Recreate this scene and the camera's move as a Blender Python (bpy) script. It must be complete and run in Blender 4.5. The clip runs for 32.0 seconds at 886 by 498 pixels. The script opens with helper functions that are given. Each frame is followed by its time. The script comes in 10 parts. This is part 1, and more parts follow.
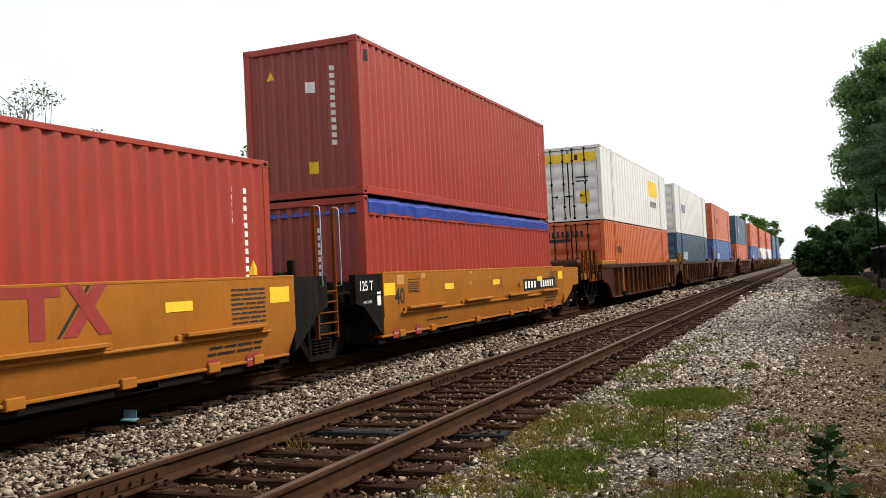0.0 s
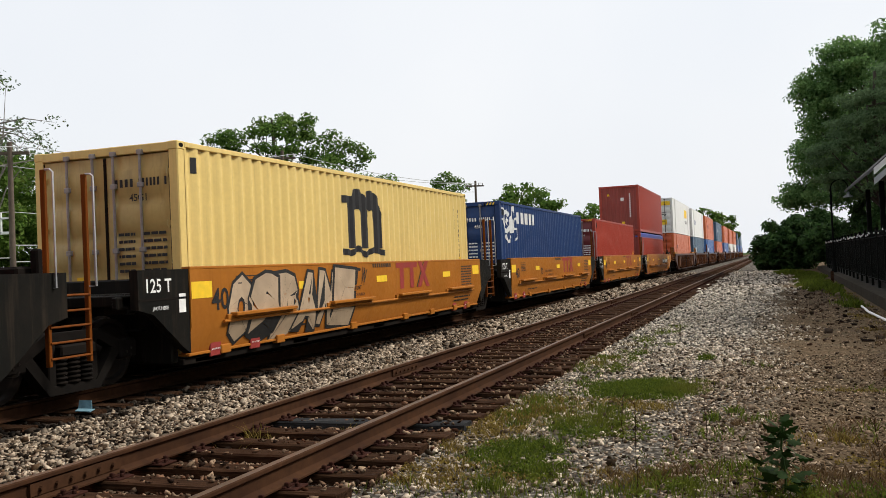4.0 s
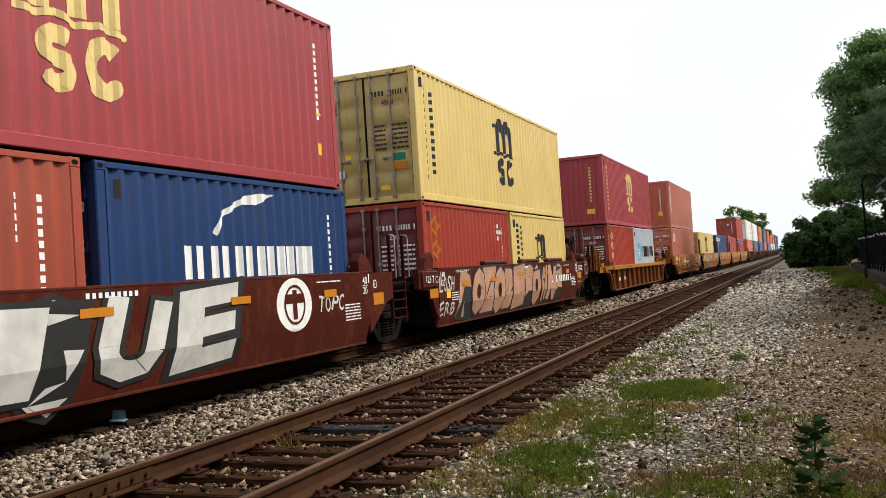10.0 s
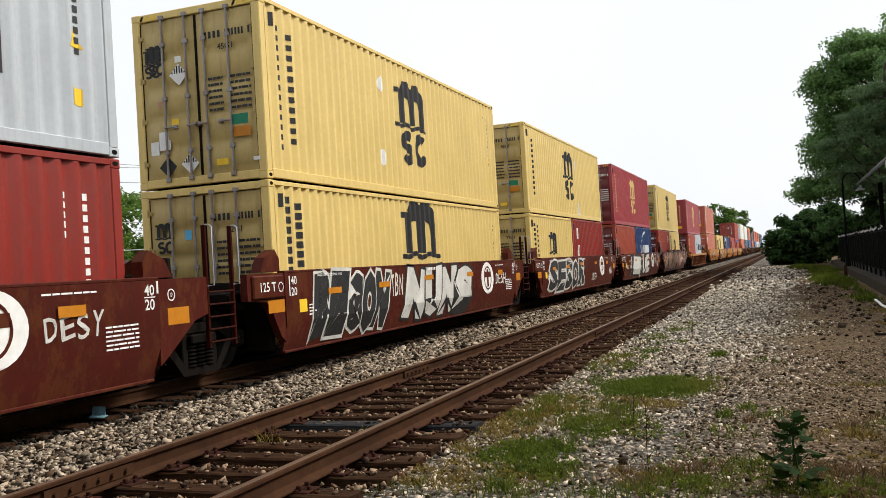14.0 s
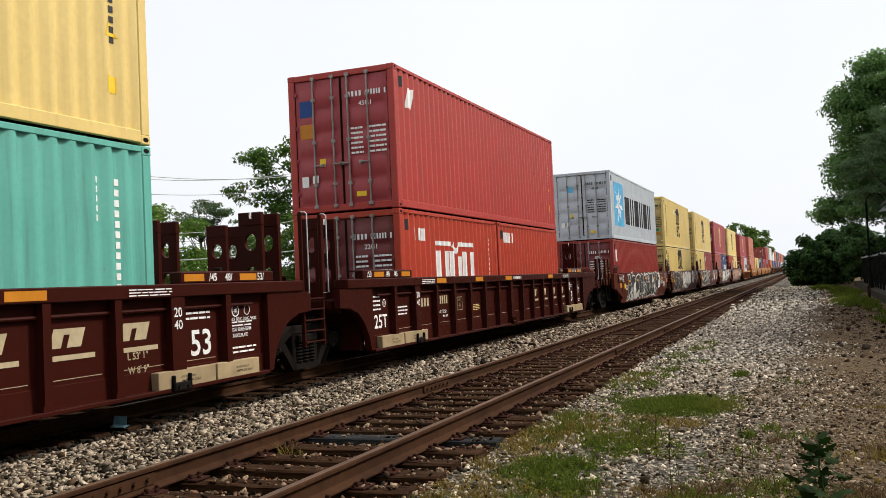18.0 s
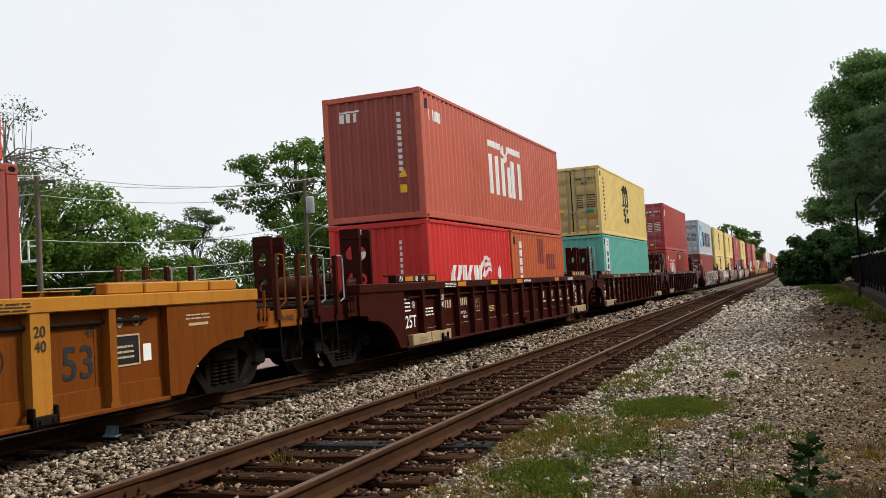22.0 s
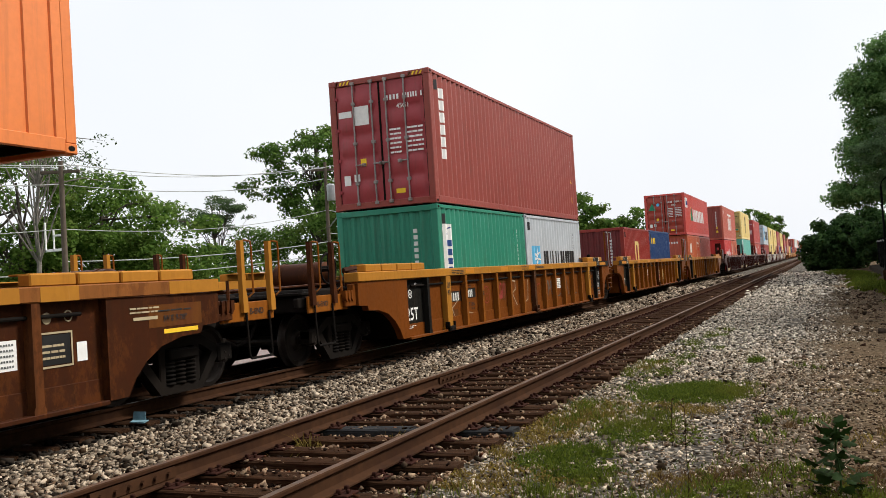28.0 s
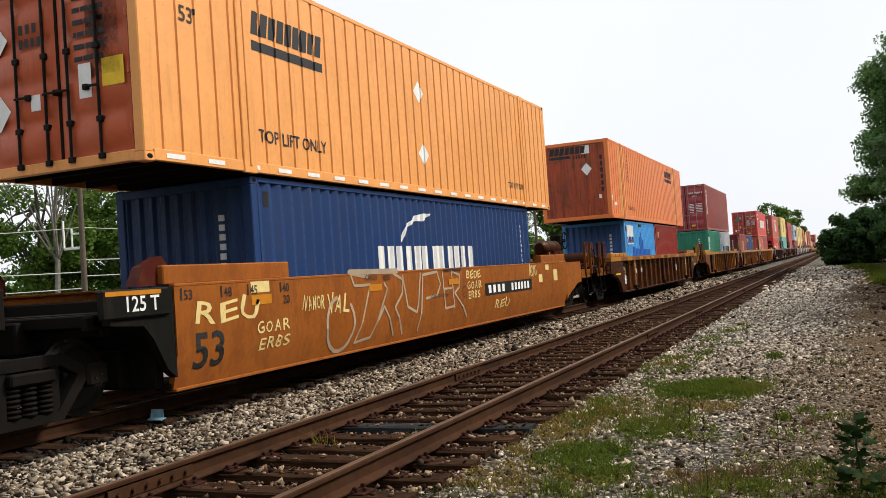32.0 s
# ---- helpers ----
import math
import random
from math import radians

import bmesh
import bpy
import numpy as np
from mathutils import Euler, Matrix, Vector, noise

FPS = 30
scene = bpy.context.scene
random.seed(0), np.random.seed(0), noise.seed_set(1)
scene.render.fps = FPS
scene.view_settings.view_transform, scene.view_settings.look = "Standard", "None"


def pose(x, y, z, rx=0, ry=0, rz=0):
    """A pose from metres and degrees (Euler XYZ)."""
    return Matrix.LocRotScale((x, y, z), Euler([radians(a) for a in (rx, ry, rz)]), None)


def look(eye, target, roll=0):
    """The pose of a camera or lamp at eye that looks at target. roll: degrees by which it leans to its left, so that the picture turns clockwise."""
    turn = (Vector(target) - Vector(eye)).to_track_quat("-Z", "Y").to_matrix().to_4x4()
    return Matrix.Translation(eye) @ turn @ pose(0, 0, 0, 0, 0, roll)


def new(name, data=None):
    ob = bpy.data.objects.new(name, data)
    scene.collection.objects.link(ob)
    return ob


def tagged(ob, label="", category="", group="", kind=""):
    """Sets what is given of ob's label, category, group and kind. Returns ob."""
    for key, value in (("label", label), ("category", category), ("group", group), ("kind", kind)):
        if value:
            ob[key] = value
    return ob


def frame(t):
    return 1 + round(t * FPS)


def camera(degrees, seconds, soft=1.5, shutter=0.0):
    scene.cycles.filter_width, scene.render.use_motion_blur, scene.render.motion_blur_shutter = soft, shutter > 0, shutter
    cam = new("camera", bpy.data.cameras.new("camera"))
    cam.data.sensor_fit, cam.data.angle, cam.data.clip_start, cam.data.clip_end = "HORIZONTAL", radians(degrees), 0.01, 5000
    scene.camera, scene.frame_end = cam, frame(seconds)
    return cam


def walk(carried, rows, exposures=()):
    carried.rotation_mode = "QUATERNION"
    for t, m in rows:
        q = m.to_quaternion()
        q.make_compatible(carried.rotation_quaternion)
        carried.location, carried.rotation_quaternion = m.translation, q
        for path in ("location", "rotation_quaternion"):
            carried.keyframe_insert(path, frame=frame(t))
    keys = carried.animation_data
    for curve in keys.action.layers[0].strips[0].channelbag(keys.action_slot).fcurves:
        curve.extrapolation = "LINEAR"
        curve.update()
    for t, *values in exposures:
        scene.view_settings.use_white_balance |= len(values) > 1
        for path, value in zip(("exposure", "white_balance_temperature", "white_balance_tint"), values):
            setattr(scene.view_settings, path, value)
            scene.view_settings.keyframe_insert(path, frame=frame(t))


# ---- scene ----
cam = camera(52.24, 32.0, soft=0.6)
# seconds, x, y, z, pitch, roll, yaw
PATH = [
    (0, -0.001, -0.003, 1.326, 1.679, 2.817, 22.345),
    (0.5, -0.015, -0.009, 1.321, 0.688, 1.645, 20.794),
    (1, -0.002, 0.002, 1.317, 1.235, 0.723, 18.349),
    (1.5, 0.011, 0.015, 1.319, 1.256, 0.926, 17.448),
    (2, -0.001, 0.008, 1.310, 1.174, 1.293, 17.592),
    (2.5, 0.001, 0.011, 1.315, 1.460, 1.849, 18.492),
    (3, -0.014, -0.021, 1.305, 1.270, 2.066, 19.302),
    (3.5, -0.004, 0.009, 1.312, 1.097, 2.309, 19.753),
    (5.5, -0.009, 0.008, 1.308, 0.854, 2.883, 20.240),
    (6, 0.000, 0.001, 1.312, 0.670, 3.170, 20.740),
    (6.5, 0.006, 0.006, 1.317, 0.835, 3.208, 20.997),
    (7, 0.005, -0.009, 1.315, 0.934, 3.170, 20.940),
    (7.5, 0.011, -0.019, 1.315, 1.075, 3.368, 20.974),
    (8, 0.010, 0.017, 1.321, 1.300, 3.496, 21.248),
    (8.5, 0.007, 0.022, 1.316, 1.319, 3.469, 21.244),
    (9, 0.009, 0.014, 1.314, 1.329, 3.536, 21.453),
    (9.5, 0.012, 0.019, 1.315, 1.309, 3.669, 21.414),
    (10, 0.015, 0.009, 1.316, 1.418, 3.620, 21.702),
    (10.5, 0.020, 0.007, 1.319, 1.639, 3.608, 21.660),
    (11, 0.006, 0.010, 1.312, 1.622, 3.705, 21.673),
    (11.5, -0.003, 0.013, 1.311, 1.496, 3.623, 21.797),
    (12, -0.000, 0.024, 1.314, 1.164, 3.564, 21.489),
    (12.5, -0.003, 0.024, 1.314, 0.982, 3.368, 21.162),
    (13, 0.008, 0.029, 1.315, 1.130, 3.526, 21.008),
    (13.5, 0.012, 0.024, 1.316, 0.979, 3.452, 20.770),
    (14, 0.024, 0.015, 1.314, 1.120, 3.461, 20.649),
    (14.5, 0.028, 0.009, 1.319, 1.521, 3.287, 20.212),
    (16.5, 0.000, 0.030, 1.310, 2.178, 2.519, 21.649),
    (17, -0.004, -0.000, 1.312, 1.977, 2.488, 21.347),
    (17.5, -0.008, -0.003, 1.307, 2.206, 2.299, 22.016),
    (18, -0.009, -0.002, 1.309, 2.170, 2.643, 21.821),
    (18.5, -0.008, -0.010, 1.305, 2.198, 2.813, 21.922),
    (19, -0.005, -0.012, 1.310, 2.382, 3.007, 21.873),
    (19.5, -0.008, -0.012, 1.306, 2.517, 3.053, 22.077),
    (20, -0.003, -0.009, 1.308, 2.628, 3.209, 22.378),
    (20.5, -0.002, -0.011, 1.312, 2.586, 3.358, 22.283),
    (21, 0.009, -0.012, 1.313, 2.789, 3.349, 22.115),
    (21.5, 0.014, -0.008, 1.312, 2.624, 3.335, 21.732),
    (22, 0.019, -0.010, 1.311, 2.441, 3.373, 21.366),
    (22.5, 0.010, -0.009, 1.310, 2.488, 3.279, 21.317),
    (23, -0.003, -0.010, 1.307, 2.236, 3.275, 21.544),
    (23.5, -0.005, -0.004, 1.308, 2.061, 3.244, 21.780),
    (24, -0.002, -0.010, 1.303, 1.930, 3.188, 22.023),
    (24.5, 0.002, 0.004, 1.310, 1.680, 3.189, 22.019),
    (26.5, 0.001, -0.008, 1.309, 1.938, 3.624, 22.576),
    (27, 0.001, -0.004, 1.310, 1.783, 3.691, 22.816),
    (27.5, -0.000, -0.005, 1.310, 1.800, 3.596, 22.907),
    (28, 0.000, -0.035, 1.304, 1.689, 3.673, 22.670),
    (28.5, 0.015, 0.011, 1.313, 1.686, 3.959, 22.832),
    (29, 0.009, -0.010, 1.314, 1.603, 3.977, 22.831),
    (29.5, 0.004, -0.017, 1.310, 1.653, 3.890, 22.789),
    (30, 0.000, -0.010, 1.316, 1.657, 4.098, 22.862),
    (30.5, -0.001, -0.008, 1.310, 1.598, 4.006, 22.965),
    (31, -0.003, -0.009, 1.310, 1.657, 3.888, 23.398),
    (31.5, -0.004, -0.007, 1.312, 1.520, 3.821, 23.529),
    (32, -0.007, -0.012, 1.312, 1.506, 3.933, 23.676),
]
walk(cam, [(t, pose(x, y, z, 90 + p, r, w)) for t, x, y, z, p, r, w in PATH],
     [(0, 0.11), (0.8, -0.01), (1.6, -0.09), (2.4, -0.15), (3.6, -0.14), (5.0, 0.05), (7, 0.05), (10, 0.06), (11.6, 0.07), (13, 0.05), (14, 0.04), (18, 0.0), (20.5, -0.03), (22, -0.1), (23, -0.07), (25, 0.0), (28, 0.0), (30, 0.02), (32, 0.0)])

# how far the train has gone along +y at each second
GONE = [(0, 0.00), (1, 10.41), (2, 20.82), (3, 31.25), (4, 41.71), (5, 52.19), (6, 62.66), (7, 73.11), (8, 83.54), (9, 93.96), (10, 104.39), (11, 114.79), (12, 125.16), (13, 135.50), (14, 145.82), (15, 156.12), (16, 166.41), (17, 176.67), (18, 186.93), (19, 197.17), (20, 207.38), (21, 217.56), (22, 227.71), (23, 237.86), (24, 248.04), (25, 258.28), (26, 268.59), (27, 278.94), (27.8, 287.24), (28, 289.62), (28.2, 291.39), (29, 299.66), (30, 309.97), (30.8, 318.17), (31, 320.38), (31.2, 322.27), (32, 330.45)]


def gone(t):
    return float(np.interp(t, [a for a, b in GONE], [b for a, b in GONE]))


# ---- light ----
SUN_ELEV, SUN_TURN = 44.0, 56.0      # degrees; turn is the compass way the light comes from, clockwise from +y
world = bpy.data.worlds.new("overcast")
scene.world = world
world.use_nodes = True
wn = world.node_tree
wn.nodes.clear()
w_out = wn.nodes.new("ShaderNodeOutputWorld")
w_bg = wn.nodes.new("ShaderNodeBackground")
w_sky = wn.nodes.new("ShaderNodeTexSky")
w_sky.sky_type = "NISHITA"
w_sky.sun_disc = False
w_sky.sun_elevation = radians(SUN_ELEV)
w_sky.sun_rotation = radians(SUN_TURN)
w_sky.dust_density = 6.0
w_sky.air_density = 1.5
w_mix = wn.nodes.new("ShaderNodeMix")
w_mix.data_type = "RGBA"
w_mix.inputs[0].default_value = 0.86
# the soft white cloud cover
w_at = wn.nodes.new("ShaderNodeTexCoord")
w_noise = wn.nodes.new("ShaderNodeTexNoise")
w_noise.inputs["Scale"].default_value, w_noise.inputs["Detail"].default_value = 2.6, 4.0
wn.links.new(w_at.outputs["Generated"], w_noise.inputs["Vector"])
w_cloud = wn.nodes.new("ShaderNodeMix")
w_cloud.data_type = "RGBA"
w_cloud.inputs[6].default_value, w_cloud.inputs[7].default_value = (9.6, 10.1, 10.9, 1), (11.5, 11.6, 11.8, 1)
wn.links.new(w_noise.outputs["Fac"], w_cloud.inputs[0])
wn.links.new(w_cloud.outputs[2], w_mix.inputs[7])
wn.links.new(w_sky.outputs[0], w_mix.inputs[6])
wn.links.new(w_mix.outputs[2], w_bg.inputs[0])
w_bg.inputs[1].default_value = 0.1
wn.links.new(w_bg.outputs[0], w_out.inputs[0])

sun = new("sun", bpy.data.lights.new("sun", "SUN"))
sun.data.energy = 3.9
sun.data.angle = radians(10)
sun.data.color = (1.0, 0.94, 0.85)
_e, _a = radians(SUN_ELEV), radians(SUN_TURN)
sun.matrix_world = look((math.sin(_a) * math.cos(_e) * 50, math.cos(_a) * math.cos(_e) * 50, math.sin(_e) * 50), (0, 0, 0))


# ---- mesh tools ----
class Geo:
    """Collects points and faces for one mesh."""

    def __init__(self):
        self.v, self.f = [], []

    def add(self, pts, faces):
        n = len(self.v)
        self.v += [tuple(p) for p in pts]
        self.f += [tuple(n + i for i in q) for q in faces]
        return self

    def box(self, x0, x1, y0, y1, z0, z1, c=0.0):
        if c <= 0:
            p = [(x, y, z) for x in (x0, x1) for y in (y0, y1) for z in (z0, z1)]
            return self.add(p, [(0, 1, 3, 2), (4, 6, 7, 5), (0, 4, 5, 1), (2, 3, 7, 6), (0, 2, 6, 4), (1, 5, 7, 3)])
        c = min(c, (x1 - x0) * 0.45, (y1 - y0) * 0.45, (z1 - z0) * 0.45)
        p, k = [], {}
        for sx in (0, 1):
            for sy in (0, 1):
                for sz in (0, 1):
                    X, Y, Z = (x0, x1)[sx], (y0, y1)[sy], (z0, z1)[sz]
                    dx, dy, dz = (c, -c)[sx], (c, -c)[sy], (c, -c)[sz]
                    k[sx, sy, sz] = len(p)
                    p += [(X, Y + dy, Z + dz), (X + dx, Y, Z + dz), (X + dx, Y + dy, Z)]
        q = []
        for s in (0, 1):
            q.append([k[s, 0, 0], k[s, 1, 0], k[s, 1, 1], k[s, 0, 1]])
            q.append([k[0, s, 0] + 1, k[1, s, 0] + 1, k[1, s, 1] + 1, k[0, s, 1] + 1])
            q.append([k[0, 0, s] + 2, k[1, 0, s] + 2, k[1, 1, s] + 2, k[0, 1, s] + 2])
        for a in (0, 1):
            for b in (0, 1):
                q.append([k[a, b, 0], k[a, b, 1], k[a, b, 1] + 1, k[a, b, 0] + 1])
                q.append([k[a, 0, b], k[a, 1, b], k[a, 1, b] + 2, k[a, 0, b] + 2])
                q.append([k[0, a, b] + 1, k[1, a, b] + 1, k[1, a, b] + 2, k[0, a, b] + 2])
                for d in (0, 1):
                    q.append([k[a, b, d], k[a, b, d] + 1, k[a, b, d] + 2])
        return self.add(p, q)

    def prism(self, poly, axis, a, b):
        """A flat outline pushed from a to b along an axis. x: outline in (y, z); y: in (x, z); z: in (x, y)."""
        def put(u, w, t):
            return {"x": (t, u, w), "y": (u, t, w), "z": (u, w, t)}[axis]
        n = len(poly)
        p = [put(u, w, a) for u, w in poly] + [put(u, w, b) for u, w in poly]
        return self.add(p, [tuple(range(n)), tuple(range(2 * n - 1, n - 1, -1))] + [(i, (i + 1) % n, n + (i + 1) % n, n + i) for i in range(n)])

    def rod(self, p0, p1, r, n=8, r1=None, caps=True):
        p0, p1 = Vector(p0), Vector(p1)
        d = (p1 - p0).normalized()
        u = d.orthogonal().normalized()
        w = d.cross(u)
        r1 = r if r1 is None else r1
        p = []
        for c, rr in ((p0, r), (p1, r1)):
            p += [c + (u * math.cos(2 * math.pi * i / n) + w * math.sin(2 * math.pi * i / n)) * rr for i in range(n)]
        q = [(i, (i + 1) % n, n + (i + 1) % n, n + i) for i in range(n)]
        if caps:
            q += [tuple(range(n - 1, -1, -1)), tuple(range(n, 2 * n))]
        return self.add(p, q)

    def pipe(self, pts, r, n=6):
        pts = [Vector(p) for p in pts]
        v, q = [], []
        for k, c in enumerate(pts):
            d = (pts[min(k + 1, len(pts) - 1)] - pts[max(k - 1, 0)]).normalized()
            u = d.cross(Vector((0.31, 0.17, 0.93)))
            u = (u if u.length > 0.05 else d.orthogonal()).normalized()
            w = d.cross(u)
            v += [c + (u * math.cos(2 * math.pi * i / n) + w * math.sin(2 * math.pi * i / n)) * r for i in range(n)]
        m = len(pts)
        for k in range(m - 1):
            q += [(k * n + i, k * n + (i + 1) % n, (k + 1) * n + (i + 1) % n, (k + 1) * n + i) for i in range(n)]
        q += [tuple(range(n - 1, -1, -1)), tuple(range((m - 1) * n, m * n))]
        return self.add(v, q)

    def lathe(self, prof, axis, n=24, at=(0, 0, 0)):
        """Turns (radius, along) pairs round an axis."""
        p = []
        for r, t in prof:
            for i in range(n):
                c, s = math.cos(2 * math.pi * i / n) * r, math.sin(2 * math.pi * i / n) * r
                q = {"x": (t, c, s), "y": (c, t, s), "z": (c, s, t)}[axis]
                p.append((q[0] + at[0], q[1] + at[1], q[2] + at[2]))
        m = len(prof)
        q = [(k * n + i, k * n + (i + 1) % n, (k + 1) * n + (i + 1) % n, (k + 1) * n + i) for k in range(m - 1) for i in range(n)]
        q += [tuple(range(n)), tuple(range(m * n - 1, (m - 1) * n - 1, -1))]
        return self.add(p, q)

    def mesh(self, name, angle=35):
        me = bpy.data.meshes.new(name)
        me.from_pydata(self.v, [], self.f)
        bm = bmesh.new()
        bm.from_mesh(me)
        bmesh.ops.recalc_face_normals(bm, faces=bm.faces)
        bm.to_mesh(me)
        bm.free()
        me.polygons.foreach_set("use_smooth", [True] * len(me.polygons))
        me.set_sharp_from_angle(angle=radians(angle))
        return me


def raw_mesh(name, verts, faces, smooth=False):
    me = bpy.data.meshes.new(name)
    verts, faces = np.asarray(verts, np.float32), np.asarray(faces, np.int32)
    k = faces.shape[1]
    me.vertices.add(len(verts))
    me.vertices.foreach_set("co", verts.ravel())
    me.loops.add(faces.size)
    me.loops.foreach_set("vertex_index", faces.ravel())
    me.polygons.add(len(faces))
    me.polygons.foreach_set("loop_start", np.arange(0, faces.size, k, dtype=np.int32))
    if smooth:
        me.polygons.foreach_set("use_smooth", [True] * len(faces))
    me.update(calc_edges=True)
    return me


def part(name, geo, material, parent=None, label="", at=None):
    """One mesh object; its material hangs on the object, so that meshes can be shared."""
    me = geo.mesh(name) if isinstance(geo, Geo) else geo
    ob = new(name, me)
    if not me.materials:
        me.materials.append(None)
    ob.material_slots[0].link = "OBJECT"
    ob.material_slots[0].material = material
    if parent is not None:
        ob.parent = parent
    if at is not None:
        ob.matrix_basis = at if isinstance(at, Matrix) else Matrix.Translation(at)
    if label:
        ob["label"] = label
    return ob


def thing(name, label, category, group="", kind="", at=None):
    ob = tagged(new(name), label, category, group, kind)
    ob.empty_display_size = 0.3
    if at is not None:
        ob.matrix_basis = at if isinstance(at, Matrix) else Matrix.Translation(at)
    return ob


CACHE = {}


def shared(key, make):
    if key not in CACHE:
        g = make()
        CACHE[key] = g.mesh(str(key[0]) if isinstance(key, tuple) else key) if isinstance(g, Geo) else g
    return CACHE[key]


# ---- materials ----
def nodes_of(name):
    m = bpy.data.materials.new(name)
    m.use_nodes = True
    nt = m.node_tree
    nt.nodes.clear()
    out = nt.nodes.new("ShaderNodeOutputMaterial")
    bsdf = nt.nodes.new("ShaderNodeBsdfPrincipled")
    nt.links.new(bsdf.outputs[0], out.inputs[0])
    return m, nt, bsdf


def where(nt, scale=(1, 1, 1), shift=True, world_space=False):
    if world_space:
        src = nt.nodes.new("ShaderNodeNewGeometry").outputs["Position"]
    else:
        src = nt.nodes.new("ShaderNodeTexCoord").outputs["Object"]
    if shift and not world_space:
        info = nt.nodes.new("ShaderNodeObjectInfo")
        mul = nt.nodes.new("ShaderNodeMath")
        mul.operation = "MULTIPLY"
        mul.inputs[1].default_value = 57.0
        nt.links.new(info.outputs["Random"], mul.inputs[0])
        add = nt.nodes.new("ShaderNodeVectorMath")
        nt.links.new(src, add.inputs[0])
        nt.links.new(mul.outputs[0], add.inputs[1])
        src = add.outputs[0]
    mp = nt.nodes.new("ShaderNodeMapping")
    mp.inputs["Scale"].default_value = scale
    nt.links.new(src, mp.inputs[0])
    return mp.outputs[0]


def noise_tex(nt, vec, scale, detail=4.0, rough=0.6):
    n = nt.nodes.new("ShaderNodeTexNoise")
    n.inputs["Scale"].default_value = scale
    n.inputs["Detail"].default_value = detail
    n.inputs["Roughness"].default_value = rough
    nt.links.new(vec, n.inputs["Vector"])
    return n.outputs["Fac"]


def ramp(nt, fac, lo, hi, a=0.0, b=1.0):
    r = nt.nodes.new("ShaderNodeMapRange")
    r.inputs[1].default_value, r.inputs[2].default_value = lo, hi
    r.inputs[3].default_value, r.inputs[4].default_value = a, b
    nt.links.new(fac, r.inputs[0])
    return r.outputs[0]


def blend(nt, fac, a, b):
    mx = nt.nodes.new("ShaderNodeMix")
    mx.data_type = "RGBA"
    for sock, val in ((mx.inputs[0], fac), (mx.inputs[6], a), (mx.inputs[7], b)):
        if isinstance(val, (int, float)):
            sock.default_value = val
        elif isinstance(val, tuple):
            sock.default_value = (*val, 1)
        else:
            nt.links.new(val, sock)
    return mx.outputs[2]


def bumped(nt, bsdf, height, strength, distance=0.02):
    b = nt.nodes.new("ShaderNodeBump")
    b.inputs["Strength"].default_value = strength
    b.inputs["Distance"].default_value = distance
    nt.links.new(height, b.inputs["Height"])
    nt.links.new(b.outputs[0], bsdf.inputs["Normal"])


def scaled(c, k):
    return tuple(min(1.0, x * k) for x in c)


def paint(name, col, rough=0.42, var=0.22, fade=0.25, rust=0.45, rust_col=(0.11, 0.035, 0.014), streak=0.35, dirt=(0.07, 0.05, 0.035), bump=0.25, grime=0.12, gloss=0.4):
    """Weathered paint on steel: faded patches, downward dirt streaks, rust specks, slight dents."""
    m, nt, b = nodes_of(name)
    vec = where(nt)
    big = noise_tex(nt, vec, 0.7, 3)
    fine = noise_tex(nt, vec, 14.0, 5)
    long_vec = where(nt, (5.0, 5.0, 0.35))
    runs = noise_tex(nt, long_vec, 2.2, 5, 0.65)
    c = blend(nt, ramp(nt, big, 0.3, 0.7, 0, 1), scaled(col, 1 - var * 0.5), blend(nt, fade * 0.2, col, (0.6, 0.55, 0.5)))
    c = blend(nt, ramp(nt, runs, 0.46 if grime > 0.3 else 0.52, 0.66 if grime > 0.3 else 0.76, 0, streak), c, dirt)
    c = blend(nt, ramp(nt, noise_tex(nt, where(nt, (1, 1, 0.7)), 1.5, 7, 0.72), 0.44, 0.72, 0, grime), c, dirt)
    if grime > 0.3:
        blot = noise_tex(nt, where(nt, (1, 1, 0.55)), 3.2, 9, 0.78)
        c = blend(nt, ramp(nt, blot, 0.50, 0.57, 0, 0.6), c, rust_col)
    spots = noise_tex(nt, vec, 6.0, 8, 0.7)
    c = blend(nt, ramp(nt, spots, 0.66, 0.72, 0, rust), c, rust_col)
    c = blend(nt, ramp(nt, fine, 0.35, 0.75, 0, 0.18), c, scaled(col, 0.55))
    scrape = noise_tex(nt, where(nt, (9.0, 9.0, 0.6)), 2.0, 6, 0.7)
    c = blend(nt, ramp(nt, scrape, 0.69, 0.76, 0, 0.45 if gloss > 0.1 else 0.12), c, blend(nt, 0.5, scaled(col, 1.25), (0.42, 0.36, 0.30)))
    nt.links.new(c, b.inputs["Base Color"])
    nt.links.new(ramp(nt, fine, 0.3, 0.7, max(0.1, rough - 0.12), min(1, rough + 0.15)), b.inputs["Roughness"])
    b.inputs["Specular IOR Level"].default_value = gloss
    bumped(nt, b, big, bump, 0.03)
    return m


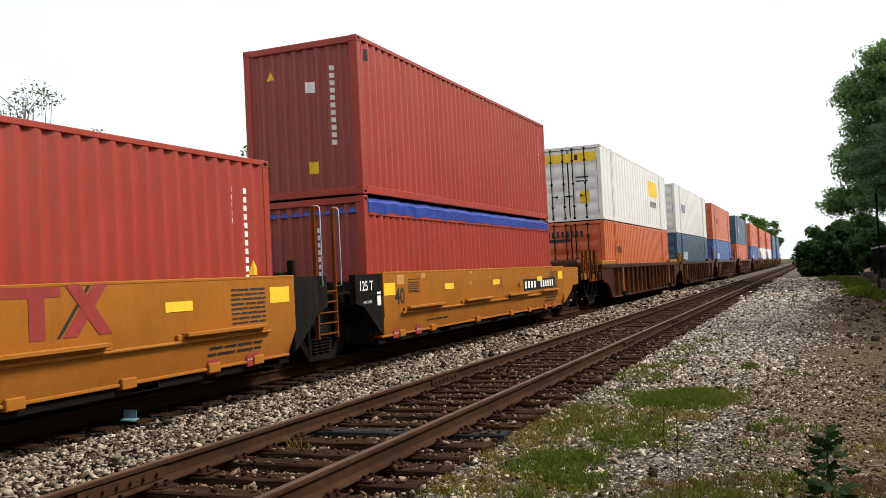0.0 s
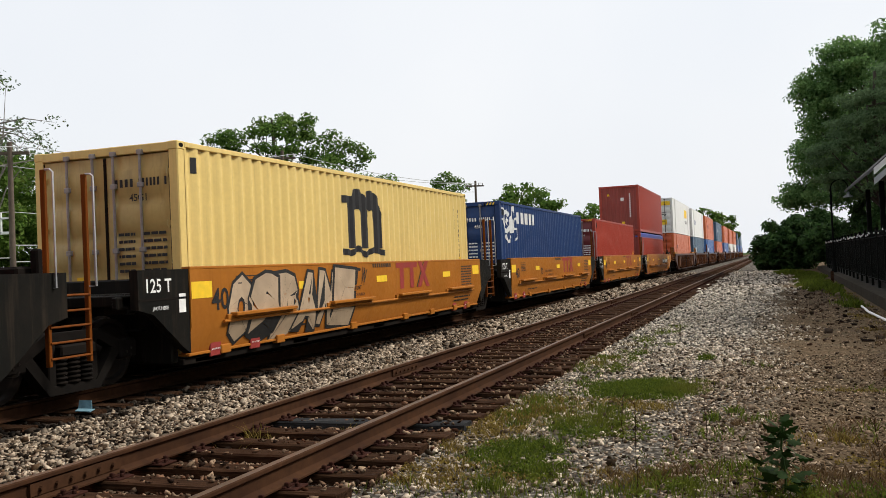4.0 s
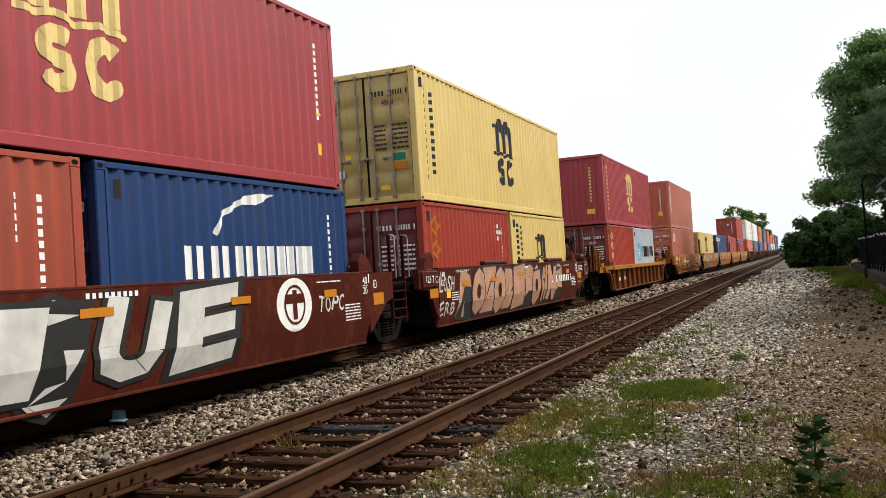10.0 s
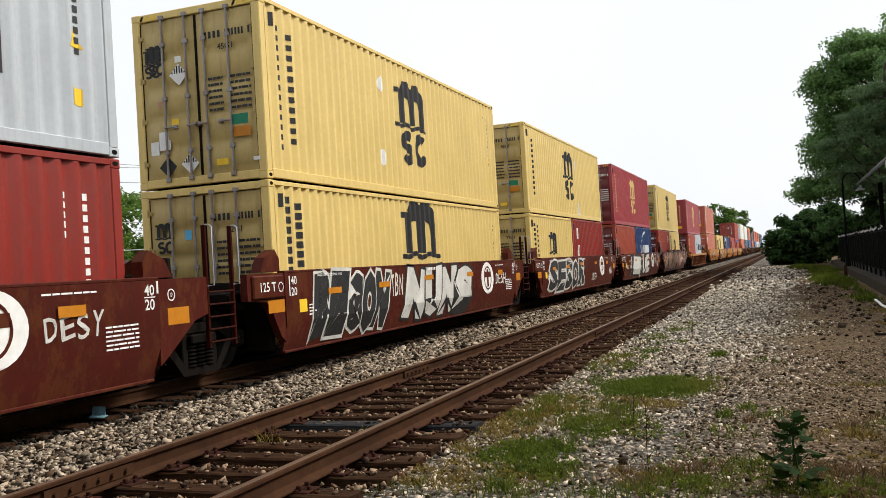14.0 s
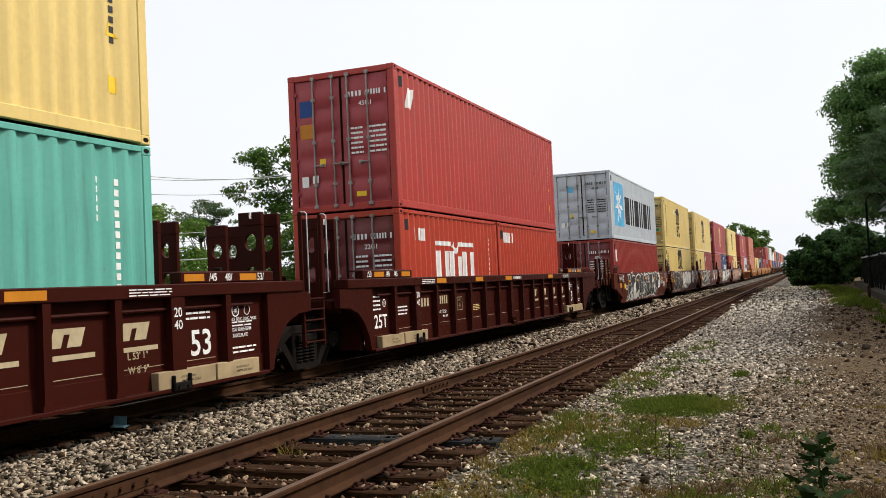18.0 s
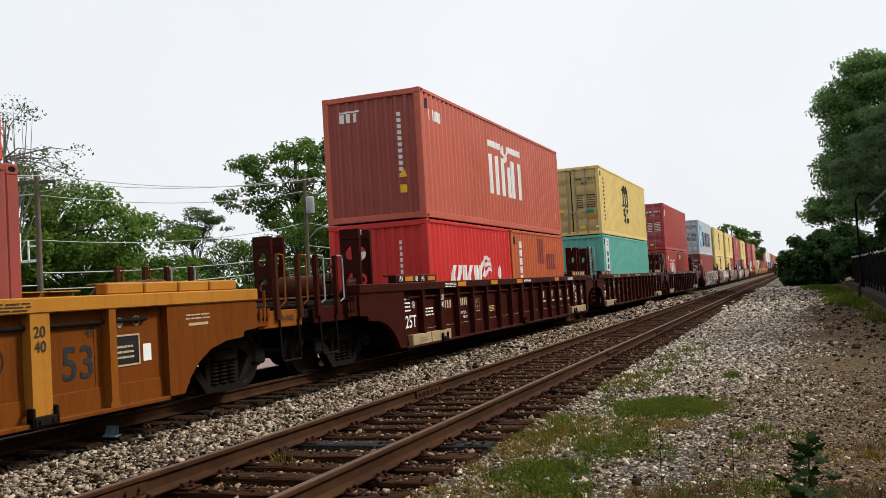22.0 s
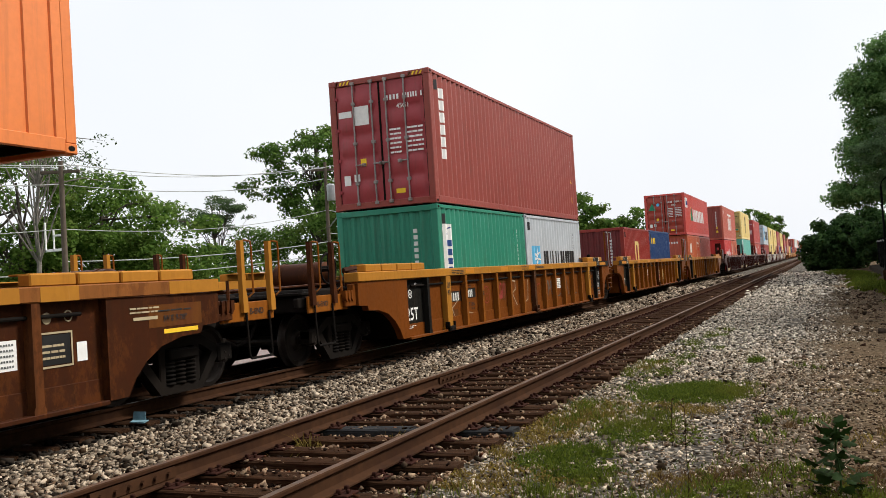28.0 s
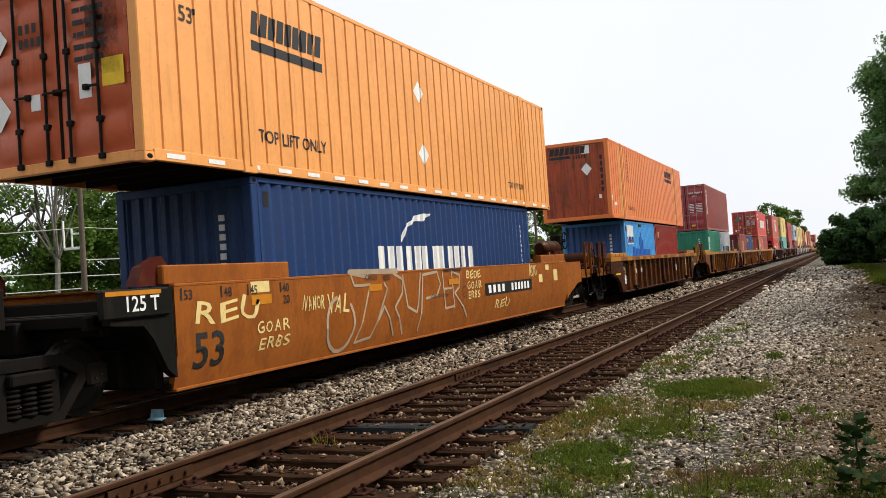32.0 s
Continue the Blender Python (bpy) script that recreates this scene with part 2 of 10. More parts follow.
def plain(name, col, rough=0.7, var=0.25, scale=8.0, bump=0.3, dist=0.01, metal=0.0, spec=0.3, second=None, amount=0.5):
    m, nt, b = nodes_of(name)
    vec = where(nt)
    n1, n2 = noise_tex(nt, vec, scale, 5), noise_tex(nt, vec, scale * 0.13, 3)
    c = blend(nt, ramp(nt, n1, 0.3, 0.7), scaled(col, 1 - var), scaled(col, 1 + var))
    c = blend(nt, ramp(nt, n2, 0.42, 0.66, 0, amount), c, second if second else scaled(col, 0.7))
    nt.links.new(c, b.inputs["Base Color"])
    nt.links.new(ramp(nt, n1, 0.3, 0.7, max(0.05, rough - 0.1), min(1, rough + 0.12)), b.inputs["Roughness"])
    b.inputs["Metallic"].default_value = metal
    b.inputs["Specular IOR Level"].default_value = spec
    bumped(nt, b, n1, bump, dist)
    return m


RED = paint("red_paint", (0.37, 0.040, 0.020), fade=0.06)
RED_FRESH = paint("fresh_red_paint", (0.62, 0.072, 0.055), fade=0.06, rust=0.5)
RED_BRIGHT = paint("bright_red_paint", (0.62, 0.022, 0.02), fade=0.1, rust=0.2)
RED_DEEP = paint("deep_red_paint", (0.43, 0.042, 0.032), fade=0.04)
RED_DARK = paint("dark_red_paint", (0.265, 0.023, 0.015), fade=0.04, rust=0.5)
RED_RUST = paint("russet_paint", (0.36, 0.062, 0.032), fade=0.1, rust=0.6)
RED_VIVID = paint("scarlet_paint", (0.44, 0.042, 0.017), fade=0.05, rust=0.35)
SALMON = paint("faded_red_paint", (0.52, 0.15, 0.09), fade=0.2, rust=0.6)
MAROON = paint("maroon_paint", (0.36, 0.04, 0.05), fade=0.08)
# For red containers' ends only; their shade is put into this darker colour.
MAROON_SHADED = paint("shaded_maroon_paint", (0.15, 0.018, 0.02), fade=0.05, rust=0.6)
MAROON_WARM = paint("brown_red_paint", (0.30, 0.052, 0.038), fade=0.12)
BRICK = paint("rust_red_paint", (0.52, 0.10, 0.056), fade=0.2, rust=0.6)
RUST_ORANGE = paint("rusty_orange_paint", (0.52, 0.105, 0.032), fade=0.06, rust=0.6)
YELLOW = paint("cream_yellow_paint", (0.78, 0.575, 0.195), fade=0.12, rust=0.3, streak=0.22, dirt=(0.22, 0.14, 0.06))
# Darker copy of YELLOW: the door ends' shade put into the paint.
YELLOW_SHADED = paint("shaded_yellow_paint", (0.50, 0.365, 0.125), fade=0.1, rust=0.35)
NAVY = paint("navy_paint", (0.013, 0.045, 0.150), fade=0.03, rust=0.35, gloss=0.25)
TEAL = paint("teal_paint", (0.12, 0.44, 0.36), fade=0.15, rust=0.6, rust_col=(0.25, 0.09, 0.03))
GREEN = paint("green_paint", (0.02, 0.24, 0.15), fade=0.1, rust=0.45)
SKY_BLUE = paint("bright_blue_paint", (0.06, 0.33, 0.76), fade=0.06, rust=0.4)
MID_BLUE = paint("mid_blue_paint", (0.03, 0.12, 0.36), fade=0.1)
STEEL_BLUE = paint("steel_blue_paint", (0.04, 0.10, 0.17), fade=0.1)
GREY = paint("pale_grey_paint", (0.50, 0.54, 0.58), fade=0.1, rust=0.35, streak=0.25)
WHITE = paint("white_paint", (0.78, 0.78, 0.75), rust=0.12, fade=0.0, streak=0.15, dirt=(0.4, 0.36, 0.3))
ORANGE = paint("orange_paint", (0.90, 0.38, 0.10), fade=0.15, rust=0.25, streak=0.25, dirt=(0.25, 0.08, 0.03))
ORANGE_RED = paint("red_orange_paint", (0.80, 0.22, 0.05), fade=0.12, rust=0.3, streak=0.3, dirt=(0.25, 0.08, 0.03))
# Darker orange for container ends; their shade is put into the colour.
ORANGE_SHADED = paint("shaded_orange_paint", (0.54, 0.095, 0.025), fade=0.1, rust=0.3)
# Streaked and rusty, and also darkened to hold the end's shade.
ORANGE_SHADED_STAINED = paint("shaded_stained_orange_paint", (0.42, 0.068, 0.017), fade=0.05, rust=0.8, streak=0.7, dirt=(0.07, 0.02, 0.01), grime=0.4)

ORANGE_OLD = paint("burnt_orange_paint", (0.60, 0.135, 0.035), fade=0.1, rust=0.3, streak=0.3, dirt=(0.25, 0.08, 0.03))
CAR_YELLOW = paint("car_yellow_paint", (0.40, 0.145, 0.021), fade=0.05, rust=0.3, streak=0.25, dirt=(0.16, 0.055, 0.015), grime=0.25, gloss=0.07)
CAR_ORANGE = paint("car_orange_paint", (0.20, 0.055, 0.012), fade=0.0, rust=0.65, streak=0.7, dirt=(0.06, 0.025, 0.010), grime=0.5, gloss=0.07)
CAR_PUMPKIN = paint("car_pumpkin_paint", (0.345, 0.106, 0.018), fade=0.03, rust=0.4, streak=0.35, rust_col=(0.20, 0.06, 0.016), dirt=(0.16, 0.055, 0.018), grime=0.4, gloss=0.07)
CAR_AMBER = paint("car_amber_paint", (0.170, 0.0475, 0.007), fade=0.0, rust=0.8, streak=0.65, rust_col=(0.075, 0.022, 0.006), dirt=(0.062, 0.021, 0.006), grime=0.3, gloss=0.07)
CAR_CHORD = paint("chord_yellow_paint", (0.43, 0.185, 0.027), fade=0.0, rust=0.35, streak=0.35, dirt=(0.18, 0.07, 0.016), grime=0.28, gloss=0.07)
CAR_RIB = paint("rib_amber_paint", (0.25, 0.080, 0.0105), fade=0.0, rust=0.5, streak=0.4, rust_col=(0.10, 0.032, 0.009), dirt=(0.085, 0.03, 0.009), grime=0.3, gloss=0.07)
CAR_UMBER = paint("rib_umber_paint", (0.075, 0.030, 0.012), fade=0.0, rust=0.5, streak=0.5, dirt=(0.04, 0.02, 0.010), grime=0.4, gloss=0.07)
CAR_BROWN = paint("car_brown_paint", (0.078, 0.0135, 0.0092), fade=0.02, rust=0.4, streak=0.35, dirt=(0.045, 0.016, 0.010), grime=0.4, gloss=0.07)
CAR_DARK = paint("car_dark_brown_paint", (0.041, 0.0070, 0.0042), fade=0.0, rust=0.3, streak=0.25, rust_col=(0.05, 0.013, 0.006), dirt=(0.024, 0.007, 0.0045), grime=0.3, gloss=0.07)
CAR_RUSTY = paint("car_rusty_brown_paint", (0.052, 0.016, 0.0065), fade=0.0, rust=0.6, streak=0.5, rust_col=(0.10, 0.031, 0.009), dirt=(0.03, 0.013, 0.006), grime=0.5, gloss=0.07)
RIB_RUSTY = paint("worn_rib_paint", (0.145, 0.048, 0.015), fade=0.0, rust=0.8, streak=0.5, rust_col=(0.05, 0.017, 0.007), dirt=(0.05, 0.02, 0.009), grime=0.7, gloss=0.07)
CHORD_WORN = paint("worn_brown_chord_paint", (0.27, 0.10, 0.026), fade=0.05, rust=0.7, streak=0.35, dirt=(0.09, 0.035, 0.014), grime=0.5, gloss=0.07)
PATCH_AMBER = paint("amber_panel_paint", (0.135, 0.048, 0.012), fade=0.0, rust=0.6, streak=0.5, dirt=(0.06, 0.023, 0.008), grime=0.6, gloss=0.07)
CAR_BLACK = paint("car_black_paint", (0.010, 0.010, 0.009), fade=0.0, rust=0.25, streak=0.4, gloss=0.07)
GRIME = plain("grimy_steel", (0.008, 0.0065, 0.0055), 0.85, 0.4, 6, 0.4, 0.01, spec=0.08, second=(0.016, 0.011, 0.008))
WHEEL_STEEL = plain("worn_wheel_steel", (0.022, 0.018, 0.016), 0.45, 0.3, 9, 0.2, 0.004, metal=0.4, second=(0.03, 0.02, 0.015))
TREAD = plain("polished_tread_steel", (0.35, 0.34, 0.33), 0.28, 0.15, 9, 0.1, 0.002, metal=0.9)
GALV = plain("galvanised_steel", (0.42, 0.43, 0.44), 0.45, 0.15, 12, 0.15, 0.003, metal=0.6)
ROD_STEEL = plain("painted_rod_steel", (0.30, 0.28, 0.27), 0.5, 0.2, 12, 0.15, 0.003, metal=0.25, second=(0.2, 0.12, 0.08))
RAIL_RUST = plain("rusty_rail_steel", (0.052, 0.024, 0.012), 0.9, 0.3, 10, 0.3, 0.004, spec=0.06, second=(0.02, 0.009, 0.006))
RAIL_HEAD = plain("worn_rail_head", (0.085, 0.048, 0.025), 0.55, 0.2, 12, 0.2, 0.003, metal=0.4, second=(0.17, 0.09, 0.055))
RAIL_BRIGHT = plain("polished_rail_head", (0.16, 0.13, 0.11), 0.4, 0.15, 12, 0.1, 0.002, metal=0.85)
PLATE_RUST = plain("rusty_plate_steel", (0.035, 0.013, 0.009), 0.9, 0.35, 14, 0.4, 0.004, spec=0.06)
def tie_wood(name, dark, light, stain):
    """Cracked, oil-stained timber with grain along x."""
    m, nt, b = nodes_of(name)
    grain = noise_tex(nt, where(nt, (2.2, 38.0, 38.0)), 1.0, 6, 0.7)
    big = noise_tex(nt, where(nt), 2.3, 5, 0.65)
    c = blend(nt, ramp(nt, grain, 0.36, 0.66), dark, light)
    c = blend(nt, ramp(nt, big, 0.45, 0.68, 0, 0.8), c, stain)
    nt.links.new(c, b.inputs["Base Color"])
    b.inputs["Roughness"].default_value = 0.95
    b.inputs["Specular IOR Level"].default_value = 0.04
    bumped(nt, b, grain, 0.9, 0.02)
    return m


TIE_WOOD = tie_wood("weathered_tie_wood", (0.011, 0.0056, 0.0034), (0.072, 0.037, 0.020), (0.026, 0.011, 0.005))
DECAL_WHITE = plain("white_marking", (0.80, 0.80, 0.78), 0.6, 0.08, 9, 0.05, amount=0.15)
DECAL_BLACK = plain("black_marking", (0.02, 0.02, 0.02), 0.6, 0.2, 9, 0.05)
DECAL_CHAR = plain("charcoal_marking", (0.025, 0.025, 0.027), 0.6, 0.2, 9, 0.05, amount=0.2)
DECAL_YELLOW = plain("yellow_marking", (0.85, 0.55, 0.03), 0.55, 0.1, 9, 0.05, amount=0.15)
DECAL_ORANGE = plain("orange_reflector", (0.52, 0.195, 0.014), 0.4, 0.1, 9, 0.05, amount=0.15)
DECAL_CREAM = plain("cream_marking", (0.72, 0.55, 0.22), 0.6, 0.1, 9, 0.05, amount=0.15)
DECAL_AMBER = plain("amber_notice", (0.36, 0.15, 0.04), 0.7, 0.15, 9, 0.05, amount=0.3)
DECAL_AMBER_PALE = plain("pale_primer", (0.50, 0.27, 0.08), 0.6, 0.1, 9, 0.05, amount=0.15)
JACK_CREAM = plain("worn_cream_paint", (0.36, 0.27, 0.15), 0.7, 0.15, 6, 0.1, amount=0.5, second=(0.12, 0.07, 0.04))
DECAL_COBALT = plain("cobalt_marking", (0.022, 0.13, 0.50), 0.6, 0.12, 3, 0.05, amount=0.25)
DECAL_BUFF = plain("buff_marking", (0.44, 0.355, 0.22), 0.6, 0.12, 9, 0.05, amount=0.25)
DECAL_RED = plain("dark_red_marking", (0.28, 0.035, 0.03), 0.6, 0.15, 9, 0.05, amount=0.2)
DECAL_SKY = plain("light_blue_marking", (0.12, 0.45, 0.72), 0.6, 0.1, 9, 0.05, amount=0.15)
DECAL_NAVY = plain("navy_marking", (0.02, 0.06, 0.22), 0.6, 0.1, 9, 0.05, amount=0.15)
DECAL_GREEN = plain("green_marking", (0.02, 0.22, 0.12), 0.6, 0.15, 9, 0.05, amount=0.2)
DECAL_SILVER = plain("silver_spray_paint", (0.60, 0.59, 0.55), 0.5, 0.2, 3, 0.1, amount=0.35)
DECAL_PEACH = plain("peach_spray_paint", (0.46, 0.25, 0.16), 0.6, 0.2, 3, 0.1, amount=0.35)
DECAL_TAN = plain("tan_spray_paint", (0.40, 0.30, 0.20), 0.6, 0.2, 3, 0.1, amount=0.35)
DECAL_GREYG = plain("grey_spray_paint", (0.09, 0.10, 0.10), 0.6, 0.2, 3, 0.1, amount=0.3)
def soot():
    """Patchy soot that thins out at its edge."""
    m, nt, b = nodes_of("soot")
    n = noise_tex(nt, where(nt), 3.0, 6, 0.7)
    b.inputs["Base Color"].default_value = (0.012, 0.010, 0.009, 1)
    b.inputs["Roughness"].default_value = 0.9
    nt.links.new(ramp(nt, n, 0.42, 0.68, 0, 0.9), b.inputs["Alpha"])
    return m


SOOT = soot()
TARP = plain("blue_tarpaulin", (0.02, 0.05, 0.30), 0.45, 0.25, 4, 0.8, 0.03, spec=0.4)


# ---- lettering ----
WORDS = ["125 T", "40", "53", "20", "45", "48", "25T", "A", "B", "C", "D", "E", "LD LMT 122,200 PER UNIT", "LOAD LIMIT 122,200 PER UNIT",
         "JACKING POINT", "TOP LIFT ONLY", "53'", "45G1", "22G1", "42G1", "CAUTION", "PER UNIT", "A-END", "B-END", "2015", "110", "JACK HERE", "75,000 LBS. MAX. GROSS WT. FOR 20 FT. CONTAINERS",
         "LD LMT 123,300 PER UNIT", "20 FT CONTAINER LIMIT 61,500 EACH", "LD LMT 117500", "IBC", "PLATE", "H", "NWF13", "NWF10F", "L-61-5", "53' 1\"", "L 53' 1\"", "W 8' 9\"", "IL 53' 1-3/4\"", "IW 8' 9-7/8\"", "2 INCH TREAD COND. SHOES", "SPECIAL BRAKE BEAM", "SEE BADGE PLATE", "JACK IN THIS AREA",
         "EMPTY CAR ONLY", "/45", "48/", "53/", "/53", "/48", "NON-INTERCHANGE CAR", "SEE EQUIPMENT REGISTER", "LD LMT 118100", "NWG 33", "GWG33", "LD LMT 117,100 PER UNIT"]


def letter_shapes():
    made, obs = {}, []
    for w in WORDS:
        cu = bpy.data.curves.new("word", "FONT")
        cu.body, cu.size, cu.resolution_u, cu.fill_mode, cu.offset = w, 1.0, 3, "FRONT", 0.014
        obs.append((w, new("word", cu)))
    dg = bpy.context.evaluated_depsgraph_get()
    for w, ob in obs:
        me = bpy.data.meshes.new_from_object(ob.evaluated_get(dg))
        v = np.array([p.co[:2] for p in me.vertices])
        lo, hi = v.min(0), v.max(0)
        h = hi[1] - lo[1]
        v = (v - lo) / h
        me.calc_loop_triangles()
        made[w] = ([[tuple(v[i]) for i in t.vertices] for t in me.loop_triangles], (hi[0] - lo[0]) / h)
        bpy.data.meshes.remove(me)
    for w, ob in obs:
        cu = ob.data
        bpy.data.objects.remove(ob)
        bpy.data.curves.remove(cu)
    return made


LETTERS = letter_shapes()


SPRAYED = {51: "ROEOBESOWNS", 52: "MIQUE", 53: "SESOR", 54: "BEGON", 55: "NUNS", 56: "MRSGONEOH", 41: "OSBANE",
           61: "LOSH", 62: "ERB", 71: "TOPC", 72: "DESH", 73: "DESH", 74: "DESY", 77: "TBN", 3: "TW", 80: "TW", 91: "NAMOR", 92: "BEDE", 93: "GOAR", 94: "ERBS", 95: "VAL", 98: "REU"}


def glyph(ch, fat):
    """Triangles of one letter drawn with a broad nozzle, in a unit box."""
    key = ("glyph", ch, fat)
    if key not in CACHE:
        cu = bpy.data.curves.new("glyph", "FONT")
        cu.body, cu.size, cu.resolution_u, cu.fill_mode, cu.offset = ch, 1.0, 2, "FRONT", fat
        ob = new("glyph", cu)
        me = bpy.data.meshes.new_from_object(ob.evaluated_get(bpy.context.evaluated_depsgraph_get()))
        me.calc_loop_triangles()
        CACHE[key] = [[tuple(me.vertices[i].co[:2]) for i in t.vertices] for t in me.loop_triangles]
        bpy.data.meshes.remove(me)
        bpy.data.objects.remove(ob)
        bpy.data.curves.remove(cu)
    return CACHE[key]


for _w in SPRAYED.values():
    for _c in _w:
        for _f in (0.0, 0.012, 0.055, 0.10, 0.11, 0.15):
            glyph(_c, _f)


def word(s, u, v, h, wide=1.0):
    """Triangles of a word, its lower left corner at (u, v), h high."""
    tris, _ = LETTERS[s]
    return [[(u + a * h * wide, v + b * h) for a, b in t] for t in tris]


def rect(u, v, w, h):
    return [[(u, v), (u + w, v), (u + w, v + h), (u, v + h)]]


def slab(u, v, w, h, lean):
    return [[(u, v), (u + w, v), (u + w + lean, v + h), (u + lean, v + h)]]


def bars(u, v, w, h, n, gap=0.42, lean=0.0):
    """A row of n plain upright bars in place of writing."""
    step = w / n
    out = []
    for i in range(n):
        out += slab(u + i * step, v, step * (1 - gap), h, lean)
    return out


def column(u, v, w, h, n, gap=0.35):
    step = h / n
    out = []
    for i in range(n):
        out += rect(u, v + i * step, w, step * (1 - gap))
    return out


def lines(u, v, w, h, n, seed=0):
    """n lines of unreadable small print as thin bars."""
    rng = random.Random(seed)
    out, step = [], h / n
    for i in range(n):
        x = 0.0
        while x < w * 0.92:
            k = min(w - x, rng.uniform(0.12, 0.4) * w)
            out += rect(u + x, v + i * step, k * 0.88, step * 0.4)
            x += k
    return out


def disc(u, v, r, n=20, squash=1.0):
    return [[(u + math.cos(2 * math.pi * i / n) * r * squash, v + math.sin(2 * math.pi * i / n) * r) for i in range(n)]]


def ring(u, v, r, r2, n=24):
    out = []
    for i in range(n):
        a, b = 2 * math.pi * i / n, 2 * math.pi * (i + 1) / n
        out.append([(u + math.cos(a) * r, v + math.sin(a) * r), (u + math.cos(b) * r, v + math.sin(b) * r),
                    (u + math.cos(b) * r2, v + math.sin(b) * r2), (u + math.cos(a) * r2, v + math.sin(a) * r2)])
    return out


def star(u, v, r, n=7):
    out = []
    for i in range(n):
        a = math.pi / 2 + 2 * math.pi * i / n
        out.append([(u, v), (u + math.cos(a - 0.3) * r * 0.42, v + math.sin(a - 0.3) * r * 0.42), (u + math.cos(a) * r, v + math.sin(a) * r),
                    (u + math.cos(a + 0.3) * r * 0.42, v + math.sin(a + 0.3) * r * 0.42)])
    return out


def stroke(pts, w):
    """A broad line along points, as quads."""
    out = []
    for (a, b), (c, d) in zip(pts, pts[1:]):
        L = math.hypot(c - a, d - b) or 1e-6
        nx, ny = -(d - b) / L * w / 2, (c - a) / L * w / 2
        out.append([(a - nx, b - ny), (c - nx, d - ny), (c + nx, d + ny), (a + nx, b + ny)])
        out += disc(c, d, w / 2, 8)
    return out


def arc(u, v, r, a0, a1, n=8, sq=1.0):
    return [(u + r * math.cos(radians(a0 + (a1 - a0) * i / n)) * sq, v + r * math.sin(radians(a0 + (a1 - a0) * i / n))) for i in range(n + 1)]


def emblem_arches(u, v, w, h):
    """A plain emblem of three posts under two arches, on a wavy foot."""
    s = w * 0.22
    out = rect(u, v + h * 0.14, s, h * 0.86) + rect(u + w * 0.40, v + h * 0.14, s, h * 0.55) + rect(u + w * 0.80, v + h * 0.14, s, h * 0.55) + rect(u - w * 0.1, v + h * 0.88, w * 0.12, h * 0.12)
    out += stroke(arc(u + w * 0.30, v + h * 0.70, w * 0.2, 120, 0, 8), s * 1.15) + stroke(arc(u + w * 0.70, v + h * 0.70, w * 0.2, 120, 0, 8), s * 1.15)
    out += stroke([(u - w * 0.12, v + h * 0.09), (u + w * 0.1, v + h * 0.06), (u + w * 0.3, v + h * 0.14), (u + w * 0.5, v + h * 0.03), (u + w * 0.75, v + h * 0.12), (u + w * 1.08, v + h * 0.06)], h * 0.1)
    return out


def emblem_curls(u, v, w, h):
    """Two plain open curls under the arches."""
    t = w * 0.15
    a = stroke(arc(u + w * 0.22, v + h * 0.70, h * 0.21, 40, 270, 8, 1.35) + arc(u + w * 0.22, v + h * 0.28, h * 0.21, 90, -130, 8, 1.35), t)
    b = stroke(arc(u + w * 0.74, v + h * 0.49, h * 0.42, 45, 315, 12, 0.85), t)
    return a + b


def sprayed(text, u, v, w, h, seed, fat, lean=0.0, tilt=7, turn_of=None, full=0.77):
    """A row of uneven sprayed letters; the same seed gives the same row for edge and fill. turn_of: 0 or 1 takes every other letter."""
    rng = random.Random(seed)
    step, out = w / len(text), []
    for i, ch in enumerate(text):
        base = [p for t in glyph(ch, 0.0) for p in t]
        x0, x1 = min(p[0] for p in base), max(p[0] for p in base)
        turn, sx, sy = radians(rng.uniform(-tilt, tilt)), step * rng.uniform(full - 0.09, full + 0.09), h * rng.uniform(0.72, 0.84)
        cx, cy = u + (i + 0.5) * step + rng.uniform(-0.05, 0.05) * step, v + h * rng.uniform(0.47, 0.53)
        if turn_of is not None and i % 2 != turn_of:
            continue
        c, s = math.cos(turn), math.sin(turn)
        for t in glyph(ch, fat):
            q = []
            for a, b in t:
                a, b = ((a - x0) / (x1 - x0) - 0.5) * sx, (b / 0.69 - 0.5) * sy
                q.append((cx + a * c - b * s + lean * b, cy + a * s + b * c))
            out.append(q)
    return out


def graffiti(car, u, v, w, h, seed, fill, edge, knee, lean=0.1, edge_fat=0.15, fill_fat=0.10):
    """Swollen sprayed letters that lie over one another, each with its own outline."""
    text = SPRAYED[seed]
    for k in (0, 1):
        car_paint(car, sprayed(text, u, v, w, h, seed, edge_fat, lean, turn_of=k), edge, "graffiti", knee, proud=0.005 + k * 0.006, label="sprayed graffiti letters" if not k else "")
        car_paint(car, sprayed(text, u, v, w, h, seed, fill_fat, lean, turn_of=k), fill, "graffiti", knee, proud=0.008 + k * 0.006)


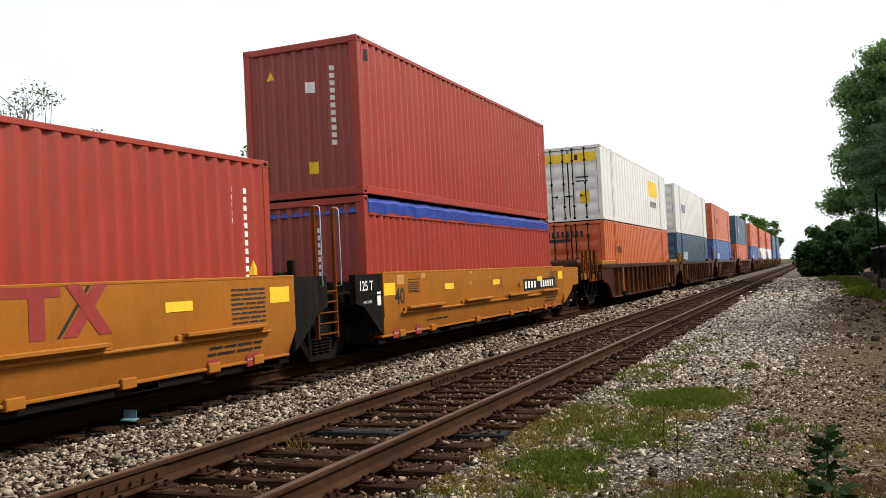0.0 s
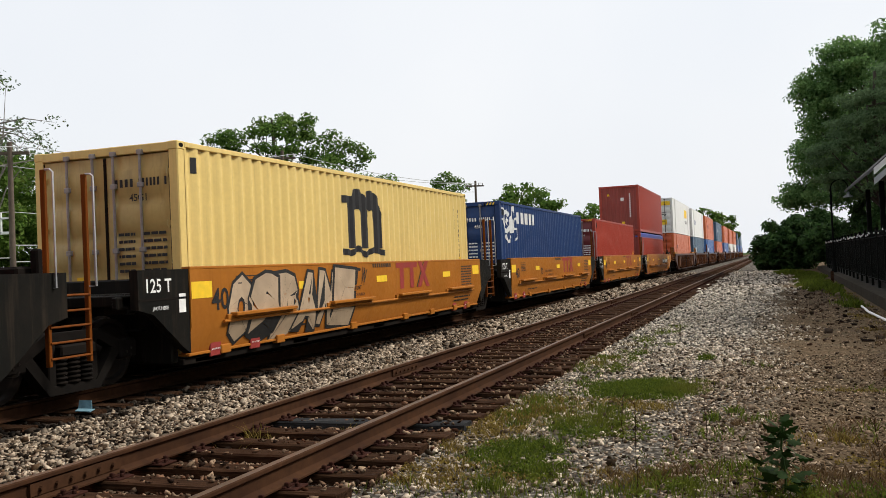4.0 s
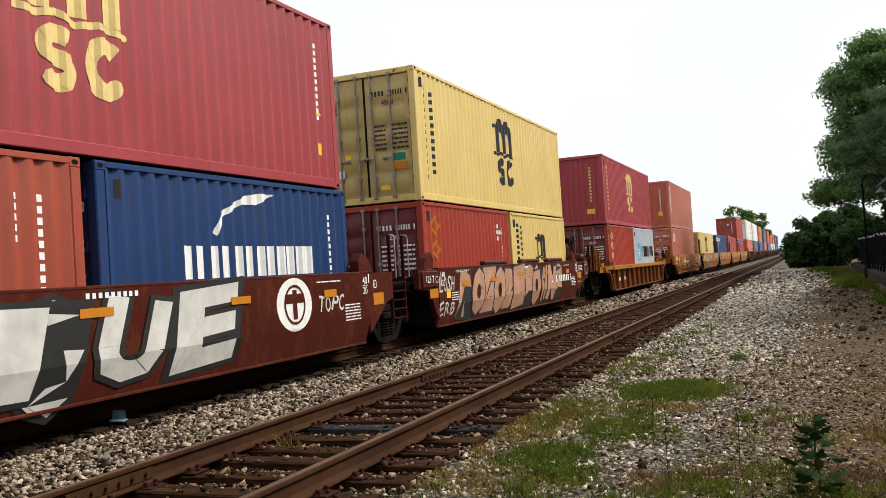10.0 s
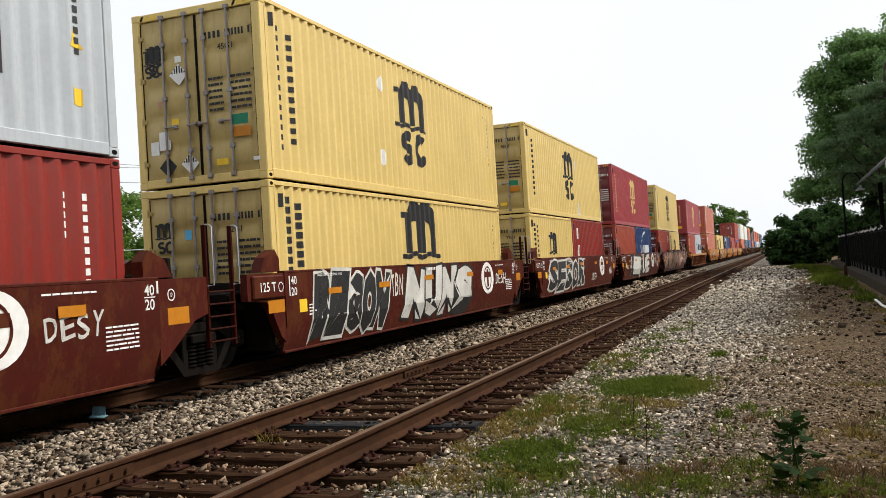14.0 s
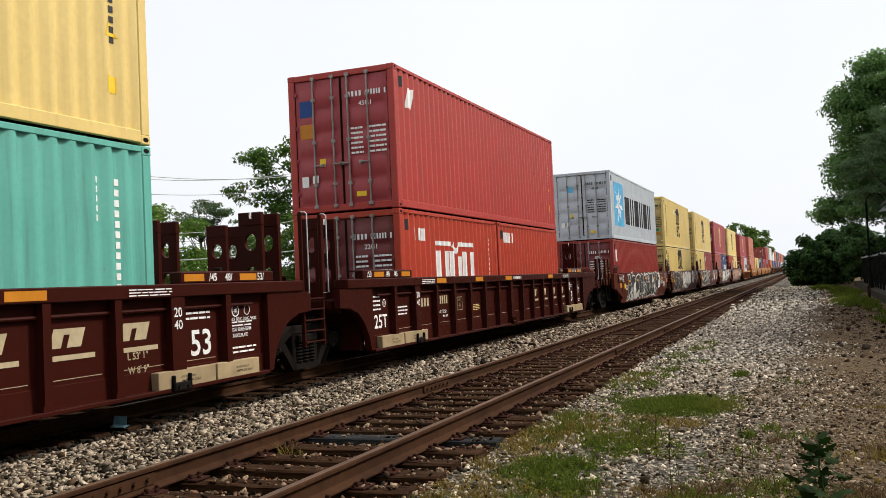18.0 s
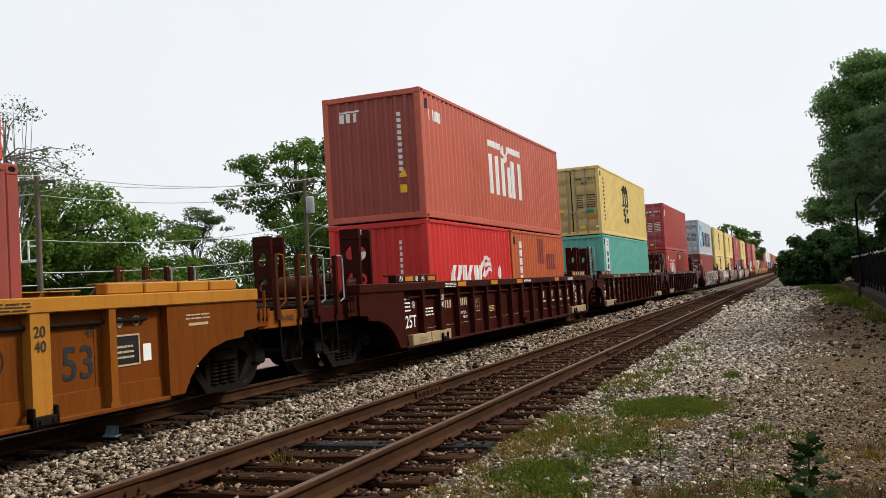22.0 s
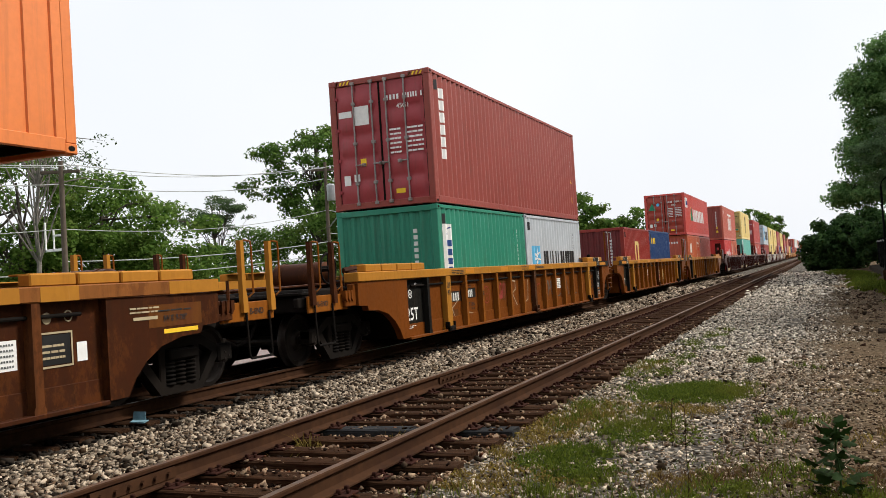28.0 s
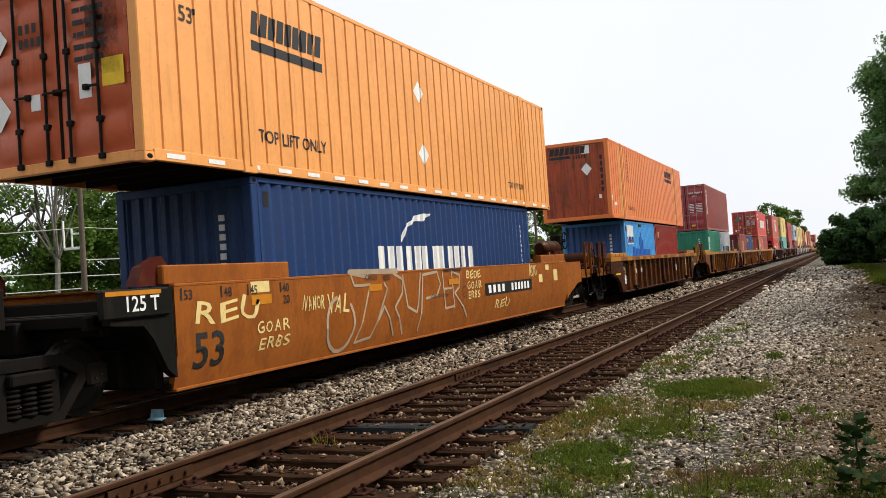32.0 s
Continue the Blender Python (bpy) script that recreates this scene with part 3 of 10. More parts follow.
def scrawl(u, v, w, h, seed, n=5, thick=0.03):
    """Loose looping spray lines."""
    if seed in SPRAYED:
        return sprayed(SPRAYED[seed], u, v, w, h, seed, 0.012, 0.15, 16)
    rng = random.Random(seed)
    out, step = [], w / n
    for i in range(n):
        x = u + i * step
        k = rng.choice((0, 1, 2))
        if k == 0:
            p = [(x, v), (x + step * 0.3, v + h), (x + step * 0.55, v + h * 0.2), (x + step * 0.9, v + h * 0.9)]
        elif k == 1:
            p = arc(x + step * 0.45, v + h * 0.5, h * 0.45, 40, 350, 9, 0.8 * step / h)
        else:
            p = [(x, v + h * 0.9), (x + step * 0.8, v + h * 0.85), (x + step * 0.3, v + h * 0.45), (x + step * 0.7, v + h * 0.1), (x, v + h * 0.05)]
        p = [(a + rng.uniform(-0.05, 0.05) * step, b + rng.uniform(-0.05, 0.05) * h) for a, b in p]
        out += stroke(p, thick)
    return out


def cut(poly, lo, hi):
    """A convex outline clipped to lo <= u <= hi."""
    for lim, sgn in ((lo, 1), (hi, -1)):
        res = []
        for (a, b), (c, d) in zip(poly, poly[1:] + poly[:1]):
            ia, ic = (a - lim) * sgn >= -1e-9, (c - lim) * sgn >= -1e-9
            if ia:
                res.append((a, b))
            if ia != ic:
                t = (lim - a) / (c - a)
                res.append((lim, b + (d - b) * t))
        poly = res
        if len(poly) < 3:
            return []
    return poly


def cut_low(poly, lim, above):
    """A convex outline clipped to v above or below a height."""
    res, sgn = [], 1 if above else -1
    for (a, b), (c, d) in zip(poly, poly[1:] + poly[:1]):
        ib, idd = (b - lim) * sgn >= -1e-9, (d - lim) * sgn >= -1e-9
        if ib:
            res.append((a, b))
        if ib != idd:
            t = (lim - b) / (d - b)
            res.append((a + (c - a) * t, lim))
    return res if len(res) > 2 else []


def marking(name, polys, material, parent, face, plane, prof=None, label="", proud=0.004, knee=None):
    """Paint on a side (face 'side': u along y, plane is x) or an end (face 'end': u along x, plane is y, facing -y).
    prof: (u, depth) points of the corrugation that the paint follows."""
    g = Geo()
    base, pieces = proud, len(polys)
    for k, poly in enumerate(polys):
        proud = base + (k % 7) * 0.0007
        if prof:
            us = [p[0] for p in poly]
            a, b = min(us), max(us)
            for (u0, d0), (u1, d1) in zip(prof, prof[1:]):
                if u1 <= a or u0 >= b or u1 - u0 < 1e-6:
                    continue
                q = cut(poly, max(a, u0), min(b, u1))
                if len(q) < 3:
                    continue
                pts = []
                for u, v in q:
                    d = d0 + (d1 - d0) * (u - u0) / (u1 - u0) + proud
                    pts.append((plane + d, u, v) if face == "side" else (u, plane - d, v))
                g.add(pts, [tuple(range(len(pts)))])
        elif knee:
            zm, z0, dx = knee
            for above in (True, False):
                q = cut_low(poly, zm, above)
                if q:
                    pts = [(plane + proud - (0 if v >= zm else (zm - v) / (zm - z0) * dx), u, v) for u, v in q]
                    g.add(pts, [tuple(range(len(pts)))])
        else:
            pts = [(plane + proud, u, v) if face == "side" else (u, plane - proud, v) for u, v in poly]
            g.add(pts, [tuple(range(len(pts)))])
    me = bpy.data.meshes.new(name)
    me.from_pydata(g.v, [], g.f)
    n = Vector((1, 0, 0)) if face == "side" else Vector((0, -1, 0))
    bm = bmesh.new()
    bm.from_mesh(me)
    bm.normal_update()
    flip = [f for f in bm.faces if f.normal.dot(n) < 0]
    if flip:
        bmesh.ops.reverse_faces(bm, faces=flip)
    bm.to_mesh(me)
    bm.free()
    ob = part(name, me, material, parent, label)
    if pieces > 1:
        ob["kind"] = "stuff"
    return ob


# ---- containers ----
L20, L40, L53 = 6.058, 12.192, 16.154
H86, H96 = 2.591, 2.896


def corrugation(a, b, pitch, flat, inner, depth):
    """(u, depth) points of a wave between a and b; 0 is the outer face."""
    n = max(1, round((b - a) / pitch))
    p = (b - a) / n
    slope = (1 - flat - inner) / 2
    pts = [(a, 0.0)]
    for i in range(n):
        s = a + i * p
        pts += [(s + p * flat / 2, 0.0), (s + p * (flat / 2 + slope), -depth), (s + p * (flat / 2 + slope + inner), -depth), (s + p * (1 - flat / 2), 0.0)]
    pts.append((b, 0.0))
    return pts


def wave_side(prof, x, z0, z1, sign):
    g = Geo()
    n = len(prof)
    v = [(sign * (x + d), u, z0) for u, d in prof] + [(sign * (x + d), u, z1) for u, d in prof]
    v += [(sign * (x - 0.05), prof[0][0], z0), (sign * (x - 0.05), prof[-1][0], z0), (sign * (x - 0.05), prof[0][0], z1), (sign * (x - 0.05), prof[-1][0], z1)]
    f = [(i, i + 1, n + i + 1, n + i) for i in range(n - 1)]
    f += [(2 * n, 2 * n + 1, 2 * n + 3, 2 * n + 2)]
    return g.add(v, f)


def wave_end(prof, y, z0, z1, sign):
    """An end wall; sign -1 faces -y."""
    g = Geo()
    n = len(prof)
    v = [(u, sign * (y + d), z0) for u, d in prof] + [(u, sign * (y + d), z1) for u, d in prof]
    v += [(prof[0][0], sign * (y - 0.05), z0), (prof[-1][0], sign * (y - 0.05), z0), (prof[0][0], sign * (y - 0.05), z1), (prof[-1][0], sign * (y - 0.05), z1)]
    return g.add(v, [(i, i + 1, n + i + 1, n + i) for i in range(n - 1)] + [(2 * n, 2 * n + 1, 2 * n + 3, 2 * n + 2)])


def roof_wave(L, W, H):
    g = Geo()
    prof = corrugation(-L / 2 + 0.16, L / 2 - 0.16, 0.42, 0.3, 0.3, 0.02)
    n = len(prof)
    v = [(-W / 2 + 0.05, u, H - 0.015 + d) for u, d in prof] + [(W / 2 - 0.05, u, H - 0.015 + d) for u, d in prof]
    v += [(x, y, H - 0.07) for x in (-W / 2 + 0.05, W / 2 - 0.05) for y in (-L / 2 + 0.16, L / 2 - 0.16)]
    return g.add(v, [(i, i + 1, n + i + 1, n + i) for i in range(n - 1)] + [(2 * n, 2 * n + 1, 2 * n + 3, 2 * n + 2)])


def casting():
    g = Geo()
    g.box(-0.081, 0.081, -0.089, 0.089, 0, 0.118, 0.012)
    return g


def socket():
    # flat dark oval: the shade inside the casting's hole put into its colour
    return Geo().prism([(math.cos(a) * 0.05, 0.06 + math.sin(a) * 0.03) for a in [i * math.pi / 6 for i in range(12)]], "x", 0.0815, 0.0825)


def door_leaf(w, h):
    """Door leaf in the plane y=0, facing -y, hinge at x=0, with pressed panels."""
    n, d = 5, -0.03
    cols = [(0, 0), (0.09, 0), (0.13, 1), (w - 0.13, 1), (w - 0.09, 0), (w, 0)]
    rows = [(0, 0)]
    for i in range(n):
        z0 = 0.06 + i * (h - 0.12) / n
        z1 = z0 + (h - 0.12) / n * 0.78
        rows += [(z0, 0), (z0 + 0.05, 1), (z1 - 0.05, 1), (z1, 0)]
    rows.append((h, 0))
    m = len(cols)
    v = [(x, d * a * b, z) for z, b in rows for x, a in cols]
    f = [(j * m + i, j * m + i + 1, j * m + m + i + 1, j * m + m + i) for j in range(len(rows) - 1) for i in range(m - 1)]
    k = len(v)
    v += [(0, 0.05, 0), (w, 0.05, 0), (w, 0.05, h), (0, 0.05, h)]
    e = (len(rows) - 1) * m
    f += [(k, k + 1, k + 2, k + 3), (*range(m), k + 1, k), (*range(e, e + m), k + 2, k + 3), (*range(0, e + m, m), k + 3, k), (*range(m - 1, e + m, m), k + 2, k + 1)]
    return Geo().add(v, f)


def lock_rod(h):
    g = Geo()
    g.rod((0, -0.055, -0.06), (0, -0.055, h + 0.06), 0.019, 8)
    for z in (-0.03, h * 0.16, h * 0.5, h * 0.84, h + 0.03):
        g.box(-0.045, 0.045, -0.075, -0.01, z - 0.035, z + 0.035, 0.008)
    g.box(-0.02, 0.2, -0.095, -0.07, h * 0.31, h * 0.31 + 0.03, 0.006).box(0.15, 0.23, -0.085, -0.005, h * 0.31 - 0.02, h * 0.31 + 0.05, 0.008)
    return g


def hinge():
    return Geo().box(-0.06, 0.05, -0.03, 0.02, -0.035, 0.035, 0.008).rod((-0.02, -0.03, -0.06), (-0.02, -0.03, 0.06), 0.015, 6)


def container(label, L, H, paintwork, near="door", style="iso", o=0.0, z=0.25, end_paint=None, frame_paint=None, group="containers on the train"):
    """A container whose near (-y) end is at o along the train and whose floor is z high. Returns (thing, side wave, end wave, half width)."""
    dom = style != "iso" and style != "open"
    W = 2.59 if dom else 2.438
    top = thing("shipping_container", label, "container", group, at=(TRAIN_X, o + L / 2, z))
    hw, hl = W / 2, L / 2
    fp = frame_paint or paintwork
    # end_paint, if given, is a darker tone holding the end's shade
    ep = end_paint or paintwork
    # side, end and roof sheets
    if style == "iso" or style == "open":
        prof = corrugation(-hl + 0.17, hl - 0.17, 0.278, 0.26, 0.26, 0.042)
    elif style == "dom":
        prof = corrugation(-hl + 0.14, hl - 0.14, 0.36, 0.80, 0.12, 0.022)
    else:
        prof = corrugation(-hl + 0.14, hl - 0.14, 0.61, 0.94, 0.03, 0.006)
    eprof = corrugation(-hw + 0.15, hw - 0.15, 0.25 if not dom else 0.43, 0.3 if not dom else 0.8, 0.3 if not dom else 0.12, 0.04 if not dom else 0.02)
    zt = H - (0.06 if style != "open" else 0.33)
    key = (style, L, H)
    sx = hw - 0.008
    for sgn in (1, -1):
        part("side_panel", shared(("side_panel", key, sgn), lambda: wave_side(prof, sx, 0.15, zt, sgn)), paintwork, top)
        part("top_side_rail", shared(("top_side_rail", key, sgn), lambda: Geo().box(min(sgn * hw, sgn * (hw - 0.06)), max(sgn * hw, sgn * (hw - 0.06)), -hl + 0.17, hl - 0.17, zt - 0.02, zt + 0.052, 0.006)), fp, top)
        part("bottom_side_rail", shared(("bottom_side_rail", key, sgn), lambda: Geo().box(min(sgn * hw, sgn * (hw - 0.07)), max(sgn * hw, sgn * (hw - 0.07)), -hl + 0.17, hl - 0.17, 0.018, 0.165, 0.008)), fp, top)
    if style == "open":
        def tarp():
            g = Geo()
            n = 46
            v = []
            for k, (x, zz) in enumerate(((-hw - 0.004, H - 0.3), (-hw - 0.012, H - 0.1), (-hw + 0.1, H + 0.0), (0, H + 0.05), (hw - 0.1, H + 0.0), (hw + 0.012, H - 0.1), (hw + 0.004, H - 0.3))):
                for i in range(n + 1):
                    y = -hl + 0.16 + (L - 0.32) * i / n
                    sag = 0.022 * math.sin(i * 2.1 + k) + 0.012 * math.sin(i * 5.3)
                    v.append((x, y, zz + (sag if k in (0, 6) else sag * 0.6 - 0.01)))
            g.add(v, [(k * (n + 1) + i, k * (n + 1) + i + 1, (k + 1) * (n + 1) + i + 1, (k + 1) * (n + 1) + i) for k in range(6) for i in range(n)])
            g.add([(-hw, -hl + 0.02, H - 0.3), (hw, -hl + 0.02, H - 0.3), (hw, -hl + 0.16, H - 0.02), (-hw, -hl + 0.16, H - 0.02)], [(0, 1, 2, 3)])
            return g
        part("tarpaulin", shared(("tarpaulin", key), tarp), TARP, top, "wrinkled blue tarpaulin over the open top")
    else:
        part("roof_panel", shared(("roof_panel", key), lambda: roof_wave(L, W, H)), paintwork, top)
    part("underframe", shared(("underframe", key), lambda: under(L, W)), GRIME, top)["kind"] = "stuff"
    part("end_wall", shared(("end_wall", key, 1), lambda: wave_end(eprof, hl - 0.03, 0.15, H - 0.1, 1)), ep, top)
    for sy in (-1, 1):
        part("end_header", shared(("end_header", key, sy), lambda: Geo().box(-hw + 0.15, hw - 0.15, min(sy * hl, sy * (hl - 0.1)), max(sy * hl, sy * (hl - 0.1)), H - 0.13, H - 0.008, 0.01)), fp, top)
        part("end_sill", shared(("end_sill", key, sy), lambda: Geo().box(-hw + 0.15, hw - 0.15, min(sy * hl, sy * (hl - 0.1)), max(sy * hl, sy * (hl - 0.1)), 0.015, 0.15, 0.01)), fp, top)
        for sgn in (1, -1):
            part("corner_post", shared(("corner_post", H, W), lambda: Geo().box(-0.075, 0.075, -0.08, 0.08, 0.11, H - 0.11, 0.014)), fp, top, at=(sgn * (hw - 0.077), sy * (hl - 0.083), 0))
            for zc in (0.0, H - 0.118):
                cc = part("corner_casting", shared(("corner_casting",), casting), fp, top,
                     at=Matrix.Translation((sgn * (hw - 0.081), sy * (hl - 0.089), zc)) @ (pose(0, 0, 0, 0, 0, 180) if sgn < 0 else Matrix()))
                if sgn > 0:
                    part("socket", shared(("socket",), socket), GRIME, cc)
    if dom:
        # lift posts at the forty-foot places
        for sy in (-1, 1):
            for sgn in (1, -1):
                part("lift_post", shared(("lift_post", H), lambda: Geo().box(-0.03, 0.03, -0.15, 0.15, 0.0, H - 0.004, 0.01).box(-0.045, 0.03, -0.02, 0.02, 0.1, H - 0.1, 0.008)),
                     fp, top, at=Matrix.Translation((sgn * (hw - 0.012), sy * (L40 / 2 - 0.09), 0)) @ (pose(0, 0, 0, 0, 0, 180) if sgn > 0 else Matrix()))
    if near == "door":
        w, h = hw - 0.155, H - 0.3
        for sgn in (-1, 1):
            m = Matrix.Translation((sgn * (hw - 0.15), -hl + 0.035, 0.155))
            if sgn > 0:
                m = m @ Matrix.Rotation(math.pi, 4, "Z") @ Matrix.Translation((0, 0, 0))
                leaf = part("door", shared(("door_r", key), lambda: mirror_x(door_leaf(w, h))), ep, top, at=(hw - 0.15, -hl + 0.035, 0.155))
            else:
                leaf = part("door", shared(("door_l", key), lambda: door_leaf(w, h)), ep, top, at=m)
            for k in (0.42, 0.84):
                part("lock_rod", shared(("lock_rod", H, sgn), lambda: lock_rod(h) if sgn < 0 else mirror_x(lock_rod(h))), ROD_STEEL if dom is False else CAR_BLACK, leaf, at=(-sgn * w * k, 0, 0))
            for k in (0.1, 0.37, 0.63, 0.9):
                part("hinge", shared(("hinge",), hinge), ep, leaf, at=(0.0, 0, h * k))
        part("door_gasket", shared(("door_gasket", key), lambda: Geo().box(-0.022, 0.022, -hl + 0.024, -hl + 0.05, 0.16, H - 0.15).box(-hw + 0.135, -hw + 0.165, -hl + 0.024, -hl + 0.05, 0.16, H - 0.15).box(hw - 0.165, hw - 0.135, -hl + 0.024, -hl + 0.05, 0.16, H - 0.15)), GRIME, top, "black rubber door seal")
    else:
        part("end_wall", shared(("end_wall", key, -1), lambda: wave_end(eprof, hl - 0.03, 0.15, H - 0.1, -1)), ep, top)
    top["half"] = hw
    MOVERS.append((top, o + L / 2, z))
    return top, prof, eprof, hl


def mirror_x(g):
    g.v = [(-x, y, z) for x, y, z in g.v]
    return g


def under(L, W):
    g = Geo()
    g.box(-W / 2 + 0.07, W / 2 - 0.07, -L / 2 + 0.1, L / 2 - 0.1, 0.11, 0.16)
    n = int(L / 0.6)
    for i in range(n):
        y = -L / 2 + 0.4 + i * (L - 0.8) / (n - 1)
        g.box(-W / 2 + 0.07, W / 2 - 0.07, y - 0.025, y + 0.025, 0.015, 0.11)
    return g


# ---- well cars ----
def side_frame():
    """Cast truck side frame in the plane x=0, outline along y, with two windows and a spring seat."""
    g = Geo()
    up = [(-1.04, 0.44), (-1.04, 0.56), (-0.74, 0.58), (-0.42, 0.74), (0.42, 0.74), (0.74, 0.58), (1.04, 0.56), (1.04, 0.44), (0.74, 0.44), (0.40, 0.62), (-0.40, 0.62), (-0.74, 0.44)]
    g.prism(up, "x", -0.07, 0.07)
    g.prism([(-0.76, 0.45), (-0.64, 0.51), (-0.34, 0.15), (0.34, 0.15), (0.64, 0.51), (0.76, 0.45), (0.40, 0.05), (-0.40, 0.05)], "x", -0.075, 0.075)
    for s in (-1, 1):
        g.box(-0.06, 0.06, s * 0.33 - 0.06, s * 0.33 + 0.06, 0.13, 0.66, 0.015)
        g.box(-0.11, 0.11, s * 0.89 - 0.15, s * 0.89 + 0.15, 0.34, 0.58, 0.03)
    return g


def springs():
    prof = [(0.0, 0.15)]
    for k in range(6):
        z = 0.16 + k * 0.052
        prof += [(0.055, z - 0.006), (0.09, z + 0.004), (0.096, z + 0.016), (0.09, z + 0.028), (0.055, z + 0.038)]
    return Geo().lathe(prof + [(0.0, 0.48)], "z", 10)


def wheelset():
    """Two flanged wheels on an axle along x, with bearing caps; centre at the origin."""
    g = Geo()
    R = 0.419
    for s in (-1, 1):
        prof = [(0.09, 0.62), (0.12, 0.63), (0.14, 0.66), (0.30, 0.695), (0.355, 0.665), (R + 0.026, 0.672), (R + 0.03, 0.685), (R + 0.012, 0.705), (R, 0.715), (R - 0.004, 0.795), (0.36, 0.80), (0.33, 0.755), (0.17, 0.745), (0.13, 0.80), (0.09, 0.805)]
        g.lathe([(r, s * t) for r, t in prof], "x", 28)
        g.lathe([(0.0, s * 1.10), (0.07, s * 1.10), (0.095, s * 1.085), (0.095, s * 0.95), (0.075, s * 0.94), (0.075, s * 0.80)], "x", 16)
        for k in range(3):
            a = k * 2.094
            g.box(min(s * 1.10, s * 1.12), max(s * 1.10, s * 1.12), math.cos(a) * 0.05 - 0.012, math.cos(a) * 0.05 + 0.012, math.sin(a) * 0.05 - 0.012, math.sin(a) * 0.05 + 0.012)
    g.rod((-0.65, 0, 0), (0.65, 0, 0), 0.08, 14)
    return g


def bolster():
    g = Geo()
    g.prism([(-0.98, 0.50), (-0.98, 0.64), (-0.55, 0.72), (0.55, 0.72), (0.98, 0.64), (0.98, 0.50), (0.5, 0.40), (-0.5, 0.40)], "y", -0.2, 0.2)
    g.rod((0, 0, 0.7), (0, 0, 0.80), 0.2, 16)
    for s in (-1, 1):
        g.box(-0.75, 0.75, s * 0.42 - 0.03, s * 0.42 + 0.03, 0.28, 0.36, 0.01)
        g.box(-0.80, -0.66, s * 0.40 - 0.04, s * 0.46 + 0.0, 0.18, 0.5, 0.01)
        g.box(0.66, 0.80, s * 0.40 - 0.04, s * 0.46 + 0.0, 0.18, 0.5, 0.01)
    return g


WHEELS = []


def truck(parent, y):
    """A four-wheel truck at y on the car; its wheels turn as the train rolls."""
    t = part("truck", shared(("truck",), bolster), GRIME, parent, "grimy cast steel four-wheel truck", at=(0, y, 0))
    for s in (-1, 1):
        part("side_frame", shared(("side_frame",), side_frame), GRIME, t, at=(s * 1.0, 0, 0))
        part("spring_cap", shared(("spring_cap",), lambda: Geo().box(-0.12, 0.14, -0.28, 0.28, 0.47, 0.60, 0.02)), GRIME, t, at=(s * 1.0, 0, 0))
        for y0 in (-0.2, 0.0, 0.2):
            part("spring", shared(("spring",), springs), GRIME, t, at=(s * 1.02, y0, 0))
    for k in (0, 1):
        if len(WHEELS) < 2:
            w = part("wheelset", shared(("wheelset",), wheelset), WHEEL_STEEL, t, "worn steel wheels on an axle", at=(0, (-0.889, 0.889)[k], 0.419))
            WHEELS.append(w)
            roll(w, (-0.889, 0.889)[k])
        else:
            w = WHEELS[k].copy()
            scene.collection.objects.link(w)
            w.parent = t
    return t


def roll(w, y):
    """The turning of a wheelset, one step a frame."""
    rows = []
    for i in range(frame(32.0)):
        tm = i / FPS
        rows.append((tm, Matrix.Translation((0, y, 0.419)) @ Matrix.Rotation(-gone(tm) / 0.419, 4, "X")))
    walk(w, rows)


def stirrup(s):
    """A bent step of round bar under the platform's corner, 0.55 m wide."""
    return Geo().pipe([(0, -0.27, 0.98), (0.02 * s, -0.27, 0.42), (0.03 * s, -0.25, 0.36), (0.03 * s, 0.25, 0.36), (0.02 * s, 0.27, 0.42), (0, 0.27, 0.98)], 0.017, 6)


def corner_post(s, tall):
    """A channel post, broad at its foot, at the car's corner."""
    return Geo().prism([(-0.036, tall), (0.036, tall), (0.036, 1.3), (0.075, 1.14), (0.075, 0.98), (-0.036, 0.98)], "x", min(0, s * 0.07), max(0, s * 0.07))


def bent_grab(s, tall):
    return Geo().pipe([(0.03 * s, 0.03, tall - 0.02), (0.07 * s, 0.05, tall), (0.08 * s, 0.17, tall - 0.01), (0.08 * s, 0.19, tall - 0.08), (0.08 * s, 0.19, 1.24), (0.05 * s, 0.12, 1.18)], 0.015, 6)


def ladder(h0, h1, n=4, w=0.42):
    """Two stiles with rungs in the plane x=0, between heights, and bent grab irons on top."""
    g = Geo()
    for s in (-1, 1):
        g.box(-0.03, 0.03, s * w / 2 - 0.022, s * w / 2 + 0.022, h0, h1, 0.006)
    for i in range(n):
        z = h0 + 0.08 + i * (1.25 - h0) / n
        g.rod((0.03, -w / 2, z), (0.03, w / 2, z), 0.014, 6)
    return g


def grab(h0, h1):
    g = Geo()
    g.pipe([(0.0, 0.0, h0), (0.09, 0.02, h0), (0.09, 0.02, h1 - 0.03), (0.06, 0.01, h1), (0.0, 0.0, h1)], 0.012, 6)
    return g


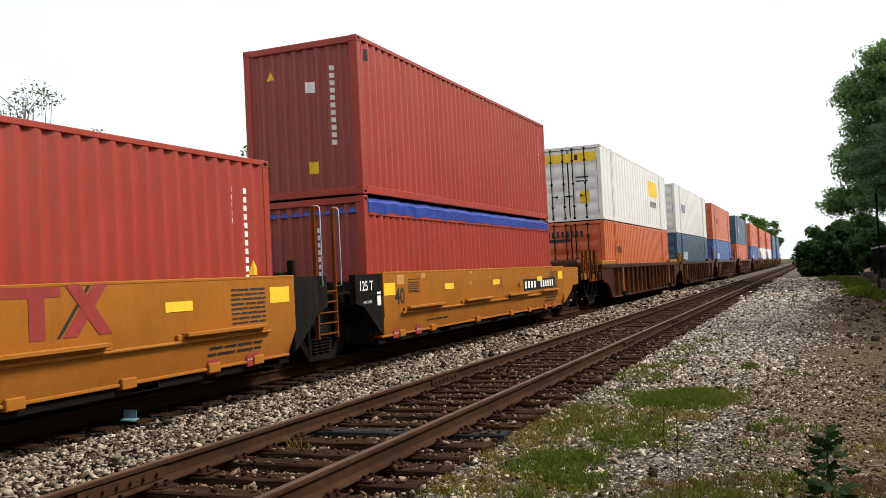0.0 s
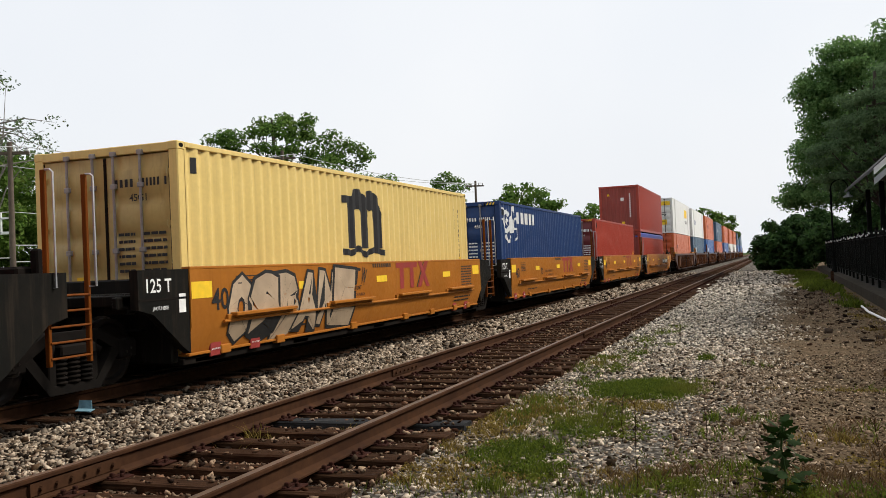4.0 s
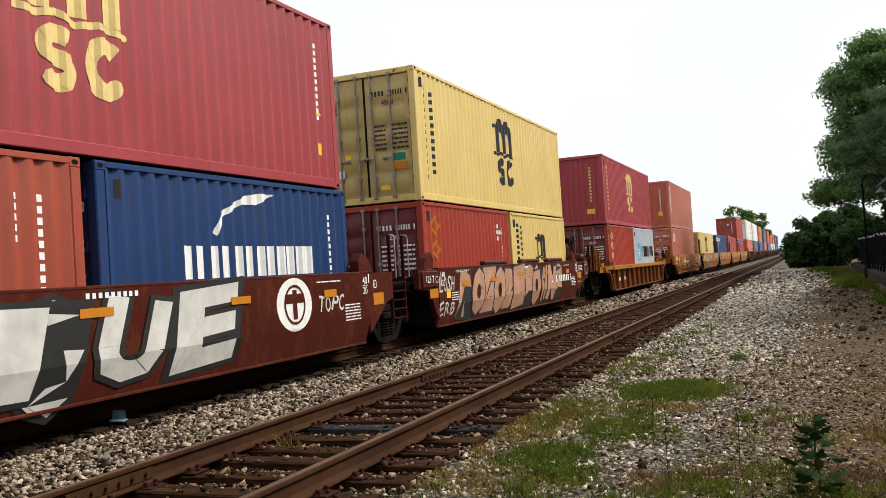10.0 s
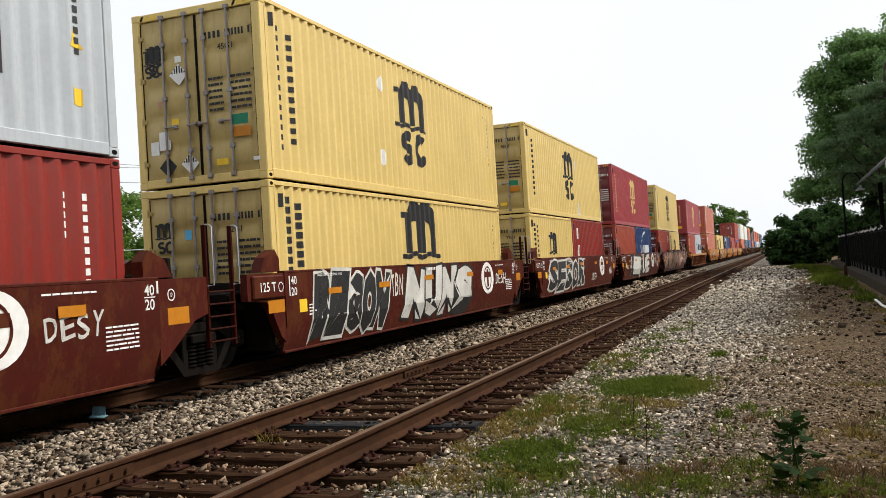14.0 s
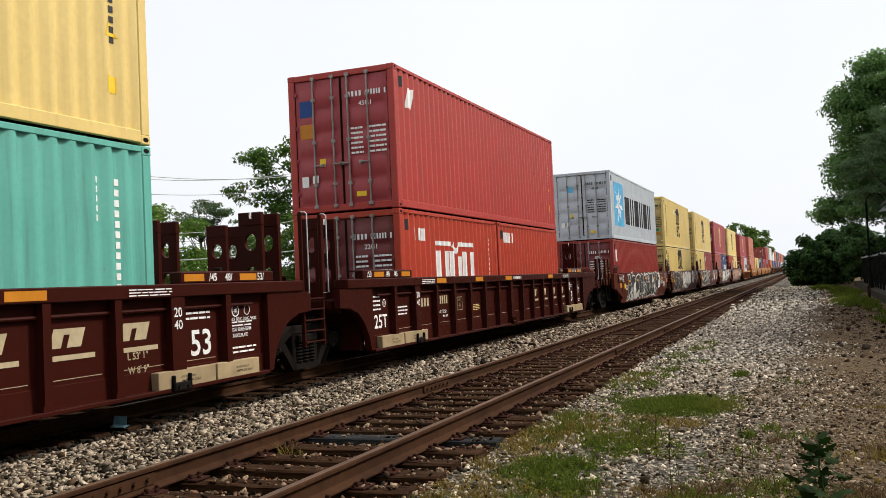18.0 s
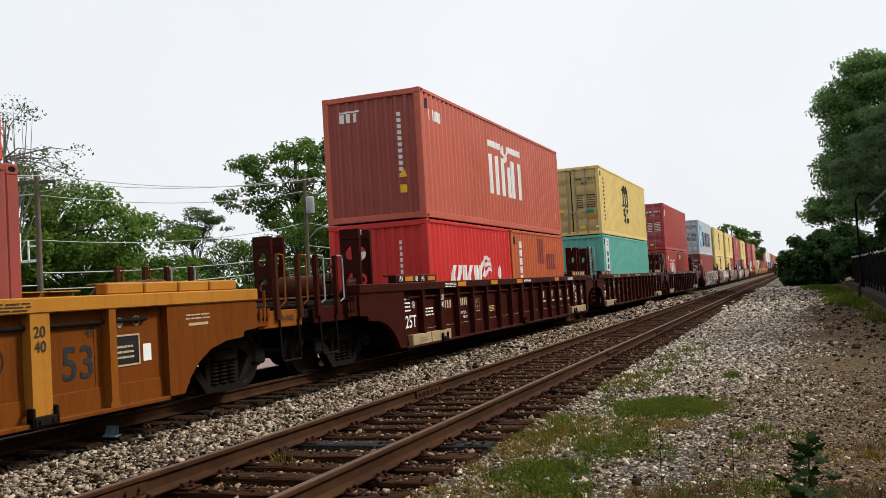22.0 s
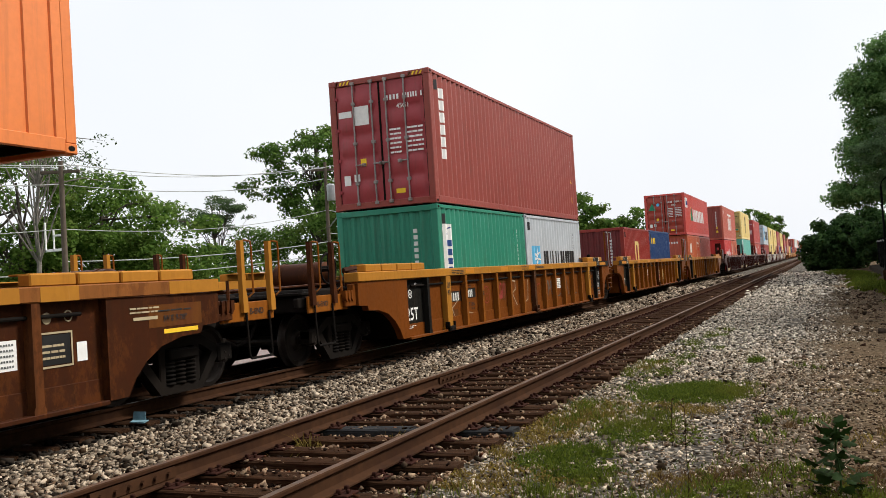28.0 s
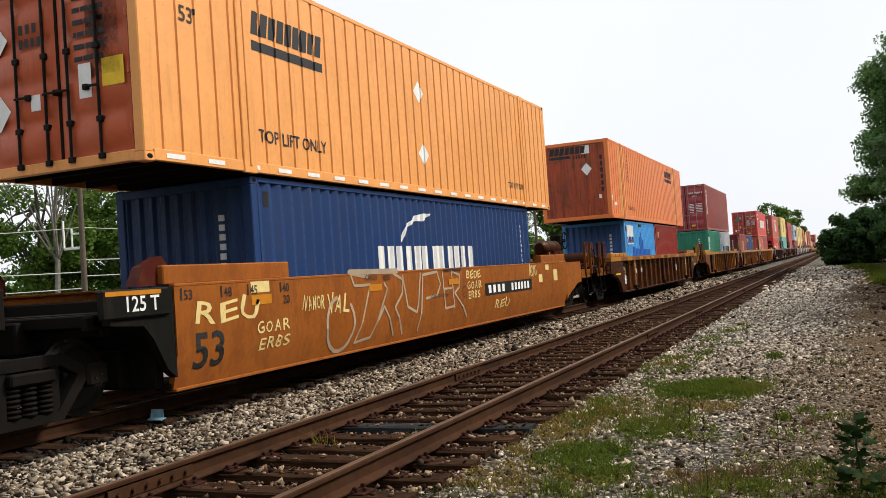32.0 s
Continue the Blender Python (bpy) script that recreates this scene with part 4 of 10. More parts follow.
def end_frame(car, y, reach, tall, s, paintwork, key, wide=1.35):
    """Platform and sill beyond the well, towards s*y, from 0 to reach."""
    def put(name, *b):
        part(name, shared((name, key, b, reach, s), lambda: Geo().box(*b)), paintwork, car, at=(0, y, 0))

    def yb(a, b):
        return (min(s * a, s * b), max(s * a, s * b))
    y0, y1 = yb(0, reach)
    put("center_sill", -0.32, 0.32, y0, y1, 0.72, 1.08, 0.02)
    put("bulkhead", -wide, wide, *yb(0.0, 0.14), 0.2, tall - 0.1, 0.02)
    put("crossbeam", -wide, wide, *yb(0.9, 1.05), 0.98, 1.12, 0.015)
    put("crossbeam", -wide, wide, *yb(reach - 0.35, reach - 0.2), 0.88, 1.12, 0.02)
    for k in range(5):
        a = 0.25 + k * (reach - 0.6) / 5
        put("tread", -wide + 0.05, wide - 0.05, *yb(a, a + 0.09), 1.10, 1.13, 0.006)
    for sx in (-1, 1):
        put("side_sill", min(sx * wide, sx * (wide - 0.08)), max(sx * wide, sx * (wide - 0.08)), y0, y1, 0.95, 1.1, 0.015)


def coupler(sgn):
    g = Geo()
    g.box(-0.09, 0.09, min(0, sgn * 0.55), max(0, sgn * 0.55), 0.78, 0.95, 0.02)
    a, b = sorted((sgn * 0.45, sgn * 0.72))
    g.box(-0.16, 0.16, a, b, 0.72, 1.0, 0.05)
    g.pipe([(0.3, 0, 0.8), (0.32, sgn * 0.25, 0.5), (0.28, sgn * 0.55, 0.42), (0.2, sgn * 0.8, 0.55)], 0.028, 8)
    return g


def reservoir(axis="x", half=0.62, r=0.24):
    g = Geo()
    g.lathe([(0.0, -half), (r * 0.66, -half + 0.02), (r * 0.98, -half + 0.12), (r, half - 0.12), (r * 0.66, half - 0.02), (0.0, half)], axis, 18)
    for k in (-0.35, 0.35):
        g.lathe([(r + 0.008, k - 0.03), (r + 0.008, k + 0.03)], axis, 18)
        a, b = (k - 0.03, k + 0.03), (-r, r)
        g.box(*(a if axis == "x" else b), *(b if axis == "x" else a), -r - 0.08, -r * 0.83)
    return g


def hand_wheel():
    g = Geo()
    n = 18
    for i in range(n):
        a, b = 2 * math.pi * i / n, 2 * math.pi * (i + 1) / n
        g.rod((0, math.cos(a) * 0.26, math.sin(a) * 0.26), (0, math.cos(b) * 0.26, math.sin(b) * 0.26), 0.018, 6)
    for k in range(4):
        a = k * math.pi / 2
        g.rod((0, 0, 0), (0, math.cos(a) * 0.26, math.sin(a) * 0.26), 0.014, 6)
    g.rod((-0.12, 0, 0), (0.03, 0, 0), 0.05, 10)
    return g


def side_smooth(hl, z0, zm, z1, sgn):
    """A smooth well side: upright plate, ledge, then a lower plate that leans in; lower corners slope up at the ends."""
    g = Geo()
    x1, x0, xl = 1.56, 1.49, 1.44
    v = [(x1, -hl, z1), (x1, hl, z1), (x1, hl, zm), (x1, -hl, zm), (xl, hl - 0.03, z0), (xl, -hl + 0.03, z0)]
    w = [(x - 0.08, y, z) for x, y, z in v]
    p = [(sgn * x, y, z) for x, y, z in v + w]
    g.add(p, [(0, 1, 2, 3), (3, 2, 4, 5), (6, 9, 8, 7), (9, 11, 10, 8), (0, 6, 7, 1), (5, 4, 10, 11), (1, 7, 8, 2), (2, 8, 10, 4), (0, 3, 9, 6), (3, 5, 11, 9)])
    return g


def side_rib_sheet(hl, z0, z1, sgn):
    g = Geo()
    g.prism([(-hl, z1), (hl, z1), (hl, z0), (-hl, z0)], "x", min(sgn * 1.40, sgn * 1.44), max(sgn * 1.40, sgn * 1.44))
    return g


def rib(z0, z1, sgn, wide=1.0):
    g = Geo()
    a, b = sorted((sgn * 1.44, sgn * 1.555))
    g.prism([(u * wide, w) for u, w in [(-0.055, z1), (0.055, z1), (0.055, z0 + 0.09), (0.075, z0 + 0.05), (0.075, z0), (-0.075, z0), (-0.075, z0 + 0.05), (-0.055, z0 + 0.09)]], "x", a, b)
    return g


def pressed_rims(bays):
    """The rounded rims of the bays' pressed panels."""
    g = Geo()
    rim = [(0.16, 1.08), (0.16, 0.52)] + [(0.28 + 0.12 * math.cos(radians(a)), 0.52 + 0.12 * math.sin(radians(a))) for a in (200, 235, 270)] + [(0.74 + 0.12 * math.cos(radians(a)), 0.52 + 0.12 * math.sin(radians(a))) for a in (270, 305, 340)] + [(0.86, 0.52), (0.86, 1.08)]
    for y in bays:
        g.pipe([(1.441, y + u, w) for u, w in rim], 0.009, 4)
    return g


def foot_bracket(s, wide):
    """Bolted angle under a broad rib."""
    w = 0.075 * wide
    a, b = sorted((s * 1.50, s * 1.60))
    g = Geo().box(a, b, -w, w, 0.17, 0.27, 0.012).box(a, b, -w, -w + 0.04, 0.17, 0.36, 0.01).box(a, b, w - 0.04, w, 0.17, 0.36, 0.01)
    for k in (-0.5, 0.5):
        g.rod((s * 1.55, k * w, 0.22), (s * 1.62, k * w, 0.22), 0.02, 6)
    return g


def end_bracket(s, e):
    """A pierced box with hooks between the shoulder and the platform's corner."""
    def ys(a, b):
        return (min(e * a, e * b), max(e * a, e * b))
    x = sorted((s * 1.38, s * 1.5))
    g = Geo().box(*x, *ys(1.93, 2.02), 0.9, 1.26, 0.012).box(*x, *ys(2.0, 2.3), 0.9, 1.0, 0.012).box(*x, *ys(2.0, 2.3), 1.1, 1.16, 0.01)
    for k in (2.05, 2.15, 2.25):
        g.prism([(e * k, 1.16), (e * (k + 0.07), 1.16), (e * (k + 0.07), 1.04), (e * (k + 0.02), 0.98), (e * k, 0.98)], "x", x[0] + 0.02, x[1] + 0.02)
    return g.rod((s * 1.44, e * 2.3, 1.0), (s * 1.44, e * 2.3, 1.42), 0.022, 6)


def shoulder_frame(sh, s, e, chord, paintwork, how, reach):
    """The open frame over the truck: post, diagonal brace, deck edge, grating and a small bracket."""
    def ys(a, b):
        return (min(e * a, e * b), max(e * a, e * b))

    def xs(a, b):
        return (min(s * a, s * b), max(s * a, s * b))
    part("post", shared(("shoulder_post", s, e), lambda: Geo().box(*xs(1.43, 1.53), *ys(-0.05, 0.05), 0.13, 0.94, 0.01).box(*xs(1.43, 1.56), *ys(-0.09, 0.02), 0.1, 0.17, 0.01)), paintwork, sh)
    part("brace", shared(("shoulder_brace", s, e), lambda: Geo().prism([(e * u, w) for u, w in ((0.24, 0.13), (0.42, 0.13), (0.47, 0.52), (0.95, 0.83), (1.62, 0.87), (1.62, 0.92), (0.93, 0.91), (0.36, 0.56))], "x", *xs(1.43, 1.54))), paintwork, sh)
    part("deck_edge", shared(("deck_edge", s, e), lambda: Geo().box(*xs(1.40, 1.52), *ys(0.06, 1.62), 0.96, 1.085, 0.012).box(*xs(1.43, 1.55), *ys(1.36, 1.46), 0.9, 1.12, 0.01).box(*xs(1.43, 1.55), *ys(1.52, 1.6), 0.9, 1.12, 0.01)), chord, sh)
    part("bracket", shared(("shoulder_bracket", s, e), lambda: Geo().box(*xs(1.43, 1.56), *ys(0.2, 0.42), 0.64, 0.74, 0.01).box(*xs(1.43, 1.62), *ys(0.25, 0.36), 0.66, 0.72, 0.01).rod((s * 1.48, e * 0.62, 0.93), (s * 1.48, e * 0.78, 0.72), 0.025, 6)), paintwork, sh)
    part("corner_lug", shared(("corner_lug", s, e), lambda: Geo().prism([(e * u, w) for u, w in ((-0.5, 1.1), (-0.42, 1.22), (-0.3, 1.28), (-0.12, 1.26), (0.12, 1.3), (0.12, 1.1))], "x", *xs(1.3, 1.42)).rod((s * 1.41, e * -0.2, 1.2), (s * 1.47, e * -0.2, 1.2), 0.07, 10)), paintwork, sh)
    if how != "end":
        return

    def grating():
        g = Geo().box(*xs(1.08, 1.12), *ys(0.3, 1.2), 1.09, 1.125).box(*xs(1.5, 1.55), *ys(0.3, 1.2), 1.09, 1.125)
        for k in range(12):
            g.box(*xs(1.12, 1.5), *ys(0.3 + k * 0.078, 0.336 + k * 0.078), 1.09, 1.12)
        return g.prism([(s * 1.1, 1.09), (s * 1.52, 1.09), (s * 1.4, 0.97), (s * 1.3, 0.95)], "y", *ys(0.34, 1.16))
    part("step_grating", shared(("step_grating", s, e), grating), chord, sh, "open steel step grating")
    part("corner_sheet", shared(("corner_sheet", s, e, reach), lambda: Geo().box(*xs(1.38, 1.43), *ys(1.6, reach - 0.7), 0.86, 1.1, 0.01).box(*xs(1.40, 1.47), *ys(1.62, 1.75), 1.08, 1.24, 0.012).box(*xs(1.40, 1.47), *ys(1.85, 1.92), 1.02, 1.2, 0.012)), chord, sh)


def well_floor(hl):
    g = Geo()
    for y in (-hl + 0.5, -hl / 2, 0, hl / 2, hl - 0.5):
        g.box(-1.42, 1.42, y - 0.25, y + 0.25, 0.17, 0.24, 0.01)
    for s in (-1, 1):
        g.box(min(s * 1.42, s * 1.2), max(s * 1.42, s * 1.2), -hl, hl, 0.16, 0.245, 0.01)
    return g


def well_car(label, kind, o, hl, body, ends=("joint", "joint"), chord_paint=None, end_paint=None, truck_at=None, truck_near=None):
    """A well car unit centred at o along the train. ends: (near, far), 'joint' or 'end'; a joint shares its truck with the unit behind."""
    car = thing("well_car", label, "railcar", "well cars of the train", at=(TRAIN_X, o, 0))
    zt = {"smooth": 1.41, "brown": 1.37, "rib40": 1.10, "rib53": 1.45}[kind]
    cp, ep = chord_paint or body, end_paint or body
    for s in (1, -1):
        if kind in ("smooth", "brown"):
            zm = 0.66 if kind == "smooth" else 0.6
            sp = part("side_plate", shared(("side_plate", kind, hl, s), lambda: side_smooth(hl, 0.3 if kind == "smooth" else 0.17, zm, zt, s)), body, car)
            part("top_chord", shared(("top_chord", kind, hl, s), lambda: Geo().box(min(s * 1.565, s * 1.43), max(s * 1.565, s * 1.43), -hl, hl, zt - 0.01, zt + 0.03, 0.008)), cp, car)
            part("bottom_flange", shared(("bottom_flange", kind, hl, s), lambda: Geo().box(min(s * 1.30, s * 1.47), max(s * 1.30, s * 1.47), -hl + 0.05, hl - 0.05, 0.27 if kind == "smooth" else 0.14, 0.31 if kind == "smooth" else 0.18, 0.008)), body, car)
            if kind == "smooth":
                part("ledge_pipe", shared(("ledge_pipe", hl, s), lambda: Geo().rod((s * 1.585, -hl + 0.7, zm + 0.02), (s * 1.585, hl - 0.7, zm + 0.02), 0.022, 8)), body, sp)
                for k in (-0.72, -0.24, 0.24, 0.72):
                    part("step_board", shared(("step_board", s), lambda: Geo().box(min(s * 1.56, s * 1.68), max(s * 1.56, s * 1.68), -0.85, 0.85, -0.02, 0.03, 0.008).box(min(s * 1.56, s * 1.6), max(s * 1.56, s * 1.6), -0.95, 0.95, -0.06, 0.01, 0.005)), cp, sp, at=(0, k * hl, zm + 0.1))
                for k in (-0.86, -0.62, -0.2, 0.2, 0.45, 0.7, 0.86):
                    part("lug", shared(("lug", s), lambda: Geo().box(min(s * 1.40, s * 1.50), max(s * 1.40, s * 1.50), -0.12, 0.12, 0.235, 0.36, 0.012)), body, sp, at=(0, k * hl, 0))
        else:
            sp = part("side_sheet", shared(("side_sheet", kind, hl, s), lambda: side_rib_sheet(hl, 0.2 if kind == "rib53" else 0.12, zt - 0.1, s)), body, car)
            lap = [0.1 if kind == "rib40" else 1.95 if h == "end" else 0.95 for h in ends]
            part("top_chord", shared(("top_chord", kind, hl, s, tuple(ends)), lambda: Geo().box(min(s * 1.30, s * 1.57), max(s * 1.30, s * 1.57), -hl - lap[0], hl + lap[1], zt - 0.16, zt, 0.012)), cp, car)
            part("bottom_flange", shared(("bottom_flange", kind, hl, s), lambda: Geo().box(min(s * 1.38, s * 1.56), max(s * 1.38, s * 1.56), -hl + 0.02, hl - 0.02, 0.16 if kind == "rib53" else 0.09, 0.21 if kind == "rib53" else 0.135, 0.008)), body, car)
            z0 = 0.2 if kind == "rib53" else 0.12
            at = [-7.15, -6.12, -5.1, -4.08, -3.06, -2.04, -1.02, 0, 1.02, 2.04, 3.06, 4.08, 5.1, 6.12, 7.15] if kind == "rib53" else [0.24 + 1.22 * i for i in range(-5, 5)]
            for y in at:
                wide = 2.3 if abs(y) == 6.12 else 1.6 if y == 0 and kind == "rib53" else 1.0
                ink = body
                if body is CAR_RUSTY and wide == 1.0:
                    ink = RIB_RUSTY
                elif body is CAR_RUSTY and wide > 2:
                    ink = CHORD_WORN
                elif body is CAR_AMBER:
                    # narrow ribs: lighter amber, their sunlit faces put into the paint
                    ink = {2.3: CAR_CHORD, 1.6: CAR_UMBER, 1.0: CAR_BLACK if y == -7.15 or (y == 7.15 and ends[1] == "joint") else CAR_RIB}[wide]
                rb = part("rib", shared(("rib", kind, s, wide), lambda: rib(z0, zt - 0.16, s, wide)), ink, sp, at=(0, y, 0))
                if wide > 1:
                    part("foot_bracket", shared(("foot_bracket", s, wide), lambda: foot_bracket(s, wide)), GRIME if wide > 2 else ink, rb, "grimy bolted foot bracket")
            part("lower_band", shared(("lower_band", kind, hl, s), lambda: Geo().prism([(s * 1.43, z0 + 0.25), (s * 1.448, z0 + 0.235), (s * 1.456, z0), (s * 1.43, z0)], "y", -hl + 0.01, hl - 0.01)), body, sp)
            if kind == "rib53":
                if s > 0 and body is CAR_AMBER:
                    part("pressed_rims", shared(("pressed_rims",), lambda: pressed_rims(at[:-1])), body, sp, "rounded rims of the pressed panels")
                part("side_channel", shared(("side_channel", hl, s), lambda: Geo().rod((s * 1.475, -hl + 0.3, 1.15), (s * 1.475, hl - 0.3, 1.15), 0.021, 8)), GRIME if body is not CAR_DARK else body, sp)
                for e, how in zip((-1, 1), ends):
                    if how == "end" and body in (CAR_AMBER, CAR_RUSTY):
                        for k in range(4):
                            part("guide_plate", shared(("guide_plate", s), lambda: Geo().box(min(s * 1.33, s * 1.50), max(s * 1.33, s * 1.50), -0.3, 0.3, zt, zt + 0.13, 0.015).box(min(s * 1.2, s * 1.45), max(s * 1.2, s * 1.45), -0.29, 0.29, zt + 0.115, zt + 0.135, 0.006)), CAR_CHORD, car, at=(0, e * (7.45 + k * 0.63), 0))
                        continue
                    part("raised_guide", shared(("raised_guide", s), lambda: Geo().box(min(s * 1.33, s * 1.50), max(s * 1.33, s * 1.50), -1.05, 1.05, zt, zt + 0.15, 0.015).box(min(s * 1.2, s * 1.45), max(s * 1.2, s * 1.45), -1.0, 1.0, zt + 0.13, zt + 0.155, 0.006)),
                         cp, car, at=(0, e * (hl - 0.8), 0))
    part("well_floor", shared(("well_floor", hl), lambda: well_floor(hl)), GRIME, car)
    # ends
    for e, how in zip((-1, 1), ends):
        reach = (11.6 if hl > 7 else 9.8) - hl if how == "end" else 1.15
        if hl < 7 and how == "end" and kind == "brown":
            reach = 3.0
        end_frame(car, e * hl, reach, zt, e, ep if how == "joint" and kind != "brown" else GRIME, kind)
        if how == "end":
            part("draft_box", shared(("draft_box", reach, e), lambda: Geo().box(-1.12, 1.12, min(e * 0.1, e * (reach - 0.55)), max(e * 0.1, e * (reach - 0.55)), 0.9, 1.22, 0.03)), GRIME, car, "grime-black end structure", at=(0, e * hl, 0))
            part("walkway", shared(("walkway", reach, e), lambda: Geo().box(-1.3, 1.3, min(e * (reach - 0.75), e * (reach - 0.1)), max(e * (reach - 0.75), e * (reach - 0.1)), 1.14, 1.18, 0.006)), GRIME, car, at=(0, e * hl, 0))
            for k in (-0.45, 0.5):
                part("air_pipe", shared(("air_pipe", reach, e), lambda: Geo().pipe([(0, e * 0.1, 1.42), (0.05, e * 0.5, 1.45), (0.1, e * 0.9, 1.3), (0.1, e * (reach - 0.5), 1.27)], 0.022, 6)), CAR_RUSTY, car, at=(k, e * hl, 0))
            part("brake_valve", shared(("brake_valve",), lambda: Geo().box(-0.14, 0.14, -0.18, 0.18, 1.2, 1.5, 0.04).box(-0.2, 0.2, -0.08, 0.08, 1.28, 1.42, 0.03).rod((-0.1, -0.2, 1.5), (0.1, 0.2, 1.56), 0.06, 8)), CAR_RUSTY, car, at=(0.85, e * (hl + 0.75), 0))
        # shoulder plates over the truck, with sloping foot
        for s in (1, -1):
            def shoulder():
                a, b = sorted((s * 1.42, s * 1.54)) if kind != "rib40" else sorted((s * 1.38, s * 1.43))
                if kind == "rib53" and how == "end":
                    o = [(0, zt - 0.165), (1.93, zt - 0.165), (1.93, 0.9), (1.62, 0.88), (1.58, 0.8), (1.2, 0.78), (0.85, 0.7), (0.58, 0.55), (0.4, 0.38), (0.28, 0.2), (0, 0.2)]
                elif kind == "rib53":
                    o = [(0, zt - 0.165), (1.2, zt - 0.165), (1.2, 0.98), (0.85, 0.96), (0.55, 0.86), (0.33, 0.68), (0.18, 0.45), (0.1, 0.2), (0, 0.2)]
                elif kind == "rib40":
                    o = [(0, zt - 0.01), (1.6, zt - 0.01), (1.6, zt - 0.24), (0.95, zt - 0.28), (0.42, 0.52), (0.3, 0.13), (0, 0.13)]
                elif kind == "brown" and how == "end":
                    o = [(0, zt), (1.62, zt), (1.62, zt - 0.6), (1.2, zt - 0.62), (0.16, 0.42), (0.0, 0.32)]
                elif kind == "brown" and how == "joint" and e < 0:
                    o = [(0, zt), (1.0, zt), (1.0, zt - 0.38), (0.5, zt - 0.42), (0.36, 0.8), (0.14, 0.42), (0.0, 0.32)]
                elif kind == "smooth" and how == "end":
                    o = [(0, zt), (1.9, zt - 0.02), (1.9, 0.86), (1.2, 0.82), (0.85, 0.62), (0.16, 0.36), (0.0, 0.32)]
                else:
                    o = [(0, zt), (1.0, zt), (1.0, zt - 0.48), (0.72, zt - 0.55), (0.16, 0.42), (0.0, 0.32)]
                return Geo().prism([(e * u, w) for u, w in o], "x", a, b)
            sh = part("shoulder_plate", shared(("shoulder_plate", kind, e, s, how), shoulder), (body if (body is CAR_PUMPKIN and e > 0) or (kind == "smooth" and how == "end") else ep), car, at=(0, e * hl, 0))
            if kind == "rib40":
                shoulder_frame(sh, s, e, cp, ep, how, reach)
            elif kind == "rib53" and how == "end":
                part("end_bracket", shared(("end_bracket", s, e), lambda: end_bracket(s, e)), ep, sh)
            tall = {"smooth": 2.5, "brown": 2.06, "rib40": 1.9, "rib53": 2.5}[kind] if how == "joint" else (1.95 if kind != "rib40" else 1.75)
            out = hl + ((1.1 if kind == "smooth" else 1.4) if how == "joint" else reach - (0.57 if hl > 7 else 0.35))
            if how == "end":
                st = CAR_AMBER if body in (CAR_YELLOW, CAR_ORANGE, CAR_PUMPKIN) else (CAR_DARK if body in (CAR_DARK, CAR_BROWN) else CAR_RUSTY)
                if hl > 7:
                    if body is CAR_RUSTY and e > 0:
                        st = CAR_CHORD
                    part("corner_sill", shared(("long_corner_sill", s, e), lambda: Geo().box(min(s * 1.44, s * 1.40), max(s * 1.44, s * 1.40), min(-e * 0.8, e * 0.42), max(-e * 0.8, e * 0.42), 0.86, 1.12, 0.01)), body if body is CAR_DARK else CAR_RIB, car, at=(0, e * out, 0))
                else:
                    part("corner_sill", shared(("corner_sill", s), lambda: Geo().box(min(s * 1.44, s * 1.40), max(s * 1.44, s * 1.40), -0.42, 0.42, 0.95, 1.16, 0.01)), body, car, at=(0, e * out, 0))
                part("stirrup", shared(("stirrup", s), lambda: stirrup(s)), GRIME, car, at=(s * 1.46, e * out, 0))
                for k in ((-0.33, 0.33) if hl > 7 else (-0.3, 0.3)):
                    pp = part("end_post", shared(("end_post", tall, s), lambda: corner_post(s, tall)), st, car, at=(s * 1.42, e * out + k, 0))
                    part("grab_iron", shared(("bent_grab", tall, s), lambda: bent_grab(s, tall)), GALV if body is CAR_DARK else CAR_RIB, pp)
            elif e > 0:
                ld = part("ladder", shared(("ladder", tall, how), lambda: ladder(0.42 if how == "joint" else 0.35, tall if how == "joint" else 1.2, 5 if how == "joint" else 3, 0.6 if how == "joint" else 0.42)), CAR_AMBER if body in (CAR_YELLOW, CAR_AMBER, CAR_ORANGE, CAR_PUMPKIN, CAR_RUSTY) else CAR_DARK, car, at=(s * 1.46, e * out, 0))
                for k in ((-0.3, 0.3) if how == "joint" else (-0.21, 0.21)):
                    part("grab_iron", shared(("grab_iron", tall), lambda: grab(1.25, tall)), GALV, ld, at=(0.02 * s, k, 0))
        if how == "end":
            part("coupler", shared(("coupler", e), lambda: coupler(e)), GRIME, car, at=(0, e * (hl + reach - 0.45), 0))
            truck(car, e * (truck_at if truck_at else (9.85 if hl > 7 else 8.1)))
            if e < 0:
                part("air_reservoir", shared(("air_reservoir",), reservoir), body if kind == "brown" else CAR_RUSTY, car, at=(0, e * (hl + 1.1), 1.45))
                part("brake_wheel", shared(("brake_wheel",), hand_wheel), GRIME, car, at=(0.9, e * (hl + 1.75), 1.55))
            elif kind == "rib40":
                part("air_reservoir", shared(("air_reservoir",), reservoir), ep, car, at=(0.72, e * (hl + 1.75), 1.2))
                part("brake_wheel", shared(("brake_wheel",), hand_wheel), RED_DEEP, car, "red hand brake wheel", at=(-1.0, e * (hl + 1.5), 1.5))
